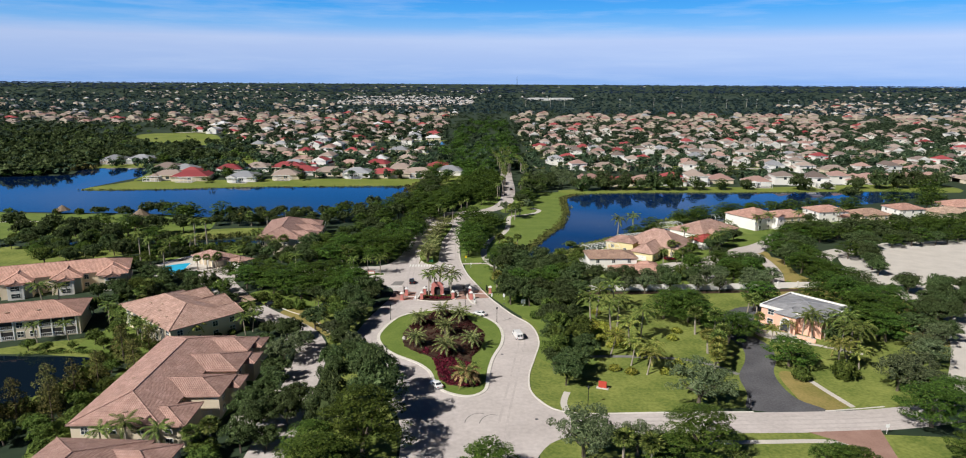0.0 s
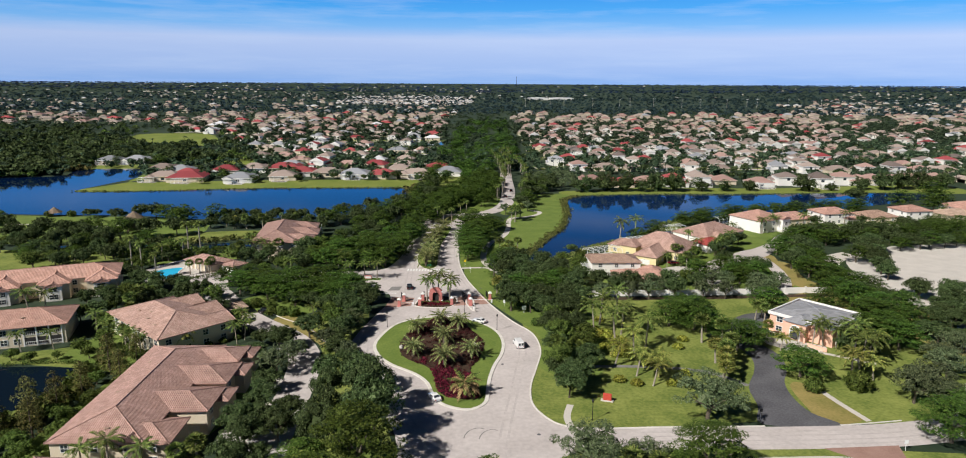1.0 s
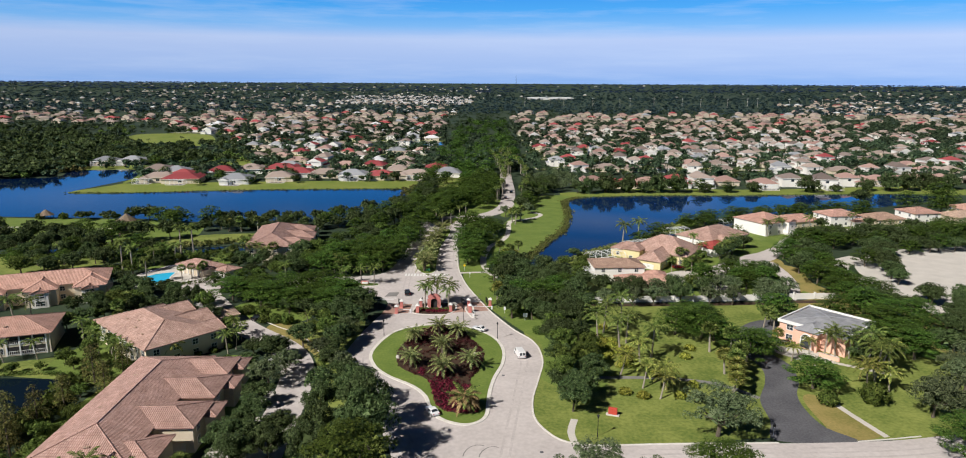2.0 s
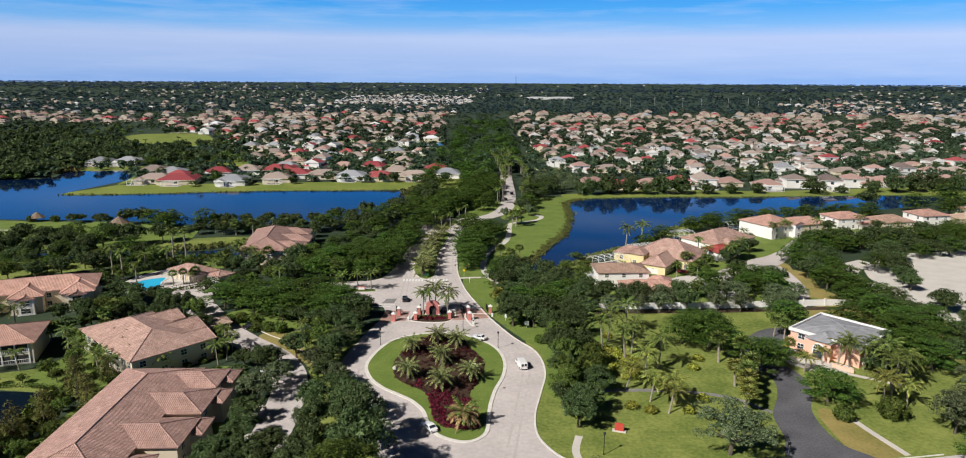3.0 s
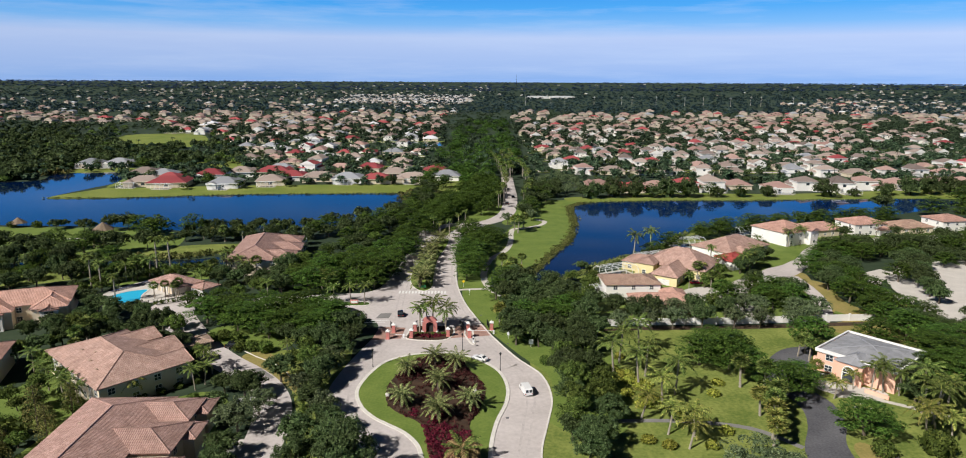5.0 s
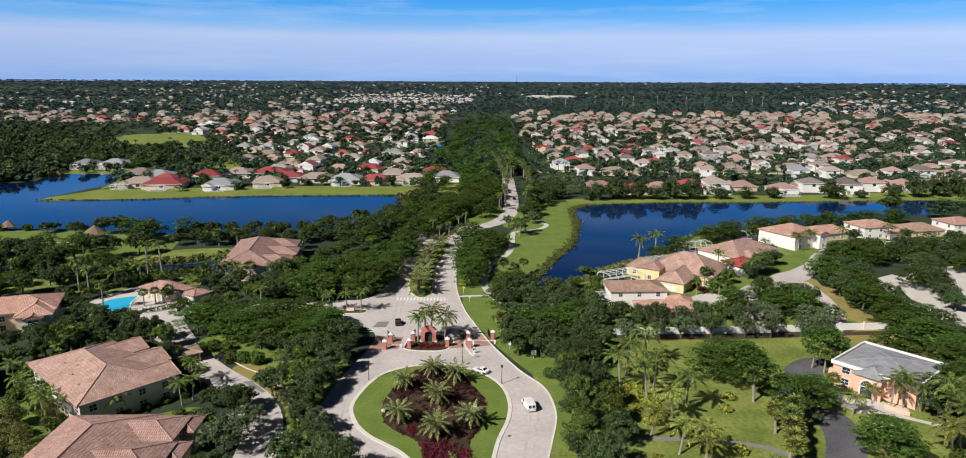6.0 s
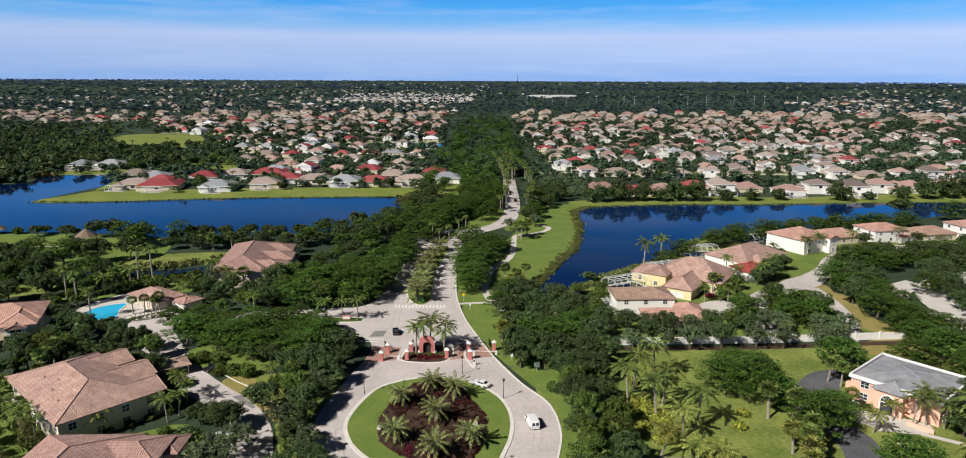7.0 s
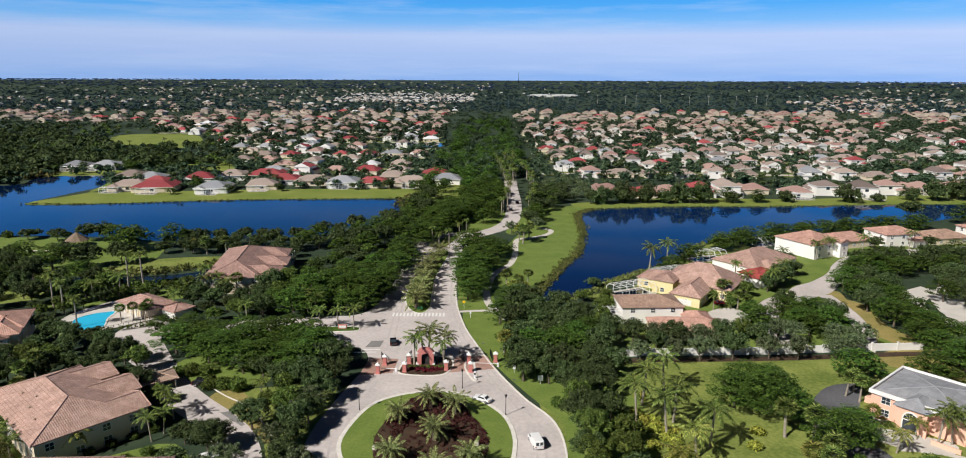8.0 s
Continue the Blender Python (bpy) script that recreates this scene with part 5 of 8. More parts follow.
# ---- vehicles ----
def car(x, y, rot, paint, label, name="car", L=4.7, W=1.85, H=1.45, boxy=False):
    ob = thing(name, pose(x, y, 0.05, 0, 0, rot), label, "van" if boxy else "car")
    k = W / 2
    if boxy:
        low = [(-L / 2, 0.35), (-L / 2, 1.0), (-L / 2 + 0.05, H - 0.15), (-L / 2 + 0.2, H), (L / 2 - 1.7, H), (L / 2 - 1.35, H - 0.08), (L / 2 - 0.75, 1.15), (L / 2 - 0.1, 0.95), (L / 2, 0.5), (L / 2 - 0.05, 0.3)]
    else:
        low = [(-L / 2, 0.4), (-L / 2 + 0.03, 0.85), (-L / 2 + 0.7, 0.95), (-L / 2 + 1.35, H - 0.06), (-L / 2 + 1.8, H), (L / 2 - 2.2, H - 0.02), (L / 2 - 1.35, 0.95), (L / 2 - 0.3, 0.78), (L / 2, 0.55), (L / 2 - 0.02, 0.28)]
    bm = bmesh.new()
    left = [bm.verts.new((px, -k * (0.84 if pz > 1.1 and not boxy else 0.94 if pz > 1.1 else 1), pz)) for px, pz in low]
    right = [bm.verts.new((v.co.x, -v.co.y, v.co.z)) for v in left]
    bm.faces.new(left)
    bm.faces.new(right[::-1])
    for i in range(len(low)):
        bm.faces.new((left[i - 1], left[i], right[i], right[i - 1]))
    bmesh.ops.recalc_face_normals(bm, faces=bm.faces)
    bmesh.ops.bevel(bm, geom=list(bm.edges), offset=0.05, segments=2, affect="EDGES")
    shell = part("body", bm, paint, ob)
    wz0, wz1 = (1.15, H - 0.25) if boxy else (0.98, H - 0.1)

    def pane(name_, pts):
        b2 = bmesh.new()
        fcs = b2.faces.new([b2.verts.new(p) for p in pts])
        fcs.normal_update()
        nv = fcs.normal.copy()
        e2 = bmesh.ops.extrude_face_region(b2, geom=[fcs])
        for v in e2["geom"]:
            if isinstance(v, bmesh.types.BMVert):
                v.co += nv * 0.02
        bmesh.ops.recalc_face_normals(b2, faces=b2.faces)
        part(name_, b2, M["glass"], shell)

    if boxy:
        pane("windscreen", [(L / 2 - 0.80, -k * 0.8, 1.22), (L / 2 - 0.80, k * 0.8, 1.22), (L / 2 - 1.28, k * 0.8, H - 0.16), (L / 2 - 1.28, -k * 0.8, H - 0.16)])
        for sy in (-1, 1):
            pane("rear_window", [(-L / 2 - 0.015, sy * 0.12, 1.15), (-L / 2 - 0.015, sy * 0.75, 1.15), (-L / 2 + 0.03, sy * 0.72, H - 0.3), (-L / 2 + 0.03, sy * 0.12, H - 0.3)][::-sy])
            pane("side_window", [(L / 2 - 1.1, sy * k * 0.985, 1.2), (L / 2 - 2.0, sy * k * 0.985, 1.2), (L / 2 - 2.0, sy * k * 0.965, H - 0.3), (L / 2 - 1.4, sy * k * 0.965, H - 0.3)][::sy])
    else:
        pane("windscreen", [(L / 2 - 1.40, -k * 0.82, 0.98), (L / 2 - 1.40, k * 0.82, 0.98), (L / 2 - 2.12, k * 0.74, H - 0.07), (L / 2 - 2.12, -k * 0.74, H - 0.07)])
        pane("rear_window", [(-L / 2 + 0.76, k * 0.8, 1.0), (-L / 2 + 0.76, -k * 0.8, 1.0), (-L / 2 + 1.3, -k * 0.72, H - 0.1), (-L / 2 + 1.3, k * 0.72, H - 0.1)])
        for sy in (-1, 1):
            pane("side_window", [(L / 2 - 1.5, sy * k * 0.97, 0.99), (-L / 2 + 1.0, sy * k * 0.97, 0.99), (-L / 2 + 1.5, sy * k * 0.875, H - 0.1), (L / 2 - 2.2, sy * k * 0.875, H - 0.1)][::sy])
    for sx in (-L / 2 + 0.85, L / 2 - 0.9):
        for sy in (-1, 1):
            b3 = bmesh.new()
            bmesh.ops.create_cone(b3, cap_ends=True, segments=14, radius1=0.33, radius2=0.33, depth=0.22, matrix=Matrix.Rotation(math.pi / 2, 4, "X"))
            wheel = part("wheel", b3, M["tyre"], ob, "", pose(sx, sy * (k - 0.09), 0.33))
            b3 = bmesh.new()
            bmesh.ops.create_cone(b3, cap_ends=True, segments=10, radius1=0.2, radius2=0.2, depth=0.24, matrix=Matrix.Rotation(math.pi / 2, 4, "X"))
            part("rim", b3, M["rim"], wheel)
    for sy in (-1, 1):
        b4 = bmesh.new()
        box(b4, L / 2 - 0.12, L / 2 + 0.01, sy * k * 0.72 - 0.2, sy * k * 0.72 + 0.2, 0.58, 0.72, 0.02)
        part("headlight", b4, M["lamp_clear"], ob)
        b4 = bmesh.new()
        box(b4, -L / 2 - 0.015, -L / 2 + 0.1, sy * k * 0.78 - 0.16, sy * k * 0.78 + 0.16, 0.66, 0.86, 0.02)
        part("tail_light", b4, M["lamp_red"], ob)
    return ob


car(-12.4, 157.5, 122, M["car_white"], "white sedan parked beside the planted island")
car(9.4, 191, 103, M["car_white"], "white panel van driving up the entrance road", "van", 5.4, 2.0, 2.1, True)
car(-2.0, 210.4, 147, M["car_white"], "white sedan waiting at the entrance gate")
car(-28.0, 245.5, 100, M["car_black"], "black sport utility car leaving the gate", "car", 4.7, 1.9, 1.75)
car(78.5, 282, 15, M["car_red"], "dark red car parked on a driveway")
car(-72, 218.2, 20, M["car_black"], "black pickup parked in the court", "car", 5.0, 1.9, 1.75)
car(-57, 184, 30, M["car_white"], "white car parked under a tree")
car(-68, 292, 80, M["car_white"], "white car in the shaded parking court")
car(-66, 302, 70, M["car_black"], "black car in the shaded parking court")
car(17, 468, 95, M["car_black"], "black car on the boulevard")
car(12.5, 445, 95, M["car_black"], "black car far up the boulevard")
car(-55, 165, 5, M["car_grey"], "silver car on a garage apron")

# ---- plants ----
LOD = {0: 1.35, 1: 0.62, 2: 0.3, 3: 2.6}


def limbs(rng, height, spread, n, girth):
    bm = bmesh.new()
    fork = height * 0.35
    lean = rng.normal(0, 0.12, 2) * height * 0.3
    tube(bm, [(0, 0, -0.2), (lean[0] * 0.4, lean[1] * 0.4, fork * 0.6), (lean[0], lean[1], fork)], [girth, girth * 0.8, girth * 0.65])
    for k in range(n):
        a = k * math.tau / n + rng.uniform(-0.4, 0.4)
        r, z = spread * rng.uniform(0.45, 0.75), height * rng.uniform(0.65, 0.9)
        tube(bm, [(lean[0], lean[1], fork * 0.9), (lean[0] + 0.45 * r * math.cos(a), lean[1] + 0.45 * r * math.sin(a), fork + 0.5 * (z - fork)), (r * math.cos(a), r * math.sin(a), z)], [girth * 0.5, girth * 0.3, girth * 0.1], 5)
    return bm


def layered_crown(rng, density=1.0):
    """A broad crown of flat leafy pads, 10 m across, 7.5 m high."""
    out = []
    for ring, (n, rr, z, pr) in enumerate(((2, 0.7, 7.4, 1.5), (6, 2.0, 6.7, 1.5), (9, 3.3, 5.6, 1.5), (10, 4.2, 4.2, 1.45), (8, 4.2, 2.8, 1.3))):
        for k in range(n):
            a = k * math.tau / n + rng.uniform(-0.35, 0.35)
            r = rr * rng.uniform(0.82, 1.15)
            c = np.array((r * math.cos(a), r * math.sin(a), z + rng.uniform(-0.45, 0.45)))
            s = pr * rng.uniform(0.75, 1.25)
            pad = np.array((s, s * rng.uniform(0.75, 1.1), s * rng.uniform(0.2, 0.3)))
            out.append(leaf_clump(rng, c, pad, int(84 * density), 0.225 / density ** 0.5, 1.1, 0.3, -0.02))
            out.append(core(rng, c - (0, 0, 0.12), pad, 6))
    out.append(leaf_clump(rng, (0, 0, 4.2), (2.7, 2.7, 1.7), 110, 0.55, 0.2, 0.3, -1))
    return np.concatenate(out)


def round_crown(rng, density=1.0):
    """A billowing crown of rounded clumps, 10 m across, 8 m high."""
    out = []
    for k in range(38):
        d = unit(rng.normal(size=3))
        d[2] = abs(d[2]) * 1.1 - 0.35
        c = d * np.array((3.9, 3.9, 3.1)) * rng.uniform(0.62, 1.1) + (0, 0, 4.9)
        s = rng.uniform(0.72, 1.3)
        out.append(leaf_clump(rng, c, (s, s, s * 0.8), int(84 * density), 0.185 / density ** 0.5, 0.4, 0.38, -0.5))
        out.append(core(rng, c, (s, s, s * 0.8), 6))
    out.append(core(rng, (0, 0, 4.5), (3.0, 3.0, 2.2), 40))
    return np.concatenate(out)


def airy_crown(rng, density=1.0):
    """A wide open crown of many small tufts with gaps, 10 m across, 7 m high."""
    out = []
    for k in range(62):
        d = unit(rng.normal(size=3))
        d[2] = abs(d[2]) * 1.15 - 0.3
        c = d * np.array((4.1, 4.1, 2.5)) * rng.uniform(0.55, 1.12) + (0, 0, 4.2)
        s = rng.uniform(0.5, 1.05)
        out.append(leaf_clump(rng, c, (s, s, s * 0.7), int(46 * density), 0.18 / density ** 0.5, 0.4, 0.5, -0.5))
        out.append(core(rng, c, (s, s, s * 0.7), 3))
    out.append(core(rng, (0, 0, 4.0), (2.6, 2.6, 1.7), 26))
    return np.concatenate(out)


def frond(rng, az, length, rise_, droop, n, leaf, wide, vee=0.35):
    """An arching feather frond: leaflets on both sides of its rib."""
    s = np.linspace(0.12, 1.0, n)
    dirn, side = np.array((math.cos(az), math.sin(az), 0.0)), np.array((-math.sin(az), math.cos(az), 0.0))

    def rib(u):
        return np.outer(u * length * (1 - 0.22 * droop * u * u), dirn) + np.outer(rise_ * u - droop * length * 0.55 * u * u, (0, 0, 1))

    p = rib(s)
    tang = unit(rib(s + 0.02) - p)
    ll = leaf * np.sin(np.clip(s * 0.9 + 0.12, 0, 1) * math.pi) ** 0.6
    out = []
    for sg in (-1, 1):
        out_dir = unit(sg * side * 1.0 + tang * 0.75 + np.array((0, 0, -vee)) + rng.normal(0, 0.12, (n, 3)))
        tip = p + out_dir * ll[:, None]
        mid = p + out_dir * ll[:, None] * 0.45
        out.append(np.stack([p, mid + tang * wide, tip, mid - tang * wide], 1))
    u = np.linspace(0, 1, 5)
    q = rib(u)
    w = side * 0.05
    for i in range(4):
        out.append(np.stack([q[i] - w, q[i] + w, q[i + 1] + w, q[i + 1] - w])[None])
    return np.concatenate(out)


def feather_crown(rng, n, length, rise_, droop, leaflets=11, leaf=0.8, wide=0.11):
    out = []
    for k in range(n):
        lev = k / n
        az = k * 2.399963 + rng.uniform(-0.2, 0.2)
        out.append(frond(rng, az, length * rng.uniform(0.85, 1.1), rise_ * (1.15 - 1.3 * lev) * length * 0.5, droop * rng.uniform(0.8, 1.15), leaflets, leaf, wide))
    return np.concatenate(out)


def fan_crown(rng, n, reach, fan):
    """Fan-shaped leaves on short stalks round a ball-like head."""
    out = []
    for k in range(n):
        z = 1 - 1.55 * (k + 0.5) / n
        az = k * 2.399963
        rr = math.sqrt(max(0.05, 1 - z * z))
        d = np.array((rr * math.cos(az), rr * math.sin(az), z))
        hub = d * reach * rng.uniform(0.75, 1.05)
        side = unit(np.cross(d, (0, 0, 1.0)))
        upv = np.cross(side, d)
        for j in range(9):
            a = (j - 4) * 0.34
            dr = unit(d * math.cos(a) * 0.9 + side * math.sin(a) + np.array((0, 0, -0.25)) + rng.normal(0, 0.05, 3))
            wv = unit(np.cross(dr, upv + 0.3 * rng.normal(size=3))) * fan * 0.11
            out.append(np.stack([hub, hub + dr * fan * 0.55 + wv, hub + dr * fan, hub + dr * fan * 0.55 - wv])[None])
    return np.concatenate(out)


CACHE = {}


def place(kind, variant, m, build, lod=None):
    """Build a plant kind once, then copy it."""
    key = (kind, variant, lod)
    if key not in CACHE:
        gen = np.random.default_rng(hash_of(kind) + variant)
        ob = build(gen) if lod is None else build(gen, lod)
        ob.matrix_basis = m
        CACHE[key] = (ob, ob.scale.copy())
        return ob
    ob, s = CACHE[key]
    return copy_thing(ob, m @ Matrix.Diagonal((1 / s.x, 1 / s.y, 1 / s.z, 1)))


def hash_of(word):
    return sum((i + 1) * ord(c) for i, c in enumerate(word)) % 9973


def tree_ficus(rng, lod=1):
    ob = thing("ficus_tree", Matrix(), "broad dark green tree with flat layered foliage", "tree", "layered roadside trees")
    part("trunk", limbs(rng, 6.5, 4, 5, 0.34), M["bark"], ob)
    part("crown", quads("crown", layered_crown(rng, LOD[lod]), M["ficus"]), None, ob)
    return ob


def tree_bright(rng, lod=1):
    ob = thing("shade_tree", Matrix(), "broad fresh green tree with layered foliage", "tree", "bright layered trees")
    part("trunk", limbs(rng, 6.5, 4, 5, 0.34), M["bark"], ob)
    part("crown", quads("crown", layered_crown(rng, LOD[lod]), M["ficus_light"]), None, ob)
    return ob


def tree_oak(rng, lod=1):
    ob = thing("oak_tree", Matrix(), "rounded grey-green live oak with fine foliage", "tree", "live oaks")
    part("trunk", limbs(rng, 6.5, 3.6, 6, 0.3), M["bark"], ob)
    part("crown", quads("crown", round_crown(rng, LOD[lod]), M["oak"]), None, ob)
    return ob


def tree_pale(rng, lod=1):
    ob = thing("oak_tree", Matrix(), "spreading pale grey-green live oak with airy foliage", "tree", "pale live oaks")
    part("trunk", limbs(rng, 5.6, 4.4, 8, 0.3), M["bark"], ob)
    part("crown", quads("crown", airy_crown(rng, LOD[lod]), M["pale_oak"]), None, ob)
    return ob


def tree_leafy(rng, lod=1):
    ob = thing("leafy_tree", Matrix(), "rounded mid-green tree with dense foliage", "tree", "leafy green trees")
    part("trunk", limbs(rng, 6.5, 3.6, 6, 0.3), M["bark"], ob)
    part("crown", quads("crown", round_crown(rng, LOD[lod]), M["shrub"]), None, ob)
    return ob


def tree_dense(rng, lod=1):
    ob = thing("ficus_tree", Matrix(), "dense dark green rounded ficus on the lake bank", "tree", "lake bank trees")
    part("trunk", limbs(rng, 6.5, 3.6, 6, 0.34), M["bark"], ob)
    part("crown", quads("crown", raised(round_crown(rng, LOD[lod] * 1.3), -2.3), M["oak"]), None, ob)
    return ob


def tree_cypress(rng):
    ob = thing("cypress_tree", Matrix(), "slender brownish-green bald cypress by the pond", "tree", "pond cypresses")
    bm = bmesh.new()
    tube(bm, [(0, 0, -0.2), (0.1, 0, 4), (0, 0.1, 10)], [0.28, 0.18, 0.04])
    part("trunk", bm, M["bark"], ob)
    out = []
    for k in range(30):
        z = 1.2 + 8 * (k / 30) ** 1.1
        r = 2.6 * (1 - (k / 30) ** 2) ** 0.7 + 0.3
        a = k * 2.4
        d = r * rng.uniform(0.4, 0.95)
        out.append(leaf_clump(rng, (d * math.cos(a), d * math.sin(a), z + rng.uniform(-0.6, 0.6)), (1.0, 1.0, 0.9), 70, 0.18, 0.3, 0.6, -0.5))
    part("crown", quads("crown", np.concatenate(out), M["cypress"]), None, ob)
    return ob


def shrub_round(rng):
    ob = thing("shrub", Matrix(), "clipped rounded green shrub", "shrub", "clipped shrubs")
    q = np.concatenate([leaf_clump(rng, (0, 0, 0.55), (1, 1, 0.62), 420, 0.13, 0.2, 0.6, -0.6), core(rng, (0, 0, 0.5), (1, 1, 0.6), 40)])
    bm = bmesh.new()
    tube(bm, [(0, 0, -0.1), (0, 0, 0.5)], [0.1, 0.05], 5)
    part("stem", bm, M["bark"], ob)
    part("leaves", quads("leaves", q, M["shrub"]), None, ob)
    return ob


def shrub_gold(rng):
    ob = thing("golden_shrub", Matrix(), "low yellow-green garden shrub", "shrub", "golden shrubs")
    q = np.concatenate([leaf_clump(rng, (0, 0, 0.45), (1, 1, 0.6), 300, 0.17, 0.2, 0.7, -0.6), core(rng, (0, 0, 0.45), (1, 1, 0.5), 30)])
    bm = bmesh.new()
    tube(bm, [(0, 0, -0.1), (0, 0, 0.4)], [0.1, 0.05], 5)
    part("stem", bm, M["bark"], ob)
    part("leaves", quads("leaves", q, M["yellow_shrub"]), None, ob)
    return ob


def palm_trunk(rng, h, r, bend=0.3):
    bm = bmesh.new()
    b = rng.normal(0, bend, 2)
    tube(bm, [(-b[0], -b[1], -0.2), (-b[0] * 0.5, -b[1] * 0.5, h * 0.35), (-b[0] * 0.15, -b[1] * 0.15, h * 0.7), (0, 0, h)], [r * 1.25, r, r * 0.9, r * 0.75], 7)
    return bm


def raised(q, h):
    return q + np.array((0, 0, h))


def palm_queen(rng):
    ob = thing("queen_palm", Matrix(), "slim palm with arching feathery green fronds", "palm", "feather palms")
    part("trunk", palm_trunk(rng, 5.6, 0.17), M["palm_bark"], ob)
    part("crown", quads("crown", raised(feather_crown(rng, 18, 3.6, 1.15, 0.85, 24, 0.62, 0.075), 5.6), M["palm"]), None, ob)
    return ob


def palm_gold(rng):
    ob = thing("coconut_palm", Matrix(), "palm with yellowing arching fronds", "palm", "yellowing palms")
    part("trunk", palm_trunk(rng, 4.7, 0.16, 0.6), M["palm_bark"], ob)
    part("crown", quads("crown", raised(feather_crown(rng, 19, 3.7, 1.15, 0.85, 24, 0.64, 0.075), 4.7), M["gold_palm"]), None, ob)
    return ob


def palm_royal(rng):
    ob = thing("royal_palm", Matrix(), "tall royal palm with a smooth pale trunk", "palm", "royal palms")
    part("trunk", palm_trunk(rng, 11.0, 0.30, 0.15), M["palm_bark"], ob)
    bm = bmesh.new()
    tube(bm, [(0, 0, 10.9), (0, 0, 12.4)], [0.25, 0.12], 7)
    part("crownshaft", bm, M["shrub"], ob)
    part("crown", quads("crown", raised(feather_crown(rng, 16, 3.7, 1.35, 1.25, 15, 0.95, 0.14), 12.3), M["palm"]), None, ob)
    return ob


def palm_sabal(rng):
    ob = thing("sabal_palm", Matrix(), "sabal palm with a ball of fan leaves", "palm", "sabal palms")
    part("trunk", palm_trunk(rng, 5.2, 0.2, 0.15), M["palm_bark"], ob)
    part("crown", quads("crown", raised(fan_crown(rng, 42, 1.1, 0.95), 5.6), M["palm"]), None, ob)
    return ob


def palm_sabal_dry(rng):
    ob = thing("sabal_palm", Matrix(), "sabal palm with straw-yellow fan leaves", "palm", "dry sabal palms")
    part("trunk", palm_trunk(rng, 4.4, 0.2, 0.15), M["palm_bark"], ob)
    part("crown", quads("crown", raised(fan_crown(rng, 42, 1.1, 0.95), 4.7), M["gold_palm"]), None, ob)
    return ob


def palm_date(rng):
    ob = thing("date_palm", Matrix(), "stout date palm with grey-green arching fronds", "palm", "date palms")
    part("trunk", palm_trunk(rng, 2.2, 0.32, 0.05), M["bark"], ob)
    part("crown", quads("crown", raised(feather_crown(rng, 32, 3.7, 1.35, 0.75, 22, 0.6, 0.08), 2.3), M["date"]), None, ob)
    return ob


KINDS = {"F": (tree_ficus, 5.0, 3), "B": (tree_bright, 5.0, 2), "O": (tree_oak, 5.0, 3), "L": (tree_leafy, 5.0, 2), "P": (tree_pale, 5.0, 3), "D": (tree_dense, 5.0, 2), "C": (tree_cypress, 2.5, 2), "S": (shrub_round, 1.0, 2), "G": (shrub_gold, 1.0, 1),
         "q": (palm_queen, 1.0, 3), "g": (palm_gold, 1.0, 2), "r": (palm_royal, 1.0, 2), "s": (palm_sabal, 1.0, 2), "y": (palm_sabal_dry, 1.0, 2), "d": (palm_date, 1.0, 2)}
PALM_GAIN = {"q": 1.28, "g": 1.32, "s": 1.45, "y": 1.5, "d": 1.22}
PALM_HIGH = {"q": 1.1, "g": 1.0, "s": 0.85, "y": 0.85, "d": 1.25}
plant_rng = np.random.default_rng(11)
FAR_PLANTS = {}


def plant(kind, x, y, size, high=1.0, z=0.0):
    """size: the crown's radius of a tree or shrub, the scale of a palm."""
    build, unit_r, variants = KINDS[kind]
    s = size / unit_r * PALM_GAIN.get(kind, 1.0)
    v = int(plant_rng.integers(variants))
    m = pose(x, y, z, 0, 0, float(plant_rng.uniform(0, 360))) @ Matrix.Diagonal((s, s, s * high * PALM_HIGH.get(kind, 1.0), 1))
    if kind in "FOLP" and y > 318:
        FAR_PLANTS.setdefault(kind, []).append(m)
        return None
    return place(kind, v, m, build, (3 if y < 165 and size > 7.5 else 0 if y < 222 and (size > 4.4 or kind in "FB") else 1 if y < 320 or size > 6.6 else 2) if kind in "FBOLPD" else None)


def grove(poly, kinds, spacing, sizes, high=(0.85, 1.1), seed=1, keep=True):
    """Fill a stretch of the plan with plants at about one spacing."""
    rng = np.random.default_rng(seed)
    xs, ys = [p[0] for p in poly], [p[1] for p in poly]
    got = []
    for _ in range(1500):
        x, y = rng.uniform(min(xs), max(xs)), rng.uniform(min(ys), max(ys))
        if not inside(x, y, poly) or any(math.hypot(x - a, y - b) < spacing for a, b in got):
            continue
        if keep and any(inside(x, y, k) for k in KEEP_CLEAR):
            continue
        got.append((x, y))
        plant(kinds[int(rng.integers(len(kinds)))], x, y, rng.uniform(*sizes), rng.uniform(*high))


def row(line, kinds, gap, sizes, high=(0.9, 1.1), seed=1, jitter=0.6):
    rng = np.random.default_rng(seed)
    pts = smooth_line(line, 12)
    run = 0.0
    for a, b in zip(pts, pts[1:]):
        run += math.dist(a, b)
        if run >= gap:
            run = 0.0
            plant(kinds[int(rng.integers(len(kinds)))], b[0] + rng.uniform(-jitter, jitter), b[1] + rng.uniform(-jitter, jitter), rng.uniform(*sizes), rng.uniform(*high))


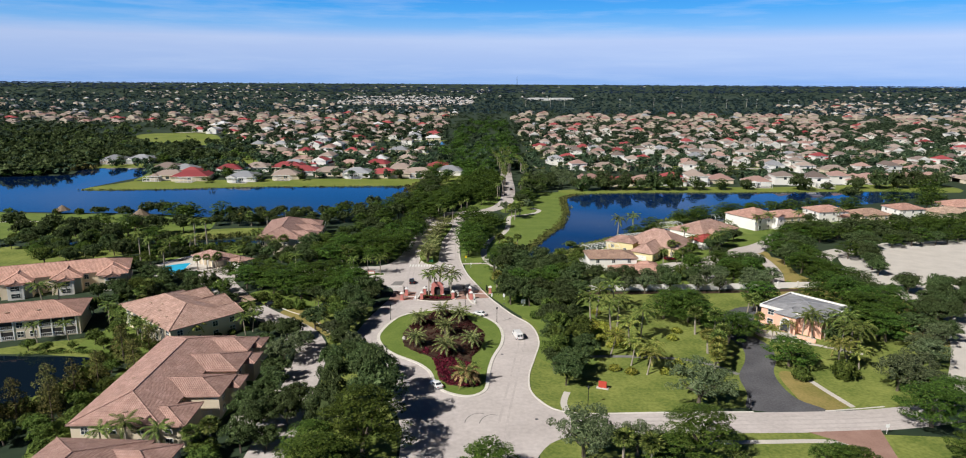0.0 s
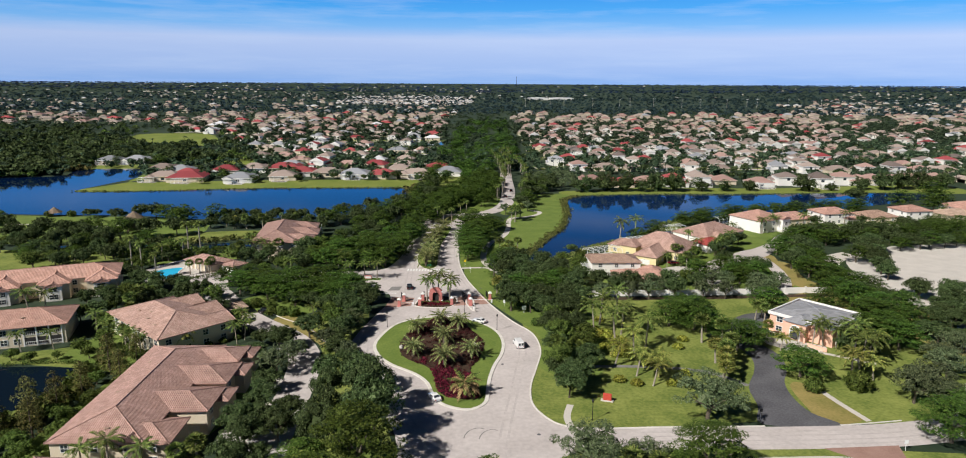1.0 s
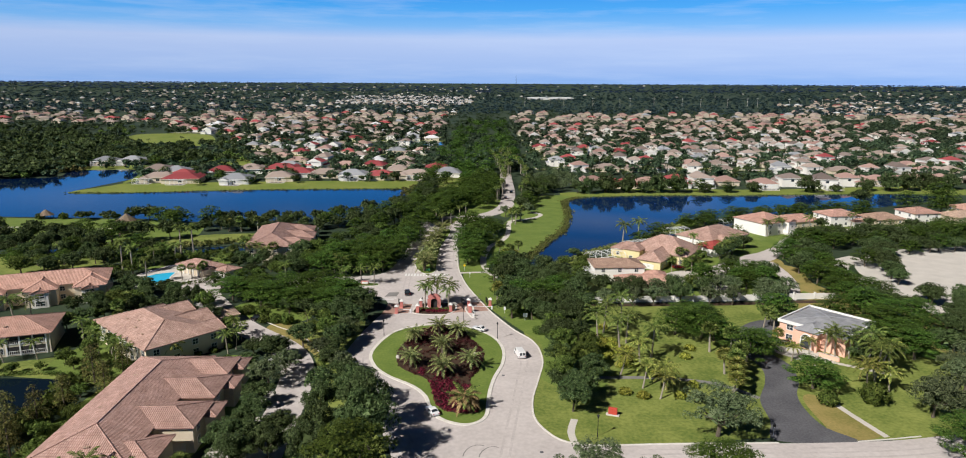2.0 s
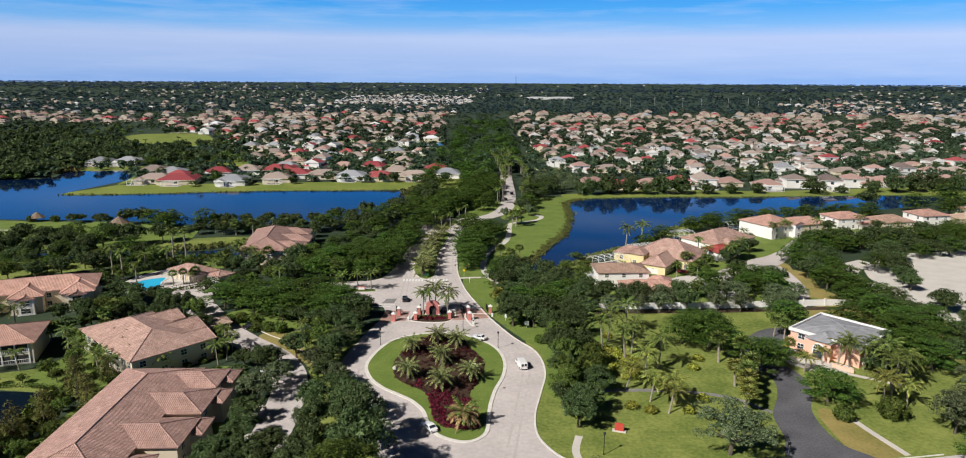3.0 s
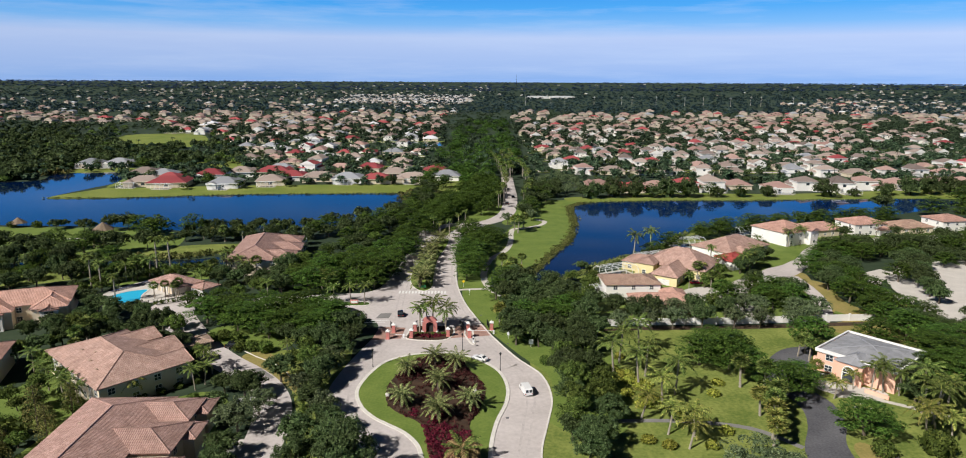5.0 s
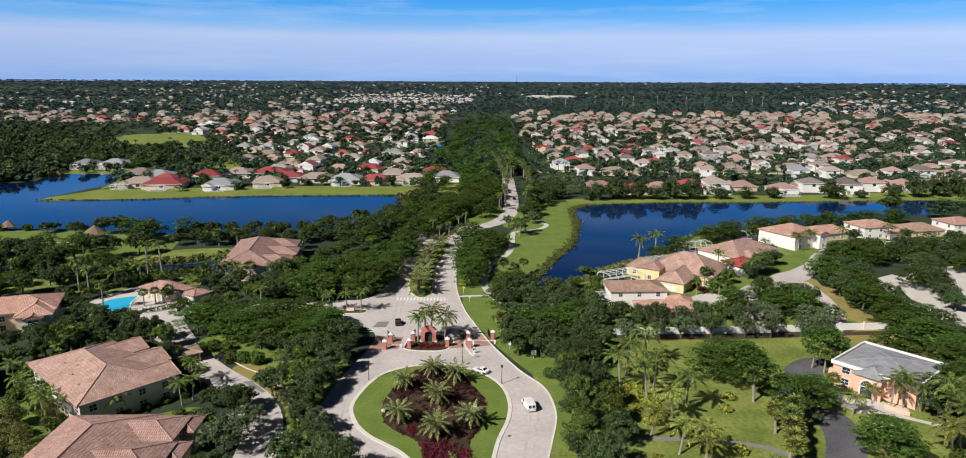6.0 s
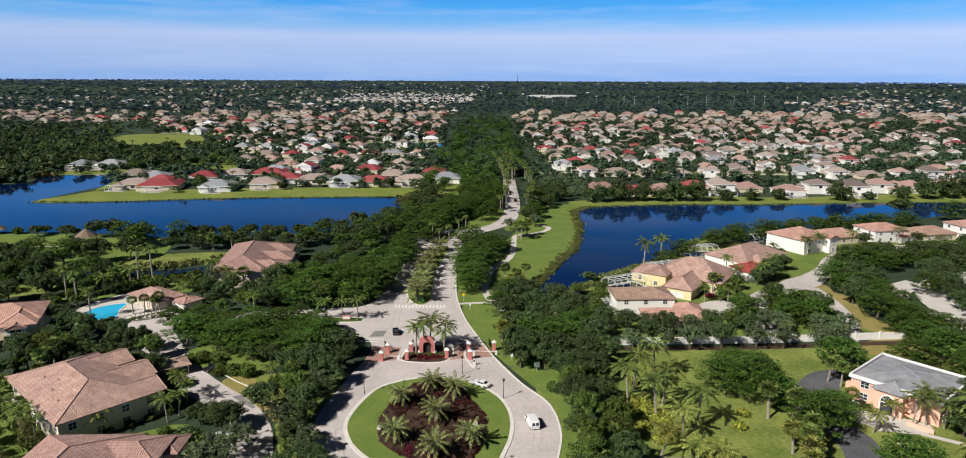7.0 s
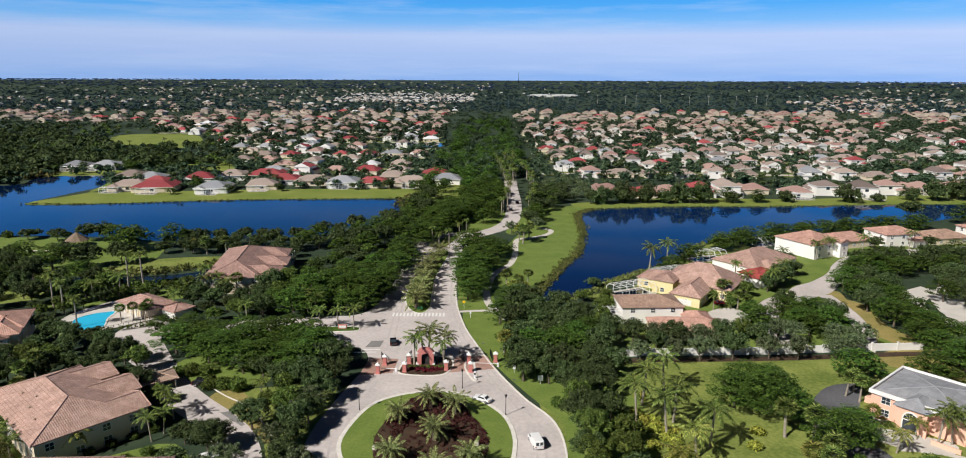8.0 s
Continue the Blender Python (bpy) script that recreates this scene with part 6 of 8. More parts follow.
# groves along the boulevard and between the blocks
grove([(-88, 235), (-86, 249), (-56, 251), (-46, 236), (-48, 222), (-58, 225), (-74, 230)], "FFF", 5.2, (4.8, 6.2), (0.9, 1.1), 3)
for kind, x, y, r_, h_ in (("P", -45, 188, 4.2, 1.05), ("L", -51, 204, 3.0, 1.15), ("L", -46, 202, 4.0, 1.2), ("O", -45, 215, 4.8, 1.25), ("O", -40.5, 199, 4.6, 1.0), ("O", -41, 181, 4.4, 0.95), ("O", -40, 209, 4.8, 1.1), ("O", -42, 194, 4.4, 1.2), ("O", -38.6, 218, 4.4, 1.1), ("L", -50, 212, 3.2, 1.2), ("P", -41, 205, 3.8, 1.2), ("O", -42, 190, 4.2, 0.95), ("O", -39, 228, 4.6, 1.1), ("O", -43, 226, 4.6, 1.2), ("F", -46, 234, 5.0, 1.0), ("q", -54, 209, 0.7, 1.0), ("S", -77, 223.6, 2.2, 1.2), ("S", -80, 222.4, 2.2, 1.1), ("S", -73.5, 224, 2.0, 1.1)):
    plant(kind, x, y, r_, h_)
for kind, x, y, r_, h_ in (("B", -24.8, 124, 8.6, 1.15), ("B", -31, 111, 8.0, 1.0), ("O", -23.6, 138, 7.0, 1.4), ("O", -26, 149, 6.6, 1.4), ("O", -30, 160, 6.0, 1.1), ("O", -35, 170, 5.0, 0.95), ("B", -34, 120, 5.6, 1.2), ("O", -34, 132, 5.6, 1.3), ("O", -35, 143, 5.0, 1.3), ("O", -37, 154, 4.8, 1.25), ("O", -39, 164, 4.4, 1.2), ("L", -33, 106, 5.0, 1.0), ("O", -43.5, 137, 4.8, 1.0), ("O", -45, 127, 3.8, 0.9), ("P", -37, 178, 4.2, 1.1)):
    plant(kind, x, y, r_, h_)
grove([(-176, 262), (-140, 284), (-134, 300), (-160, 302), (-196, 284)], "OOLF", 8.0, (3.8, 5.4), (0.9, 1.1), 30)
grove([(-72, 268), (-54, 302), (-42, 334), (-31, 390), (-22, 440), (-8, 430), (-22, 385), (-31, 345), (-34, 310), (-36, 284), (-42, 272), (-56, 268)], "FFF", 5.8, (4.6, 6.2), (0.9, 1.15), 6, False)
grove([(-80, 264), (-76, 300), (-62, 330), (-50, 352), (-54, 302), (-70, 268)], "FOL", 6.6, (3.8, 5.2), (0.85, 1.1), 7)
KEEP_CLEAR.append([(-36, 446), (-16, 446), (-16, 480), (-36, 480)])
sheet("lawn", smooth_line([(-38, 444), (-14, 444), (-16, 482), (-38, 482)], 3, True), 0.036, M["fresh_lawn"], "sunlit clearing among the trees", "lawn", keep=False)
grove([(-9, 284), (-10.5, 318), (-8, 336), (2, 350), (7, 346), (2, 330), (-2, 300), (-3, 285)], "FF", 5.4, (4.4, 5.6), (0.9, 1.1), 8, False)
for kind, x, y, r_ in (("F", -9.5, 342, 5.2), ("F", -6, 351, 5.0), ("F", 0, 346, 5.0), ("P", 11, 386, 4.6), ("P", 20, 410, 5.0), ("P", 16, 372, 4.6), ("P", 24, 396, 4.4), ("F", -22, 402, 5.6), ("F", -16, 412, 5.6), ("F", -12, 424, 5.4), ("F", -8, 438, 5.6), ("F", -27, 412, 5.6), ("F", -11.5, 353, 5.4), ("F", -7, 362, 5.2), ("F", -3, 410, 5.0), ("F", 1, 424, 5.2), ("F", 4, 441, 4.8), ("F", -5, 462, 6.0), ("F", -3, 476, 6.0), ("F", -8, 490, 6.0)):
    plant(kind, x, y, r_, 1.05)
grove([(4, 222), (14, 216), (32, 224), (34, 244), (24, 272), (8, 284), (3, 262), (7, 244)], "OOF", 6.0, (4.2, 5.6), (0.95, 1.2), 9, False)
grove([(17, 158), (26, 157), (29, 190), (28, 214), (19, 214), (18.5, 190)], "OOL", 6.4, (4.0, 5.0), (1.0, 1.2), 10, False)
row([(33, 233), (44, 234), (79, 235.4), (104, 238)], "POPOP", 7.4, (3.9, 4.8), (1.1, 1.3), 11, 1.2)
row([(36, 242), (60, 244), (100, 247), (112, 248)], "PO", 9.0, (3.6, 4.6), (1.0, 1.2), 12, 1.6)
for x, y, r_ in ((128, 298, 5.4), (133, 305, 5.6), (139, 312, 5.4), (146, 319, 6.0), (95, 258, 5.4)):
    plant("F", x, y, r_, 0.85)
grove([(78, 262), (92, 280), (108, 272), (106, 258), (88, 248)], "FFO", 6.2, (4.4, 5.8), (0.85, 1.05), 12)
grove([(124, 256), (124, 275), (128, 290), (139, 306), (146, 300), (142, 285), (138, 268), (133, 252)], "FFO", 6.0, (4.4, 5.6), (0.85, 1.05), 13)
grove([(138, 316), (146, 326), (164, 337), (174, 326), (158, 316)], "FFO", 6.2, (4.4, 5.6), (0.85, 1.05), 37)
grove([(150, 278), (162, 300), (190, 320), (234, 330), (224, 314), (180, 306), (160, 288)], "OOF", 6.5, (4.2, 5.2), (0.85, 1.05), 14, False)
grove([(148, 326), (180, 342), (262, 366), (264, 350), (200, 326), (172, 318)], "FFO", 6.5, (4.4, 5.6), (0.85, 1.05), 15)
grove([(-34, 392), (-26, 450), (-4, 520), (8, 520), (7, 480), (1, 440), (-13, 410)], "FFF", 6.2, (4.8, 6.2), (0.9, 1.15), 16)
grove([(20, 400), (24, 450), (30, 500), (50, 500), (46, 470), (34, 444), (24, 410)], "OFO", 6.4, (4.6, 5.8), (0.9, 1.15), 17)
grove([(-66, 388), (-44, 420), (-42, 500), (-28, 480), (-32, 420), (-42, 380), (-56, 346), (-84, 350), (-84, 372)], "FFO", 6.6, (4.6, 6.2), (0.9, 1.1), 18)
grove([(56, 470), (100, 479), (172, 484), (172, 476), (110, 471), (64, 466)], "FOF", 12, (4.6, 5.8), (0.9, 1.1), 19)
grove([(-134, 222), (-124, 240), (-96, 238), (-92, 226), (-104, 220), (-118, 218)], "OOOL", 6.0, (3.8, 5.0), (0.85, 1.1), 20)
grove([(-150, 262), (-138, 276), (-128, 292), (-134, 262), (-122, 248), (-136, 250)], "OFq", 6.5, (1.0, 1.2), (0.8, 1.05), 21)
grove([(-100, 340), (-146, 344), (-140, 368), (-104, 374), (-84, 366), (-80, 338)], "OOO", 6.5, (3.4, 4.8), (0.85, 1.05), 22)
grove([(-128, 212), (-112, 222), (-100, 218), (-114, 206), (-122, 202)], "LOs", 5.5, (1.0, 1.2), (0.9, 1.1), 23)
grove([(-300, 376), (-200, 374), (-196, 366), (-300, 366)], "OOL", 17, (2.2, 4.0), (0.7, 0.9), 24)
grove([(-290, 292), (-190, 290), (-190, 308), (-230, 312), (-290, 304)], "OLO", 8, (3.6, 5.2), (0.8, 1.0), 25)
grove([(-150, 286), (-120, 290), (-112, 300), (-104, 296), (-112, 284), (-140, 276)], "LO", 6, (2.4, 3.6), (0.8, 1.0), 26)
grove([(100, 354), (118, 372), (150, 388), (220, 404), (222, 396), (160, 380), (122, 362)], "FFF", 8, (4.6, 6.0), (0.8, 1.0), 27, False)
grove([(300, 300), (300, 330), (420, 350), (420, 300)], "OOF", 9, (4.4, 5.6), (0.8, 1.0), 28, False)
# single trees
for kind, x, y, r, h in (
    ("F", 64, 205, 7.0, 0.95), ("F", 66, 211, 6.4, 0.9), ("F", 57, 208, 6.2, 0.9), ("F", 67, 203, 5.6, 0.9), ("F", 62, 214, 6.2, 0.9), ("B", 0.6, 117.5, 5.6, 0.9), ("O", -58, 187, 5.0, 0.95), ("O", -62, 180, 3.6, 0.9), ("F", 118, 190, 6.4, 0.9), ("F", 121, 212, 6.4, 0.85), ("F", 112, 222, 6.2, 0.85), ("F", 94, 223, 6.4, 0.85), ("F", 71, 188, 6.6, 0.95), ("F", 76.5, 193, 5.4, 0.9), ("F", 119, 200, 6.5, 0.85),
    ("F", 81.5, 171.5, 6.6, 0.8), ("P", 50, 148, 9.0, 0.9), ("B", 43, 125, 7.6, 1.0), ("B", 36, 121, 5.0, 1.0), ("P", 20, 125.5, 8.2, 0.95), ("P", 31, 126, 6.0, 0.9), ("s", 27, 121, 1.0, 1.0), ("s", 32, 119, 1.0, 1.0),
    ("F", 99, 139, 7.6, 0.85), ("F", 108, 146, 6.5, 0.85), ("F", 112, 134, 6.5, 0.85), ("B", 72, 119, 5.0, 0.75), ("B", 98, 124, 5.0, 0.8), ("B", 68, 120, 5.0, 0.8), ("O", 143, 205, 5.0, 0.9), ("O", 133, 196, 4.6, 0.9), ("O", 150, 212, 5.4, 0.9), ("O", 165, 222, 5.6, 0.9),
    ("P", 109, 163, 6.6, 0.9), ("P", 122, 177, 6.2, 0.9), ("O", 140, 210, 5.0, 0.85), ("O", 154, 240, 5.6, 0.8), ("O", 158, 227, 5.4, 0.85), ("O", 177, 236, 5.4, 0.85), ("O", 150, 221, 5.0, 0.85), ("O", 186, 228, 5.6, 0.85), ("O", 145, 214, 4.8, 0.85), ("O", 196, 232, 5.6, 0.85), ("O", -127, 247, 4.6, 0.9), ("O", -120, 243, 4.8, 0.9), ("O", -134, 253, 4.4, 0.9), ("O", -112, 242, 4.4, 0.9), ("O", -99, 223, 4.0, 0.9), ("O", -92, 217, 3.6, 0.9), ("L", -78, 208, 3.2, 0.9), ("q", -74, 203, 0.75, 1.0), ("q", -71, 200, 0.7, 1.0), ("S", -76, 199, 1.3, 1.0), ("P", -54, 171, 6.0, 0.95), ("P", -52, 179, 4.8, 0.95), ("O", -64, 190, 3.6, 0.9), ("O", 162, 234, 5.2, 0.8), ("O", 172, 228, 5.4, 0.8), ("O", 168, 240, 4.8, 0.8),
    ("O", -52, 196, 5.0, 0.95), ("O", -57, 188, 4.6, 0.9), ("O", -53, 139.5, 5.4, 0.9), ("L", -57, 124, 3.8, 0.7), ("O", -52, 147, 4.0, 0.9), ("L", -55, 119, 4.0, 0.8), ("O", -53, 160, 4.4, 0.9), ("F", -95, 248, 5.2, 0.9), ("O", -86, 214, 4.6, 0.9),
    ("O", -78, 292, 6.0, 0.95), ("L", -72, 280, 4.0, 0.9), ("O", -235, 330, 7.0, 0.95), ("F", -172, 318, 7.0, 1.0), ("O", -190, 300, 6.5, 1.0), ("O", -168, 296, 6.0, 1.0), ("F", -150, 300, 6.0, 1.0), ("O", -210, 321, 7.0, 0.95), ("O", -218, 312, 6.4, 0.95), ("O", -205, 296, 5.0, 0.9), ("O", -184, 309, 7.0, 0.95), ("O", -175, 330, 6.2, 0.95),
    ("O", -160, 322, 7.0, 0.95), ("O", -150, 328, 6.5, 0.95), ("F", -157, 353, 7.4, 0.95), ("O", -179, 368, 6.4, 0.9), ("O", -165, 366, 5.4, 0.9), ("F", -142, 358, 7.0, 0.95), ("O", -200, 366, 5.0, 0.8), ("O", -215, 368, 4.5, 0.8),
    ("F", 104, 358, 6.4, 0.8), ("F", 116, 368, 6.2, 0.8), ("F", 134, 376, 6.8, 0.8), ("F", 150, 382, 6.0, 0.8), ("F", 176, 388, 7.0, 0.8), ("F", 196, 392, 7.0, 0.8), ("F", 214, 398, 7.0, 0.8), ("F", 84, 338, 6.0, 0.8),
    ("O", 144, 352, 5.0, 0.9), ("O", 108, 304, 5.6, 1.0), ("L", 88, 284, 2.6, 0.8), ("O", 232, 430, 8.0, 0.8), ("F", 250, 412, 8.0, 0.9), ("F", 262, 400, 8.0, 0.9), ("F", 276, 420, 9.0, 0.9), ("F", 290, 444, 9.0, 0.9),
    ("D", 118, 474, 10, 1.25), ("D", 132, 475, 9.5, 1.25), ("D", 150, 474, 6.0, 1.1), ("D", 82, 472, 9.5, 1.3), ("D", 96, 473, 9.0, 1.25), ("D", 68, 468, 9.0, 1.2), ("D", 108, 472, 6.5, 1.1), ("D", 184, 478, 6.5, 1.1), ("D", 222, 477, 9.5, 1.2), ("D", 282, 486, 10, 1.2), ("D", 298, 490, 10, 1.2), ("D", 314, 494, 10, 1.2), ("D", 266, 486, 7.5, 1.1), ("D", 330, 496, 9, 1.2), ("D", 166, 476, 5, 1.0), ("D", 242, 480, 5, 1.0), ("F", -170, 500, 4.4, 0.9), ("O", -140, 508, 4.2, 0.9), ("O", -116, 520, 4.0, 0.9), ("F", -206, 494, 4.0, 0.7), ("O", -68, 518, 5.0, 1.0), ("F", -150, 532, 5.0, 1.0), ("F", -196, 514, 5.5, 1.0), ("O", -92, 516, 3.4, 0.9), ("F", -40, 520, 6.0, 1.0), ("F", -30, 506, 6.0, 1.0), ("F", -46, 508, 5.5, 1.0), ("F", -250, 540, 5.0, 1.0), ("F", -286, 600, 6.0, 1.0), ("F", -325, 602, 5.0, 1.0), ("O", 38, 300, 4.0, 0.6), ("F", 72, 322, 5.5, 0.8),
    ("O", 118, 317, 4.4, 0.9), ("O", 122, 332, 4.0, 0.9), ("L", 150, 354, 4.0, 0.9), ("O", 174, 360, 4.2, 0.9), ("L", 82, 284, 3.0, 0.9), ("O", 200, 362, 4.2, 0.9), ("L", 28, 252, 4.0, 0.9), ("L", 37, 272, 4.4, 0.9), ("L", 32, 284, 3.6, 0.8), ("S", 8, 262, 2.0, 1.3), ("L", 7, 268, 2.6, 0.8), ("O", -124, 212, 4.2, 0.9), ("O", 102, 187, 4.6, 0.9)):
    plant(kind, x, y, r, h)

for x, y, r_ in ((157, 268, 5.2), (160, 276, 5.4), (163, 284, 5.4), (167, 291, 5.2), (171, 298, 5.4), (168, 306, 5.2), (176, 305, 5.0), (155, 260, 4.6), (152, 236, 5.0), (158, 230, 5.4), (164, 238, 5.0), (170, 232, 5.4), (154, 222, 5.2), (160, 218, 5.4), (134, 231, 5.0), (139, 226, 4.8), (131, 238, 4.6), (148, 206, 5.0), (130, 197, 4.4), (136, 190, 4.6)):
    plant("O", x, y, r_, 0.95)
for x, y, r_ in ((121, 207, 6.6), (117, 193, 6.2), (124, 227, 6.2), (134, 216, 6.4), (128, 204, 5.8), (126, 216, 6.2), (112, 200, 5.0)):
    plant("F", x, y, r_, 0.95)
for x, y, r_, h_ in ((105, 194, 4.8, 1.2), (102, 157, 6.6, 0.95), (108, 153, 5.8, 0.9), (119, 171, 5.8, 1.0), (131, 187, 5.2, 1.0)):
    plant("P", x, y, r_, h_)

for kind, x, y, r_ in (("L", 34, 258, 4.2), ("O", 35, 250, 4.6), ("O", 41, 246, 4.6), ("P", 47, 246.5, 4.4), ("O", 53, 245.5, 4.6), ("P", 60, 246, 4.2), ("O", 67, 246.5, 4.6), ("L", 74, 251, 3.8), ("O", 29, 262, 4.4), ("P", 84, 249, 4.6), ("L", 40, 283, 3.0), ("L", 80, 277, 2.8), ("L", 90, 290, 3.4), ("O", 104, 300, 4.4), ("O", 100, 296, 4.0)):
    plant(kind, x, y, r_, 1.1)

for kind, x, y, r_ in (("O", -197, 317, 6.5), ("F", -188, 326, 6.5), ("O", -172, 306, 6.0), ("O", -186, 366, 5.6), ("F", -168, 358, 6.5), ("F", -157, 346, 6.5), ("O", -177, 292, 5.5), ("L", -148, 282, 3.4), ("L", -140, 278, 3.2), ("L", -157, 286, 4.0), ("O", -205, 306, 6.0), ("O", -196, 330, 5.0)):
    plant(kind, x, y, r_, 1.0)

for x, y, r_ in ((-49.5, 134, 5.0), (-47, 141, 4.4), (-51, 151, 4.6), (-43.6, 146, 3.8), (-50, 126, 4.6)):
    plant("O", x, y, r_, 1.05)

for kind, x, y, r_ in (("O", -58, 222, 4.0), ("O", -64, 224.5, 3.6), ("O", -52, 218, 4.2), ("O", 16, 226, 4.0), ("O", 18.5, 218, 4.2), ("O", 20.5, 211, 4.2), ("O", 21.5, 203, 4.4), ("O", 20.5, 194, 4.2), ("O", 19, 184, 4.2), ("O", 18, 168, 4.2), ("L", 11.5, 236, 3.2), ("L", 9, 246, 3.0)):
    plant(kind, x, y, r_, 1.05)
for x, y in ((132, 257), (134, 250), (136, 246), (138, 241), (125, 240), (126, 232), (129, 227), (124, 247)):
    plant("F", x, y, 5.2, 0.9)

# palms
for kind, x, y, s in (
    ("d", -14, 207, 0.95), ("d", -20.5, 200, 0.9), ("d", -8, 204, 0.95), ("d", -12, 192, 1.0), ("d", -20, 183, 0.95), ("d", -11, 177, 1.05), ("d", -4, 182, 0.95),
    ("q", -20.2, 231, 1.0), ("q", -16.4, 234.4, 1.15), ("q", -12.2, 232.2, 1.05), ("q", -12.8, 229.6, 0.9), ("q", -18.6, 233.6, 1.0),
    ("q", -41.5, 257, 0.85), ("q", -46.5, 257, 0.8), ("q", -52, 257, 0.8), ("q", -56, 268, 0.9), ("q", -60, 272, 0.9),
    ("r", -130, 295, 1.1), ("r", -125, 295, 1.1), ("r", -144.5, 274.5, 0.95), ("r", -137.5, 268.5, 0.9), ("r", -126, 256.5, 0.8), ("s", -115, 261, 0.7), ("s", -108, 264.5, 0.75), ("q", -103, 272, 0.8), ("s", -108, 262, 0.7), ("s", -112, 263, 0.7),
    ("q", -107, 190, 0.75), ("q", -101, 185.5, 0.8), ("q", -98, 183, 0.8), ("q", -94.5, 181, 0.75), ("g", -84, 186, 0.85), ("q", -72, 191, 0.75), ("q", -70, 194, 0.7),
    ("q", -72, 124, 1.0), ("q", -65, 123, 0.9), ("q", -77, 123.5, 0.8), ("s", -56, 126, 0.9), ("s", -59, 124, 0.8),
    ("q", -122, 186, 0.7), ("q", -130, 184, 0.7), ("q", -117, 200, 0.8), ("s", -110, 207, 0.8), ("s", -114, 214, 0.9), ("q", -146, 212, 1.1), ("q", -141, 214, 1.0),
    ("q", 32, 201, 1.2), ("q", 37, 195, 1.2), ("g", 36, 178, 1.0), ("g", 40, 172, 1.0), ("g", 44, 170, 1.05), ("g", 43, 166, 0.95), ("q", 46, 190, 1.15), ("g", 41, 186, 1.1),
    ("q", 36, 208, 1.25), ("q", 42, 216, 1.2), ("q", 41, 200, 1.2), ("y", 61, 169, 0.9), ("y", 62.5, 173, 0.95), ("y", 62, 180, 0.9), ("y", 60, 166, 0.85),
    ("s", 63, 195, 1.0), ("s", 68, 192, 1.0), ("s", 66.5, 181, 0.95), ("s", 64, 177, 0.9), ("s", 88, 211, 0.78), ("y", 90, 206, 0.7), ("s", 86.5, 214, 0.75), ("s", 91, 210, 0.7), ("s", 89, 216, 0.72), ("y", 84, 199, 0.7),
    ("g", 84, 188.5, 0.75), ("q", 94, 191, 0.95), ("q", 97, 192.5, 1.0), ("q", 100, 190, 0.8), ("g", 91, 194.5, 0.65), ("g", 96, 172, 1.05), ("q", 100, 176, 1.1), ("q", 105, 180, 1.1), ("q", 101, 182, 1.0), ("g", 99, 170, 0.9), ("q", 103, 186, 1.2), ("g", 94, 171, 1.1), ("g", 107, 184, 1.1),
    ("q", 64, 322, 1.25), ("q", 73, 332, 1.2), ("r", 89, 299, 0.85), ("s", 80, 286, 0.9), ("y", 83, 290, 0.8), ("q", 106, 302, 0.9), ("q", 102, 298, 0.9), ("q", 138, 340, 1.0), ("q", 146, 346, 1.0), ("q", 112, 312, 0.9), ("q", 92, 296, 0.9), ("q", 74, 276, 0.7), ("q", 121, 334, 0.8), ("q", 164, 352, 1.0), ("q", 190, 360, 1.0), ("s", 82, 276, 0.8),
    ("r", -22, 350, 0.7), ("r", -18, 357, 0.7), ("r", -14, 371, 0.7), ("r", -11, 379, 0.7), ("r", -26, 362, 0.7), ("s", 6, 296, 0.9), ("s", 10, 290, 0.9), ("s", 14, 300, 0.8), ("y", 8, 286, 0.9), ("y", 12, 286, 0.8), ("s", 16, 366, 1.1), ("y", 14, 372, 1.0), ("s", 19, 374, 1.0),
    ("y", 4, 238, 0.9), ("s", 6, 243, 0.9), ("y", 9, 240, 0.8), ("s", -104, 286, 0.9), ("q", -100, 288, 0.9), ("q", -96, 290, 0.9), ("s", -88, 287, 1.0), ("q", -92, 286, 0.8), ("q", -104, 300, 0.9), ("q", -76, 262, 0.8),
    ("r", -92, 352, 0.5), ("r", -100, 356, 0.5), ("r", -108, 358, 0.45), ("r", -86, 350, 0.5), ("s", -114, 346, 0.9), ("s", -122, 344, 0.9), ("y", -128, 346, 0.8)):
    plant(kind, x, y, s)
for y in (276, 285, 293.5, 303, 312, 321, 331, 343):
    plant("d", -24.4 + max(0, y - 318) * 0.11, y, 1.45 if y < 280 else 1.28, 0.85)
# the big yellowing date palm at the island's tip
big = thing("date_palm", pose(-5, 159, 0.2), "large date palm with yellowing lower fronds", "palm")
bp_rng = np.random.default_rng(5)
part("trunk", palm_trunk(bp_rng, 3.0, 0.42, 0.05), M["bark"], big)
part("crown", quads("crown", raised(feather_crown(bp_rng, 20, 4.8, 1.6, 0.8, 17, 0.9, 0.15), 3.4), M["palm"]), None, big)
part("crown", quads("crown", raised(feather_crown(bp_rng, 30, 5.0, 1.05, 1.05, 17, 0.95, 0.14), 3.5), M["straw"]), None, big, "dry yellow lower fronds")
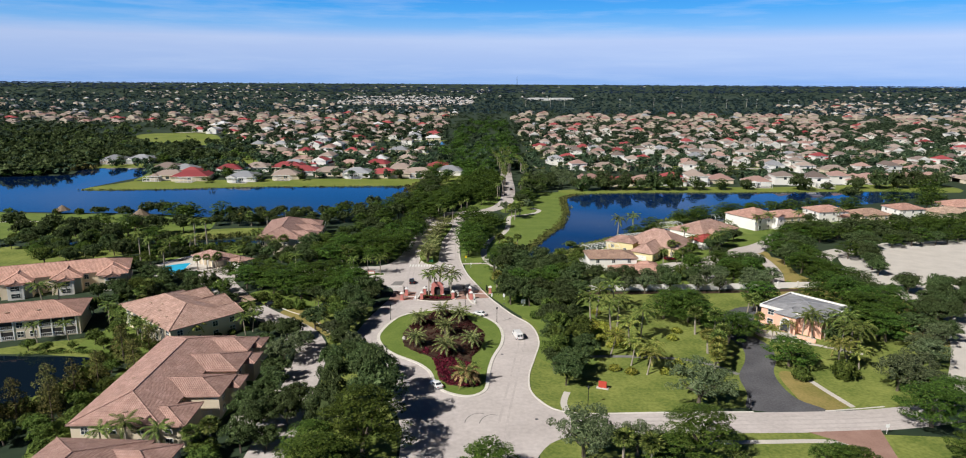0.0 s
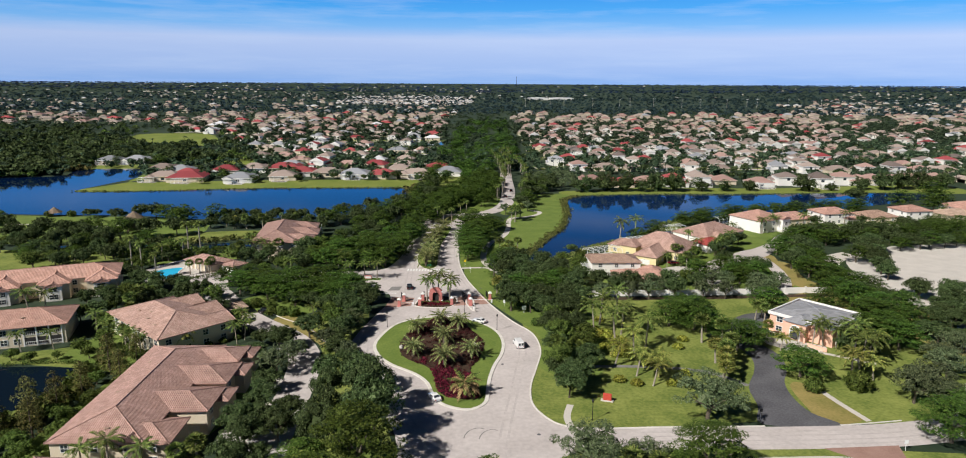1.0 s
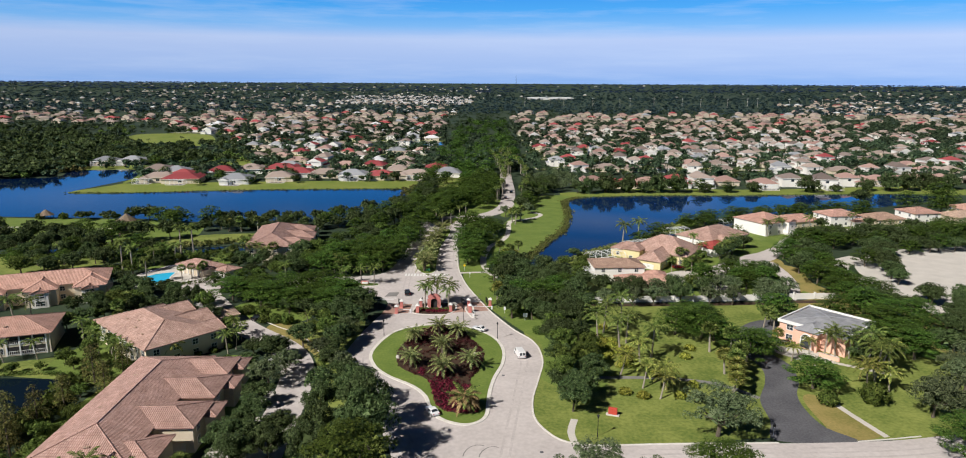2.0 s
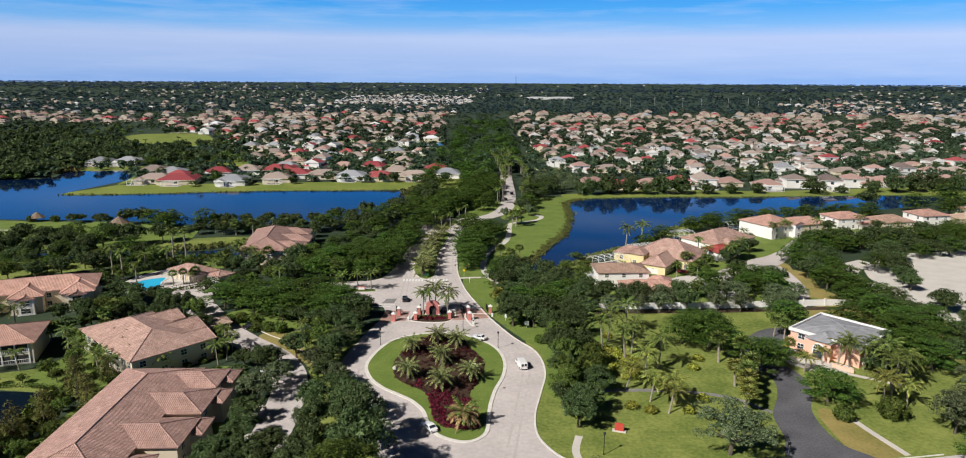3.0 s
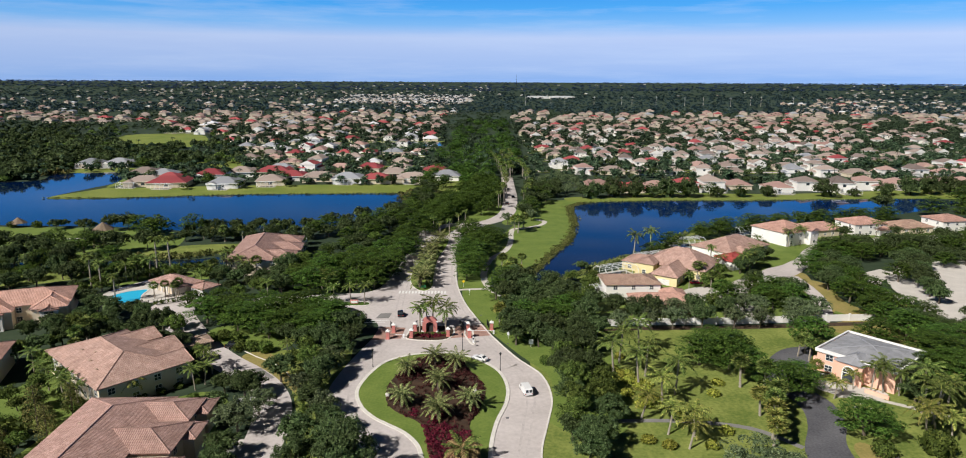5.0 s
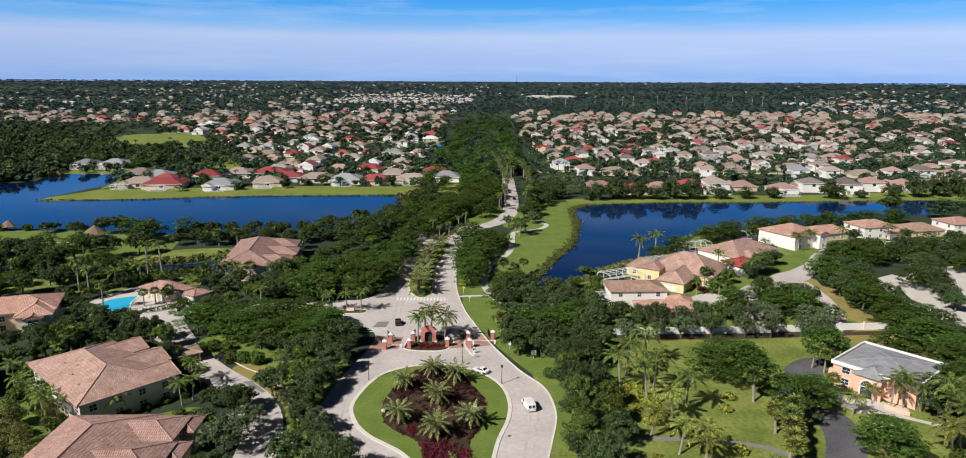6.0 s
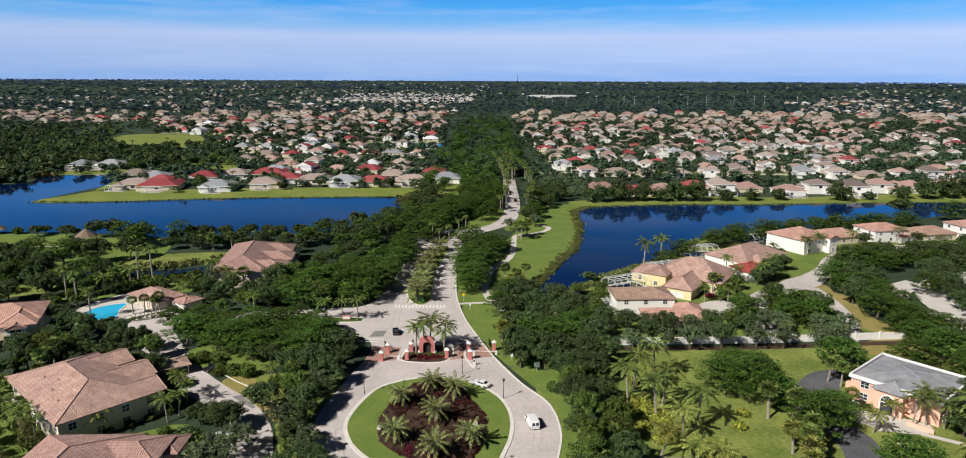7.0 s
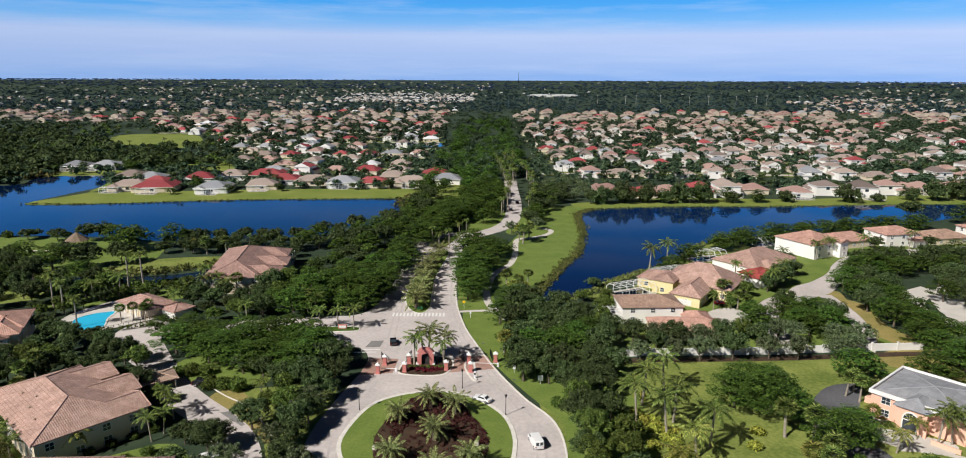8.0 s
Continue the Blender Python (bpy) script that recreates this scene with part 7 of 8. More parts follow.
# royal palm avenue along the boulevard
row([(4, 424), (9, 450), (12, 480), (13, 510), (12, 570), (6, 660)], "r", 8, (0.75, 0.9), (0.9, 1.0), 31, 1.5)
row([(22, 430), (26, 460), (29, 490), (29, 540), (26, 600), (20, 680)], "r", 8, (0.75, 0.9), (0.9, 1.0), 32, 1.5)

row([(19, 536), (19, 560), (17, 600), (14, 660)], "rr", 6, (0.85, 1.0), (0.9, 1.05), 33, 3)
# shrubs and hedges
for x, y, r, h in ((81, 163, 2.4, 1.2), (92.5, 164, 3.4, 1.2), (-66, 216, 2.0, 1.2), (-62, 215, 2.2, 1.2), (-70, 218, 1.8, 1.2), (8, 256, 1.6, 1.5), (10, 228, 1.8, 1.0), (12, 224, 1.8, 1.0), (16, 208, 2.0, 1.0), (19, 206, 2.0, 1.0),
                   (5, 236, 1.5, 1.0), (7, 232, 1.5, 1.0), (-76, 192, 1.2, 1.0), (-79, 189, 1.2, 1.0), (-73, 195, 1.2, 1.0), (-82, 186, 1.2, 1.0), (76.5, 287, 2.2, 1.6), (85, 203, 1.2, 1.0), (88, 199, 1.2, 1.0), (106, 190, 1.5, 1.0), (103, 193, 1.4, 1.0),
                   (-240, 372, 2.4, 1.2), (-228, 373, 2.4, 1.2), (-120, 354, 2.0, 1.2), (-131, 288, 1.6, 1.0), (-127, 289, 1.6, 1.0), (-122, 290, 1.6, 1.0)):
    plant("S", x, y, r, h)
for x, y in ((34.7, 201), (36.4, 198.3), (38.1, 195.7), (35.6, 197), (39, 192), (37.4, 193), (39.3, 187.5), (38, 186), (39.5, 183.8), (33.4, 198.6), (36.6, 201), (40, 195), (30, 206), (33, 204), (36, 212), (31, 198), (34, 190), (38, 188), (44, 178), (34, 168), (38, 166), (47, 166), (52, 172), (55, 190), (58, 196), (36, 184)):
    plant("G", x, y, 1.6, 0.9)


def hedge(line, width, height, material, label):
    rng = np.random.default_rng(len(line) + int(abs(line[0][0])))
    pts = smooth_line(line, 8)
    out = []
    for a, b in zip(pts, pts[1:]):
        for k in range(max(1, int(math.dist(a, b) / 0.8))):
            u = rng.uniform()
            c = (a[0] + (b[0] - a[0]) * u, a[1] + (b[1] - a[1]) * u, height * 0.5)
            out.append(leaf_clump(rng, c, (width / 2, width / 2, height * 0.52), 60, 0.15, 0.2, 0.5, -0.7))
            out.append(core(rng, c, (width / 2, width / 2, height * 0.5), 8))
    return tagged(part("hedge", quads("hedge", np.concatenate(out), M[material]), None), label, "hedge")


hedge([(-40.5, 160), (-42, 178), (-46, 190)], 1.6, 1.5, "shrub", "long clipped green hedge beside the lane")
hedge([(-70, 214.6), (-67, 217), (-63.4, 218.6)], 3.2, 2.2, "shrub", "clipped bright green hedge at the bend")
hedge([(1.5, 252), (4, 244), (7.5, 236), (10, 226)], 1.4, 1.0, "shrub", "low hedge beside the gate road")
hedge([(-128, 174.5), (-116, 177), (-104, 175), (-99, 168)], 2.4, 1.0, "shrub", "leafy hedge along the pond edge")
hedge([(-98, 182), (-88, 174), (-90, 160), (-92, 145), (-90, 132)], 3.0, 2.0, "shrub", "overgrown shrubs between the block and pond")
hedge([(-120, 250), (-108, 256), (-104, 259)], 1.2, 1.6, "shrub", "dark clipped hedge beside the parking court")

# planting on the island bed
rng = np.random.default_rng(21)


def bedding(name, region, n, material, label, size=0.22, high=0.45):
    out = []
    xs, ys = [p[0] for p in BED], [p[1] for p in BED]
    while len(out) < n:
        x, y = rng.uniform(min(xs), max(xs)), rng.uniform(min(ys), max(ys))
        if inside(x, y, BED) and region(x, y):
            out.append(leaf_clump(rng, (x, y, 0.2), (0.5, 0.5, high), 16, size, 0.3, 0.7, -0.2))
    return tagged(part(name, quads(name, np.concatenate(out), M[material]), None), label, "flowers", "", "stuff")


bedding("crimson_flowers", lambda x, y: y < 178 + 4 * math.sin(x) and not (y > 172 and x > -7), 420, "crimson", "crimson bedding plants at the tip of the island")
bedding("maroon_flowers", lambda x, y: y > 196 + 3 * math.sin(x) or (x > -4.5 and 176 < y), 380, "maroon", "maroon low plants across the mulch")
bedding("ground_cover", lambda x, y: True, 420, "maroon", "sparse dark ground cover on the mulch", 0.18, 0.3)
for x, y in ((-24.0, 188), (-3, 190)):
    rock = thing("rock", pose(x, y, 0.2), "pale weathered boulder on the mulch", "rock", "bed boulders")
    bm = bmesh.new()
    bmesh.ops.create_icosphere(bm, subdivisions=2, radius=0.6)
    for v in bm.verts:
        v.co *= 1 + 0.3 * noise.noise(v.co * 2.2)
        v.co.z = v.co.z * 1.1 + 0.45
    part("stone", bm, M["concrete"], rock)


# reeds and scrub along the shores
def reeds(line, n, spread, high, material, label, seed):
    r = np.random.default_rng(seed)
    pts = smooth_line(line, 10)
    out = []
    for _ in range(n):
        k = int(r.integers(len(pts) - 1))
        u = r.uniform()
        x = pts[k][0] + (pts[k + 1][0] - pts[k][0]) * u + r.normal(0, spread)
        y = pts[k][1] + (pts[k + 1][1] - pts[k][1]) * u + r.normal(0, spread)
        h = high * r.uniform(0.5, 1.3)
        out.append(leaf_clump(r, (x, y, h * 0.4), (h * 0.8, h * 0.8, h * 0.6), 12, 0.4 * h, 0.1, 0.8, -0.2))
    return tagged(part("reeds", quads("reeds", np.concatenate(out), M[material]), None), label, "reeds", "", "stuff")


reeds([(16, 292), (22, 306), (31, 332), (39, 351), (46, 388), (48, 413), (50, 436), (60, 449)], 1900, 1.1, 0.72, "reed", "yellow-green reeds along the lake edge", 41)
reeds([(60, 449), (82, 454), (123, 459), (162, 460), (200, 464), (280, 470)], 500, 0.8, 0.7, "reed", "low reeds along the far bank", 42)
reeds([(24, 284), (36, 294), (46, 307), (58, 318), (70, 328), (84, 345), (98, 366), (120, 380)], 900, 1.1, 0.75, "reed", "reeds along the garden shore", 43)
reeds([(-276, 457), (-225, 459), (-159, 473), (-98, 478), (-60, 481)], 420, 0.8, 0.7, "reed", "thin reeds along the far shore", 44)
reeds([(-53, 455), (-52, 480), (-44, 490)], 60, 2.5, 2.0, "cypress", "brown scrub at the lake corner", 45)
reeds([(-103, 171), (-101, 160), (-101, 152), (-104, 144), (-112, 138)], 120, 1.5, 2.2, "shrub", "leafy scrub on the pond bank", 46)
reeds([(-340, 566), (-370, 556), (-400, 548)], 260, 7, 3.0, "cypress", "tawny marsh scrub behind the lake", 47)
reeds([(-190, 310), (-150, 312), (-125, 318), (-104, 330)], 300, 2.0, 1.5, "reed", "reeds along the channel", 48)
reeds([(-190, 293), (-160, 295), (-130, 298), (-112, 302)], 240, 2.0, 1.5, "shrub", "green scrub along the channel", 49)
for x, y, r in ((-104, 138, 2.6), (-98, 150, 2.4), (-100, 144, 2.8), (-97, 158, 2.2), (-98, 172, 2.6), (-110, 134, 3.0), (-96, 138, 2.4), (-92, 166, 2.2), (-118, 130, 3.0), (-94, 178, 2.0)):
    plant("C", x, y, r)
for x, y, r in ((-122, 177, 2.2), (-116, 179, 1.8), (-108, 180, 2.4), (-128, 178, 2.4), (-104, 182, 2.0), (-100, 176, 2.4), (-97, 164, 2.6), (-96, 146, 2.6), (-98, 134, 3.0), (-104, 130, 3.2), (-112, 126, 3.4), (-92, 128, 3.2), (-95, 132, 3.4), (-90, 138, 3.0), (-93, 144, 3.0), (-91, 152, 3.0), (-88, 122, 3.2), (-100, 128, 3.6), (-106, 126, 3.6), (-113, 210, 3.0), (-118, 206, 3.0), (-110, 200, 2.8), (-122, 216, 3.2)):
    plant("L", x, y, r, 0.9)
# planting before the gate monument
reeds([(-20.5, 227.6), (-17, 226.9), (-13.2, 227.6)], 70, 0.5, 0.6, "crimson", "crimson bedding before the gate monument", 50)
for x in (-21.0, -19.6, -18.2, -16.2, -14.8, -13.4, -12.4):
    plant("S", x, 228.9, 0.75, 0.9)
grove([(32, 478), (58, 476), (66, 500), (62, 545), (34, 545)], "PPO", 9.5, (4.0, 5.4), (0.9, 1.1), 34, False)
grove([(-104, 272), (-98, 292), (-84, 296), (-72, 290), (-70, 270), (-86, 262)], "OLO", 6.0, (3.2, 4.6), (0.85, 1.05), 35)
grove([(-150, 268), (-136, 284), (-112, 292), (-104, 284), (-128, 280), (-140, 262)], "LO", 6.0, (2.4, 3.6), (0.85, 1.05), 36)
# trees that close the view at the end of the boulevard
for kind, x, y, r, h in (("F", 0, 524, 6.0, 1.1), ("P", 32, 508, 5.0, 1.0), ("F", 16, 572, 6.0, 1.2)):
    plant(kind, x, y, r, h)
# lush planting between the apartment blocks
for kind, x, y, r, h in (("L", -107, 187, 3.6, 1.1), ("L", -112, 183, 3.0, 1.0), ("L", -113.5, 200, 3.6, 1.1), ("L", -103, 180, 2.8, 1.1), ("S", -99, 184, 2.0, 1.2), ("L", -126, 207, 3.6, 1.1), ("S", -92, 180, 1.8, 1.2), ("S", -88, 178, 1.6, 1.2), ("q", -110, 192, 0.8, 1.0), ("L", -104, 192, 3.0, 1.2), ("S", -73, 183, 1.4, 1.0), ("S", -70, 186, 1.4, 1.0)):
    plant(kind, x, y, r, h)

# the farther trees of the groves, one object for each kind
for kind, crown, leaf, label in (("F", layered_crown, "ficus", "broad layered dark trees beyond the gate"), ("O", round_crown, "oak", "rounded grey-green trees round the lakes"), ("L", round_crown, "shrub", "rounded mid-green trees round the lakes"), ("P", airy_crown, "pale_oak", "airy pale trees beside the boulevard")):
    forms = [crown(np.random.default_rng(200 + v), 0.3) for v in range(3)]
    out, stems = [], []
    for i, m in enumerate(FAR_PLANTS[kind]):
        a = np.array(m)
        out.append(forms[i % 3] @ a[:3, :3].T + a[:3, 3])
        stem = np.array([[(0.3, 0, -0.2), (-0.15, 0.26, -0.2), (0, 0, 5)], [(-0.15, 0.26, -0.2), (-0.15, -0.26, -0.2), (0, 0, 5)], [(-0.15, -0.26, -0.2), (0.3, 0, -0.2), (0, 0, 5)]])
        stems.append(stem @ a[:3, :3].T + a[:3, 3])
    ob = tagged(part("grove_trees", quads("grove_trees", np.concatenate(out), M[leaf]), None), label, "trees", "", "stuff")
    part("trunks", quads("trunks", np.concatenate(stems), M["bark"]), None, ob)

# ---- the far suburb ----
far_rng = np.random.default_rng(77)


def far_roof(name, c1, c2):
    """Muted roofing: a tone for each house, soft random patches across it."""
    m, n, l, b = base_material(name)
    co = n.new("ShaderNodeTexCoord")
    no = n.new("ShaderNodeTexNoise")
    no.inputs["Scale"].default_value, no.inputs["Detail"].default_value = 0.06, 3
    l.new(co.outputs["Object"], no.inputs["Vector"])
    info = n.new("ShaderNodeObjectInfo")
    add = n.new("ShaderNodeMath")
    add.operation = "MULTIPLY_ADD"
    add.inputs[1].default_value = 0.6
    l.new(info.outputs["Random"], add.inputs[0])
    l.new(no.outputs[0], add.inputs[2])
    wide = n.new("ShaderNodeMapRange")
    wide.inputs["From Min"].default_value, wide.inputs["From Max"].default_value = 0.35, 1.0
    l.new(add.outputs[0], wide.inputs["Value"])
    mix = n.new("ShaderNodeMixRGB")
    mix.inputs[1].default_value, mix.inputs[2].default_value = (*c1, 1), (*c2, 1)
    l.new(wide.outputs[0], mix.inputs[0])
    l.new(mix.outputs[0], b.inputs["Base Color"])
    b.inputs["Roughness"].default_value, b.inputs["Specular IOR Level"].default_value = 0.8, 0.25
    return m


FAR_ROOFS = {"tan": far_roof("suburb_tan_tiles", (0.20, 0.155, 0.135), (0.36, 0.29, 0.25)), "pink": far_roof("suburb_salmon_tiles", (0.24, 0.145, 0.125), (0.38, 0.25, 0.215)),
             "brown": far_roof("suburb_brown_tiles", (0.12, 0.095, 0.085), (0.22, 0.175, 0.155)), "grey": far_roof("suburb_grey_tiles", (0.17, 0.18, 0.195), (0.31, 0.32, 0.34)),
             "red": far_roof("suburb_red_tiles", (0.20, 0.035, 0.042), (0.34, 0.075, 0.078)), "white": far_roof("suburb_white_roofing", (0.38, 0.39, 0.41), (0.62, 0.62, 0.63))}
EAST_ROOFS = ["tan", "tan", "pink", "tan", "brown", "tan", "pink", "tan", "grey", "pink", "tan", "red", "tan", "pink", "brown"]
WEST_ROOFS = ["tan", "red", "tan", "grey", "pink", "tan", "brown", "red", "tan", "white", "grey", "pink", "tan"]
# each volume: x0, x1, y0, y1, eave height, roof pitch, gabled end
SHAPES = [
    [(-7.5, 7.5, -6.0, 7.0, 3.2, 0.48, ""), (1.5, 7.5, -9.5, 2, 3.2, 0.5, "y0"), (-6.5, -1.5, -7.8, 0, 3.1, 0.5, "")],
    [(-8, 8, -6, 6.5, 3.3, 0.5, ""), (-8, -2, -9.5, 1, 3.2, 0.5, ""), (2.5, 7, 2, 9, 3.2, 0.45, "y1")],
    [(-7, 6.5, -5.5, 6.5, 6.2, 0.46, ""), (0.5, 8.5, -9, 0, 3.3, 0.46, "y0"), (-8.5, -3, -2, 8.5, 3.3, 0.45, "")],
    [(-9, 9, -5.5, 5.5, 3.3, 0.5, ""), (-3, 3, -8.5, 3, 3.6, 0.52, "y0"), (4.5, 9, 0, 8.5, 3.2, 0.5, "")],
    [(-6.5, 6.5, -7, 7.5, 6.4, 0.44, "y0"), (-9, -2, -8.5, 2, 3.4, 0.45, ""), (2, 8.5, -3, 9, 3.4, 0.45, "y1")],
    [(-10, 10, -6.5, 6.5, 3.2, 0.5, ""), (-9.5, -4, -10, 0, 3.2, 0.5, "y0"), (3.5, 9.5, -10, 0, 3.2, 0.5, "")],
]


def house_faces(volumes):
    """Wall faces with white eaves, and roof faces, of a house made of hipped or gabled volumes."""
    wall, roof = [], []
    for x0, x1, y0, y1, e, p, gab in volumes:
        c = [(x0, y0), (x1, y0), (x1, y1), (x0, y1)]
        for i in range(4):
            a, b = c[i], c[(i + 1) % 4]
            wall.append([(*a, -0.5), (*b, -0.5), (*b, e), (*a, e)])
        o = 0.55
        x0, x1, y0, y1 = x0 - o, x1 + o, y0 - o, y1 + o
        t = [(x0, y0), (x1, y0), (x1, y1), (x0, y1)]
        for i in range(4):
            a, b = t[i], t[(i + 1) % 4]
            wall.append([(*a, e - 0.28), (*b, e - 0.28), (*b, e), (*a, e)])
        lx, ly, mx, my = x1 - x0, y1 - y0, (x0 + x1) / 2, (y0 + y1) / 2
        h = min(lx, ly) / 2
        z = e + p * h
        t = [(*v, e) for v in t]
        if gab or ly > lx:
            h = lx / 2
            z = e + p * h
            a = (mx, y0 + (0.02 if gab == "y0" else min(h, ly / 2)), z)
            b = (mx, y1 - (0.02 if gab == "y1" else min(h, ly / 2 - 0.05)), z)
            roof += [[t[1], t[2], b, a], [t[3], t[0], a, b]]
            (wall if gab == "y0" else roof).append([t[0], t[1], a])
            (wall if gab == "y1" else roof).append([t[2], t[3], b])
        else:
            a, b = (x0 + h, my, z), (x1 - h + 0.05, my, z)
            roof += [[t[0], t[1], b, a], [t[2], t[3], a, b], [t[1], t[2], b], [t[3], t[0], a]]
    return wall, roof


def face_mesh(name, faces, material):
    verts, idx = [], []
    for f in faces:
        idx.append(list(range(len(verts), len(verts) + len(f))))
        verts += f
    me = bpy.data.meshes.new(name)
    me.from_pydata(verts, [], idx)
    me.materials.append(material)
    return me


HOUSES = {}
HOUSE_SPOTS = []
bm = bmesh.new()
box(bm, -0.95, 0.95, -0.05, 0.03, 0, 1.6)
suburb_window = mesh_of("window", bm, M["glass"])
ROOF_WORDS = {"pink": "salmon pink", "white": "white"}


def suburb_house(x, y, rot, roof, shape, size=1.0):
    HOUSE_SPOTS.append((x, y))
    m = pose(x, y, 0, 0, 0, rot) @ Matrix.Diagonal((size, size, 1 + 0.4 * (size - 1), 1))
    key = (roof, shape)
    if key in HOUSES:
        s0 = HOUSES[key].scale
        return copy_thing(HOUSES[key], m @ Matrix.Diagonal((1 / s0.x, 1 / s0.y, 1 / s0.z, 1)))
    tall = shape in (2, 4)
    wall = "white" if shape in (1, 2, 4) else "cream"
    ob = thing("house", m, ("two-storey " if tall else "single-storey ") + wall + " suburban house with a " + ROOF_WORDS.get(roof, roof) + " tile roof", "house", "suburban houses")
    faces = house_faces(SHAPES[shape])
    part("wall", face_mesh("wall", faces[0], M[wall]), None, ob)
    part("roof", face_mesh("roof", faces[1], FAR_ROOFS[roof]), None, ob)
    x0, x1, y0, y1 = SHAPES[shape][0][:4]
    part("window", suburb_window, None, ob, "", pose(x0 + 2.6, y0, 3.8 if tall else 0.9))
    part("window", suburb_window, None, ob, "", pose(0, y1, 3.8 if tall else 0.9, 0, 0, 180))
    HOUSES[key] = ob
    return ob


# first rows on the far shores
for x, y, rot, roof, shape in ((-240, 512, 5, "tan", 3), (-222, 508, 8, "red", 5), (-230, 528, 5, "red", 0), (-182, 506, 5, "grey", 1), (-154, 520, 10, "tan", 0), (-146, 542, 10, "red", 1), (-124, 538, 5, "tan", 3),
                               (-102, 532, 5, "grey", 1), (-79, 531, 5, "red", 0), (-54, 536, 0, "tan", 3), (-30, 548, -5, "grey", 1), (-335, 612, 0, "grey", 0), (-312, 614, 0, "grey", 1), (-208, 548, 5, "red", 1), (-244, 548, 5, "grey", 0),
                               (-190, 562, 5, "tan", 1), (-166, 566, 5, "red", 5), (-262, 556, 5, "brown", 1), (-70, 562, 0, "tan", 0), (-40, 578, 0, "red", 0)):
    suburb_house(x, y, rot + 180, roof, shape, 1.3)
for x, y, rot, roof, shape in ((78, 508, 0, "pink", 0), (99, 496, 0, "red", 0), (116, 502, 0, "pink", 1), (136, 500, 0, "red", 2), (156, 506, 0, "tan", 4), (176, 512, 0, "pink", 0), (199, 500, 0, "pink", 1), (221, 508, 0, "brown", 2), (244, 502, -10, "brown", 4), (264, 512, 0, "pink", 2),
                               (292, 522, 0, "pink", 0), (320, 524, 0, "pink", 5), (345, 530, 0, "pink", 0), (370, 520, 0, "tan", 0)):
    suburb_house(x, y, rot + 180, roof, shape, 1.1)
_cage = None
for x, y in ((-182, 494.5), (-154, 508), (-222, 496), (-102, 520), (-54, 524), (199, 487.5), (244, 488), (292, 508), (156, 493), (-320, 602), (-335, 600), (-248, 500)):
    if _cage is None:
        _cage = screen_cage(x, y, 0, 12, 7, 2.4)
    else:
        copy_thing(_cage, pose(x, y, 0))

# streets with a row of houses on either side, gardens back to back
SMALL_LAKE = smooth_line([(-108, 806), (-80, 802), (-52, 806), (-53, 842), (-80, 850), (-106, 846)], 4, True)
FIELD = smooth_line([(-400, 782), (-330, 776), (-318, 810), (-380, 940), (-470, 930)], 4, True)
sheet("water", SMALL_LAKE, 0.05, M["lake"], "small blue lake among the houses", "lake")
sheet("lawn", FIELD, 0.03, M["shore_grass"], "open sunlit field", "lawn", keep=False)
sheet("lawn", smooth_line([(-260, 640), (-215, 604), (-170, 606), (-190, 624), (-230, 660)], 4, True), 0.03, M["shore_grass"], "open sunlit green between houses", "lawn", keep=False)
NO_HOUSE = [SMALL_LAKE, FIELD, [(-180, 796), (-40, 796), (-40, 862), (-180, 862)]]
sheet("lawn", [(-178, 852), (-50, 852), (-50, 862), (-178, 868)], 0.03, M["shore_grass"], "sunlit grass along the small lake", "lawn", keep=False)
GARDEN_LINES, STREET_LINES, spots = [], [], []


def street_line(base, x0, x1, side):
    xs = np.linspace(x0, x1, 9)
    return [(float(x), float(base + side * 0.055 * (abs(x) - 60) + 9 * math.sin(x / 70 + base / 90))) for x in xs]


def shifted(line, dy):
    return [(x, y + dy) for x, y in line]


for side in (1, -1):
    for k in range(8):
        base = (590 if side > 0 else 622) + 74 * k
        a, b = (40 + 0.004 * base, 0.77 * base) if side > 0 else (-46 - 0.012 * base, -max(0.29 * base, 0.40 * base - 60) if base < 760 else -0.36 * base if base < 960 else -0.44 * base)
        line = smooth_line(street_line(base, a, b, side), 4)
        STREET_LINES.append(line)
        if k < 6:
            ribbon("lawn", line, 20, 0.016 + 0.0003 * k, M["lawn"], "front lawns along a residential street", "lawn", False, 1)
            ribbon("road", line, 7, 0.03 + 0.0003 * k, M["road"], "pale residential street between houses", "road", False, 1)
        GARDEN_LINES.append(shifted(line, 37))
        for dy, turn in ((-18.5, 180), (18.5, 0)):
            run = far_rng.uniform(0, 16)
            for p, q in zip(line, line[1:]):
                L = math.dist(p, q)
                u = -run
                while u + 24.0 < L:
                    u += 24.0 if u + 24.0 > 0 else 0.1
                    spots.append((p[0] + (q[0] - p[0]) * u / L + far_rng.uniform(-1, 1), p[1] + (q[1] - p[1]) * u / L + dy + far_rng.uniform(-1.5, 1.5), turn + math.degrees(math.atan2(q[1] - p[1], q[0] - p[0])) * side))
                run = min(L - u, 24.0)
overflow = []
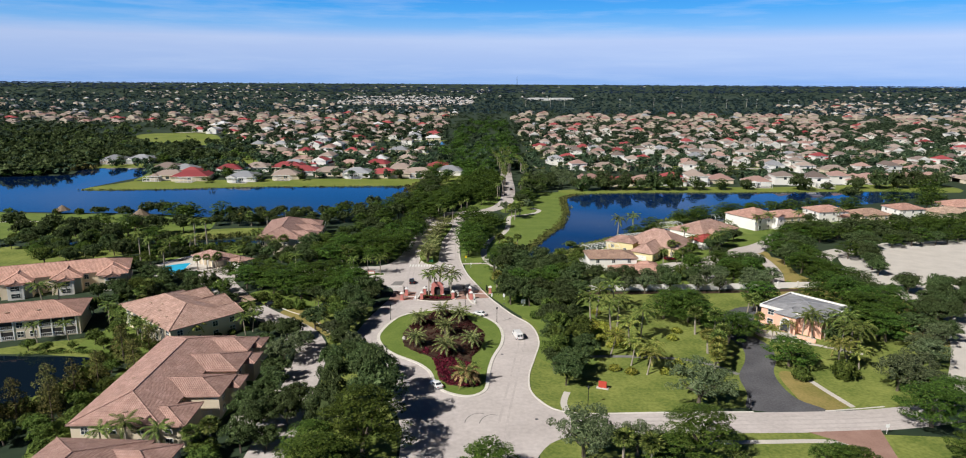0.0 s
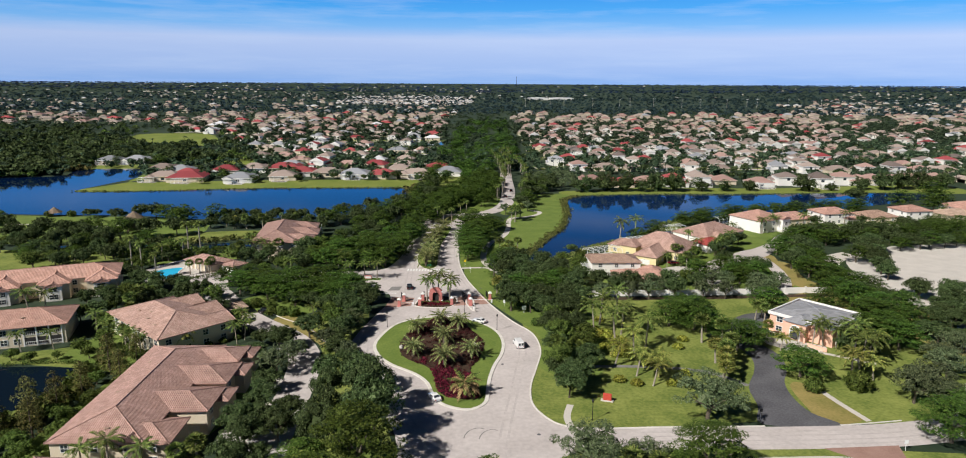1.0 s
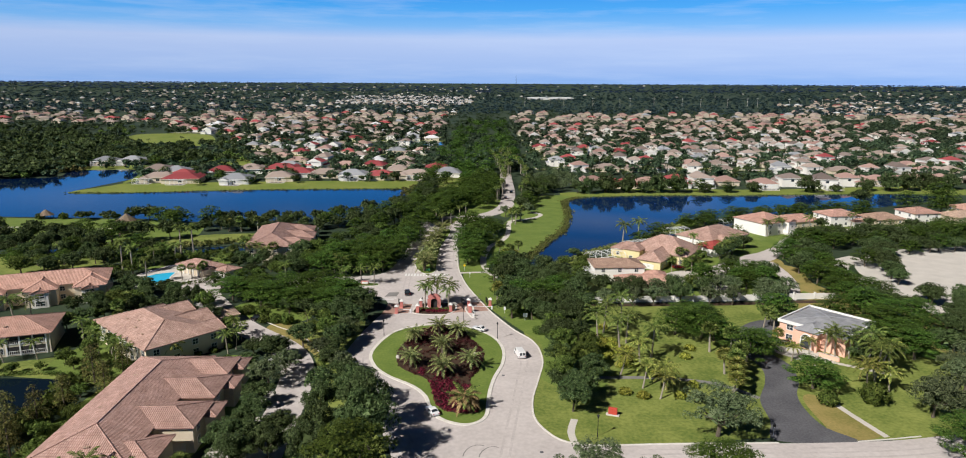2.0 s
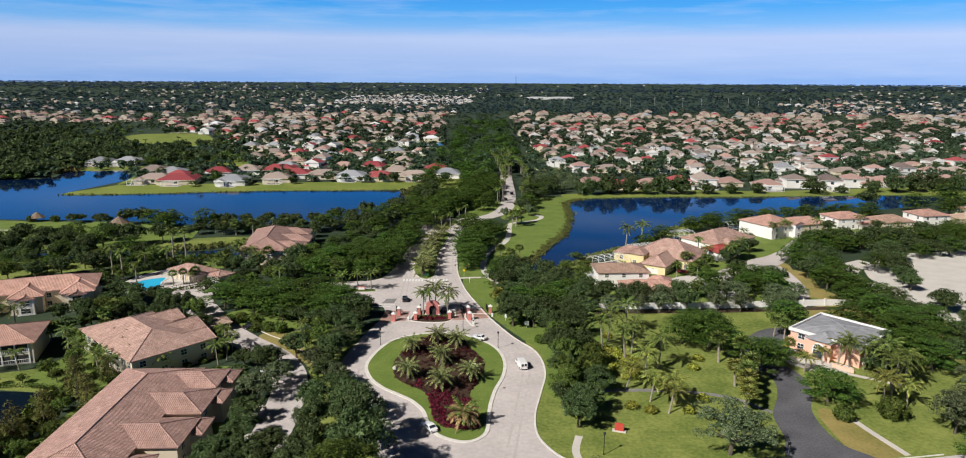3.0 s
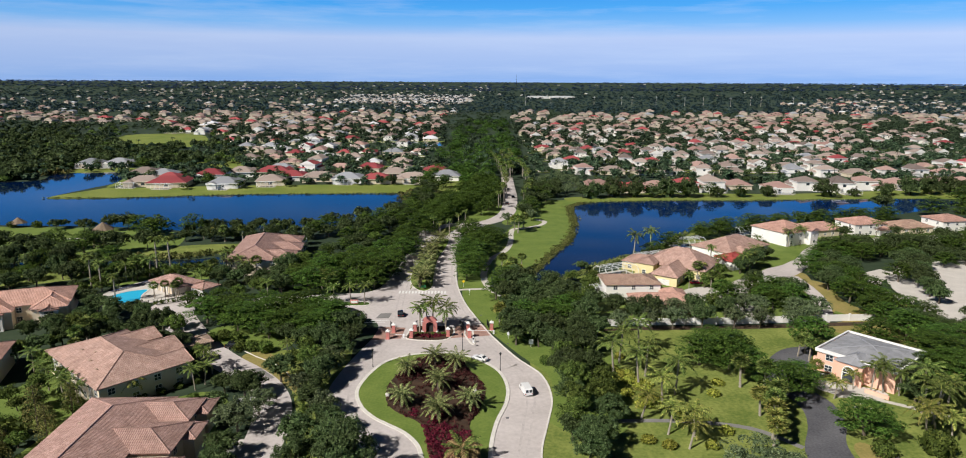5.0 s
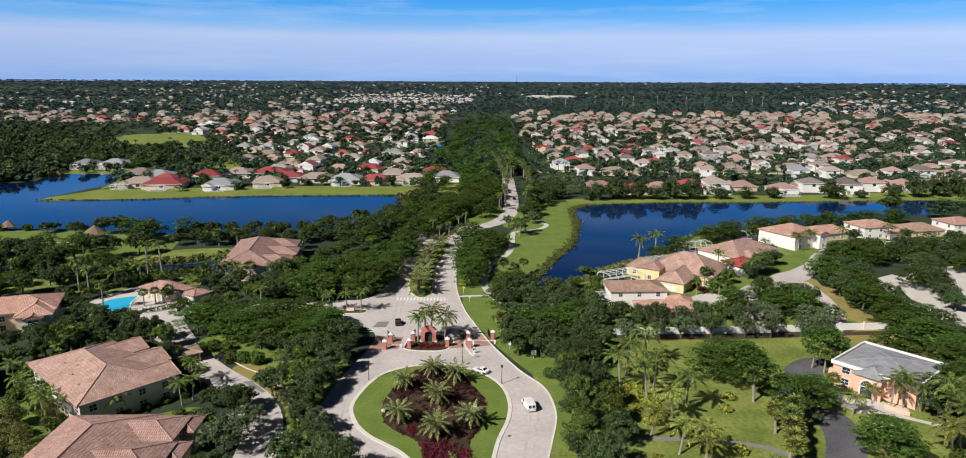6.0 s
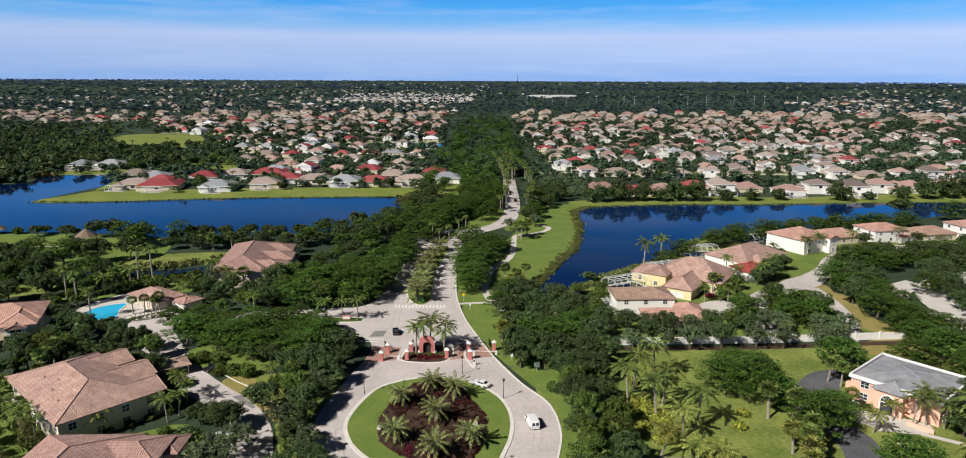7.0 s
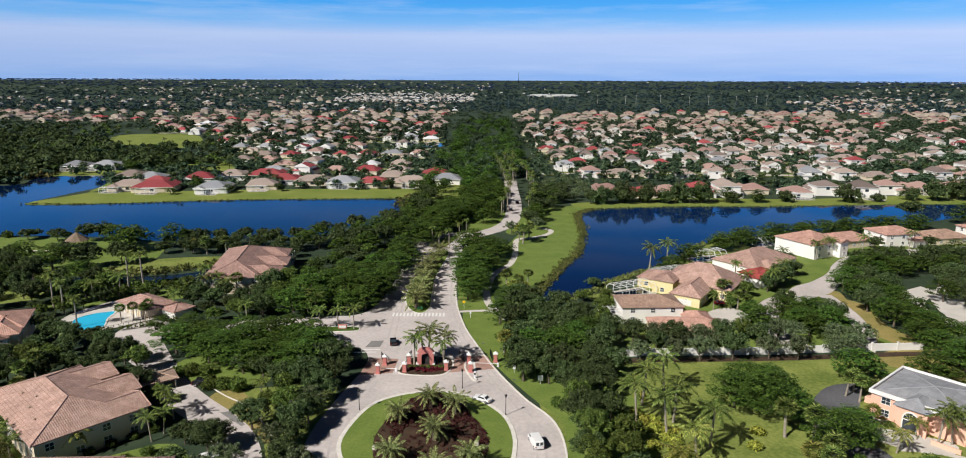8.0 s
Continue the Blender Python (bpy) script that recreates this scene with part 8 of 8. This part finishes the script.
for x, y, turn in sorted(spots, key=lambda s: s[1]):
    if any(math.hypot(x - a, y - b) < 20 for a, b in HOUSE_SPOTS[-260:]) or any(math.hypot(x - a, y - b) < 21 for a, b in HOUSE_SPOTS[:34]) or any(inside(x, y, k) for k in NO_HOUSE):
        continue
    if far_rng.uniform() < (0.55 if x > 390 + 0.1 * (y - 600) else 0.16 if y < 900 else 0.24):
        continue
    roofs = EAST_ROOFS if x > 0 else WEST_ROOFS
    roof, shape = roofs[int(far_rng.integers(len(roofs)))], int(far_rng.choice((0, 1, 2, 2, 3, 4, 4, 5) if x > 0 else (0, 1, 2, 3, 4, 5)))
    if len(HOUSE_SPOTS) < 298:
        suburb_house(x, y, turn + far_rng.uniform(-5, 5), roof, shape, far_rng.uniform(0.84, 1.02))
    else:
        HOUSE_SPOTS.append((x, y))
        overflow.append((x, y, turn, roof, shape))


def triangles(faces):
    return np.array([[f[0], f[i], f[i + 1]] for f in faces for i in range(1, len(f) - 1)], float)


SHAPE_TRIS = [tuple(triangles(f) for f in house_faces(s)) for s in SHAPES]


def small_houses(rows_, name, label, size=(0.95, 1.15), high=1.0):
    """Far houses, one object for each roof colour."""
    for colour in FAR_ROOFS:
        walls, roofs = [], []
        for x, y, turn, roof, shape in rows_:
            if roof != colour:
                continue
            a, s = radians(turn), far_rng.uniform(*size)
            rot = np.array(((math.cos(a), math.sin(a), 0), (-math.sin(a), math.cos(a), 0), (0, 0, 1))) * (s, s, s * high)
            for got, tri in zip((walls, roofs), SHAPE_TRIS[shape]):
                got.append(tri @ rot + (x, y, rise(x, y)))
        if roofs:
            ob = tagged(part(name, quads(name, np.concatenate(roofs), FAR_ROOFS[colour]), None), label, "houses", "", "stuff")
            part("wall", quads("wall", np.concatenate(walls), M["sand"]), None, ob)


def view_spots(n, d0, d1, seed, edge=0.78):
    """Spots spread evenly over a band of distances ahead."""
    r = np.random.default_rng(seed)
    d = 1 / r.uniform(1 / d1, 1 / d0, n)
    a = r.uniform(-edge, edge, n)
    return np.stack([d * a, d], 1)


def scattered(n, d0, d1, seed, share, roofs, gap):
    """Houses thrown along loose rows; share gives the part kept at each bearing and distance."""
    r = np.random.default_rng(seed)
    got = []
    for x, y in view_spots(n, d0, d1, seed):
        y = round(y / gap) * gap + 0.07 * x + r.uniform(-6, 6)
        if r.uniform() > share(x / y, y) or any(abs(x - s[0]) < 15 and abs(y - s[1]) < 15 for s in got):
            continue
        got.append((float(x), float(y), r.choice((0, 180)) + r.uniform(-12, 12), roofs[int(r.integers(len(roofs)))], int(r.integers(6))))
    return got


def near_share(u, d):
    return (0.9 if 0.04 < u < 0.47 else 0.35 if u >= 0.47 else 0.8 if -0.40 < u < -0.06 else 0.5 if u <= -0.40 else 0)


def middle_share(u, d):
    return 0.85 if u > 0.44 + 0.03 * math.sin(d / 90) else 0 if u > -0.04 else 0.5 if u > -0.3 else 0.42


small_houses(overflow + scattered(560, 1180, 1500, 61, near_share, EAST_ROOFS, 52), "distant_houses", "distant suburban houses in rows among trees")
far_rows = scattered(1000, 1480, 2600, 62, middle_share, ["grey", "white", "tan", "grey", "tan", "brown", "pink", "white"], 60)
far_rows += scattered(26, 1900, 2060, 66, lambda u, d: 1.0 if 0.455 < u < 0.53 else 0, ["red"], 60)
small_houses(far_rows, "distant_houses", "far houses scattered through woodland", (0.7, 0.95))
small_houses(scattered(900, 2700, 4500, 63, lambda u, d: 0.8 if -0.5 < u < 0.02 else 0.5 if u > 0.52 else 0.08, ["grey", "white", "grey", "tan"], 90), "distant_houses", "pale buildings towards the horizon", (0.45, 0.8), 1.0)
# pale mobile-home park far ahead
r = np.random.default_rng(64)
park = []
for i in range(20):
    for j in range(36):
        x, y = -640 + 16 * j * (1 + 0.015 * i) + 6 * math.sin(i) + r.uniform(-2, 2), 2080 + 46 * i + r.uniform(-8, 8)
        if -0.225 * y + 4.5 * i < x < -0.02 * y and r.uniform() < 0.85:
            park.append((x, y, r.choice((0, 90)) + r.uniform(-8, 8), ["white", "white", "white", "grey"][int(r.integers(4))], 3))
small_houses(park, "distant_homes", "pale mobile homes in close rows", (0.55, 0.75), 0.9)
sheds = thing("warehouse", pose(250, 2620, rise(250, 2620), 0, 0, 6), "long white warehouse among far trees", "warehouse")
for k, (x0, x1) in enumerate(((-95, -20), (-12, 78))):
    part("wall", face_mesh("wall", house_faces([(x0, x1, -16, 16, 8, 0.12, "")])[0], M["white"]), None, sheds)
    part("roof", face_mesh("roof", house_faces([(x0, x1, -16, 16, 8, 0.12, "")])[1], FAR_ROOFS["white"]), None, sheds)


# ---- far trees ----
def far_tree(seed, n, size, clumps=9, inner=14):
    r = np.random.default_rng(seed)
    out = [leaf_clump(r, (0, 0, 3.9), (2.6, 2.6, 2.2), inner, 1.7, 0.2, 0.2, -0.9)]
    for k in range(clumps):
        d = unit(r.normal(size=3))
        d[2] = abs(d[2]) * 1.2 - 0.35
        c = d * np.array((2.9, 2.9, 2.5)) * r.uniform(0.75, 1.1) + (0, 0, 4.2)
        s = r.uniform(1.2, 2.1)
        out.append(leaf_clump(r, c, (s, s, s * 0.72), max(3, n // clumps), size, 0.5, 0.3, -0.35))
    return np.concatenate(out)


def far_palm(seed):
    """A small palm: bent strips for fronds on a thin stem."""
    r = np.random.default_rng(seed)
    out = []
    for k in range(11):
        a, lift = k * 2.4, r.uniform(-0.3, 1.0)
        d, sd = np.array((math.cos(a), math.sin(a), 0.0)), np.array((-math.sin(a), math.cos(a), 0.0)) * 0.42
        h0, h1, h2 = np.array((0, 0, 9.6)), np.array((0, 0, 9.6 + lift)) + d * 1.5, np.array((0, 0, 9.2 + lift * 0.4 - 0.9)) + d * 2.9
        out += [[h0, h1 - sd, h1 + sd], [h1 - sd, h2, h1 + sd]]
    w = 0.17
    for u in ((w, 0), (0, w)):
        p = [(-u[0], -u[1], 0), (u[0], u[1], 0), (u[0], u[1], 9.6), (-u[0], -u[1], 9.6)]
        out += [[p[0], p[1], p[2]], [p[0], p[2], p[3]]]
    return np.array(out, float)


def wood(name, spots_, templates, scale, material, label, seed, squash=(0.8, 1.15)):
    r = np.random.default_rng(seed)
    out = []
    for x, y in spots_:
        t = templates[int(r.integers(len(templates)))]
        s = r.uniform(*scale)
        a = r.uniform(0, math.tau)
        ca, sa = math.cos(a), math.sin(a)
        rot = np.array(((ca, sa, 0), (-sa, ca, 0), (0, 0, 1)))
        h = s * r.uniform(*squash)
        out.append((t @ rot) * (s, s, h) + (x, y, rise(x, y) - (3.0 * h if y > 3600 else 1.6 * h if s > 1.7 else 0.5 * h)))
    return tagged(part(name, quads(name, np.concatenate(out), M[material]), None), label, "trees", "", "stuff")


FAR_CLEAR = [LAKE_WEST, LAKE_EAST, SMALL_LAKE, FIELD, ribbon_outline(smooth_line([(15, 470), (15.5, 500), (16, 530), (16, 575)], 4), 24)]
GRID = {}
for a, b in HOUSE_SPOTS:
    GRID.setdefault((int(a // 20), int(b // 20)), []).append((a, b))


def free(p, gap=8.5):
    i, j = int(p[0] // 20), int(p[1] // 20)
    return all(abs(p[0] - a) > gap or abs(p[1] - b) > gap for u in (-1, 0, 1) for v in (-1, 0, 1) for a, b in GRID.get((i + u, j + v), ())) and not any(inside(p[0], p[1], k) for k in FAR_CLEAR)


T200 = [far_tree(s, 117, 0.9) for s in (1, 2, 3, 4, 5)]
T90 = [far_tree(s, 72, 1.2) for s in (11, 12, 13, 14)]
T24 = [far_tree(s, 24, 1.9, 6, 2) for s in (7, 8, 9)]
TL = [layered_crown(np.random.default_rng(s), 0.15) for s in (51, 52, 53)]
TP = [far_palm(s) for s in (1, 2, 3, 4)]
r = np.random.default_rng(71)
gardens, street_palms = [], []
for line in GARDEN_LINES + [shifted(s, 0) for s in STREET_LINES]:
    back = line in GARDEN_LINES
    for p, q in zip(line, line[1:]):
        for _ in range(max(1, int(math.dist(p, q) / (3.6 if back else 6)))):
            u = r.uniform()
            x, y = p[0] + (q[0] - p[0]) * u + r.normal(0, 2), p[1] + (q[1] - p[1]) * u + r.normal(0, 5.5 if back else 9)
            if (back or abs(y - p[1]) > 4.5) and free((x, y), 6.6):
                (gardens if r.uniform() < (0.86 if back else 0.6) else street_palms).append((x, y))
gardens += [tuple(p) for p in view_spots(2300, 500, 1060, 72) if p[1] > 514 - 0.02 * p[0] and abs(p[0]) > 30 and free(p, 7.2)]
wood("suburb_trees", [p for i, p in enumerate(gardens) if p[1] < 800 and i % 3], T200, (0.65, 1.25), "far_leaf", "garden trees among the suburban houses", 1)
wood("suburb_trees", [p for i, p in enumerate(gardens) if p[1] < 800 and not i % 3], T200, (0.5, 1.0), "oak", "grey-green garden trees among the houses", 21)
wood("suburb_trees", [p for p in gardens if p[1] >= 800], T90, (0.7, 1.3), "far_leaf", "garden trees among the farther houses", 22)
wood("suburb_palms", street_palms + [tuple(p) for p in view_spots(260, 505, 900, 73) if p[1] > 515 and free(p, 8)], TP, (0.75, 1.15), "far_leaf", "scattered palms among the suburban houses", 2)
# tree belts: along the boulevard, and slanting between two estates
belt = []
while len(belt) < 250:
    y = 1 / r.uniform(1 / 1250, 1 / 520)
    x = r.uniform(-1, 1) * np.interp(y, [520, 640, 830, 1250], [36, 38, 40, 32]) + np.interp(y, [520, 640, 830, 1250], [-8, -8, -8, 2])
    if not inside(x, y, FAR_CLEAR[4]) and free((x, y), 7):
        belt.append((x, y))
wood("boulevard_trees", [p for i, p in enumerate(belt) if i % 4], TL, (0.85, 1.45), "ficus", "dense dark trees lining the boulevard", 3)
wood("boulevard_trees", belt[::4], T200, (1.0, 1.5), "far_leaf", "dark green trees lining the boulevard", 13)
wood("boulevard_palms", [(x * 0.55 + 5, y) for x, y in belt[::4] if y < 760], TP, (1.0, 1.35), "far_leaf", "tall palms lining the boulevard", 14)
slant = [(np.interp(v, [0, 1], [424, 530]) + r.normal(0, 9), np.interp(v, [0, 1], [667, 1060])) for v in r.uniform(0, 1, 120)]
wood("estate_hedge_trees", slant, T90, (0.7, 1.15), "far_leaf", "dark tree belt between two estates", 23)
# woods west of the lake
west = []
r = np.random.default_rng(74)
while len(west) < 1700:
    y = 1 / r.uniform(1 / 1060, 1 / 500)
    x = r.uniform(-0.80 * y, -0.34 * y)
    if y > 860 + 60 * math.sin(x * 0.02) and r.uniform() > 0.35 or x > (-0.40 + 0.05 * math.sin(y * 0.05) + 0.03 * r.normal()) * y:
        continue
    if not inside(x, y, LAKE_WEST) and not (x > -345 and y < 615) and free((x, y), 8):
        west.append((x, y))
wood("west_woods", west[::2], [far_tree(s, 120, 0.9) for s in (31, 32, 33)], (0.8, 1.5), "oak", "dense green woods beyond the lake", 4)
wood("west_thicket", west[1::2], [far_tree(s, 120, 0.9) for s in (34, 35, 36)], (0.6, 1.15), "shrub", "fresh green thicket beyond the lake", 15, (0.6, 0.9))
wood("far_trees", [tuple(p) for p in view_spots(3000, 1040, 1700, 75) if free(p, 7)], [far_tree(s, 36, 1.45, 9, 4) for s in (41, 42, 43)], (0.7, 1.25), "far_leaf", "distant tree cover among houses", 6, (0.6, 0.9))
# leaf colour of these woods carries painted distance haze, bluest on the horizon
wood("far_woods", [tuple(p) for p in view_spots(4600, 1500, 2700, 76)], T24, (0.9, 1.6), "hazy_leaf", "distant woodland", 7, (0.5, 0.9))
wood("horizon_woods", [tuple(p) for p in view_spots(3600, 2500, 3900, 78)], T24, (1.3, 2.2), "hazy_leaf", "woodland near the horizon with haze in its leaf colour", 8, (0.4, 0.7))
wood("horizon_woods", [tuple(p) for p in view_spots(3400, 3500, 4860, 79)], [far_tree(s, 14, 2.4, 5, 1) for s in (61, 62, 63)], (1.8, 3.0), "haze_blue_leaf", "woodland on the horizon with haze in its leaf colour", 9, (0.3, 0.45))
# power line pylons in the far woods
_pylon = None
for k in range(14):
    x, y = 110 + 62 * k + 14 * math.sin(k * 2.1), 1960 + 40 * math.sin(k * 1.3)
    if _pylon is None:
        _pylon = thing("pylon", pose(x, y, 0), "pale steel power line pole above the woods", "pylon", "power line pylons")
        bm = bmesh.new()
        tube(bm, [(0, 0, 0), (0, 0, 27)], [0.4, 0.25], 5)
        part("pole", bm, M["concrete"], _pylon)
        bm = bmesh.new()
        box(bm, -3.5, 3.5, -0.2, 0.2, 23.6, 24.0)
        part("crossarm", bm, M["metal_white"], _pylon)
    else:
        copy_thing(_pylon, pose(x, y, 0, 0, 0, 10 * math.sin(k)))
# far mast
mast = thing("radio_mast", pose(190, 4400, rise(190, 4400)), "thin lattice radio mast on the horizon", "mast")
bm = bmesh.new()
tube(bm, [(0, 0, 0), (0, 0, 68)], [1.6, 0.5], 5)
part("pole", bm, M["metal_dark"], mast)
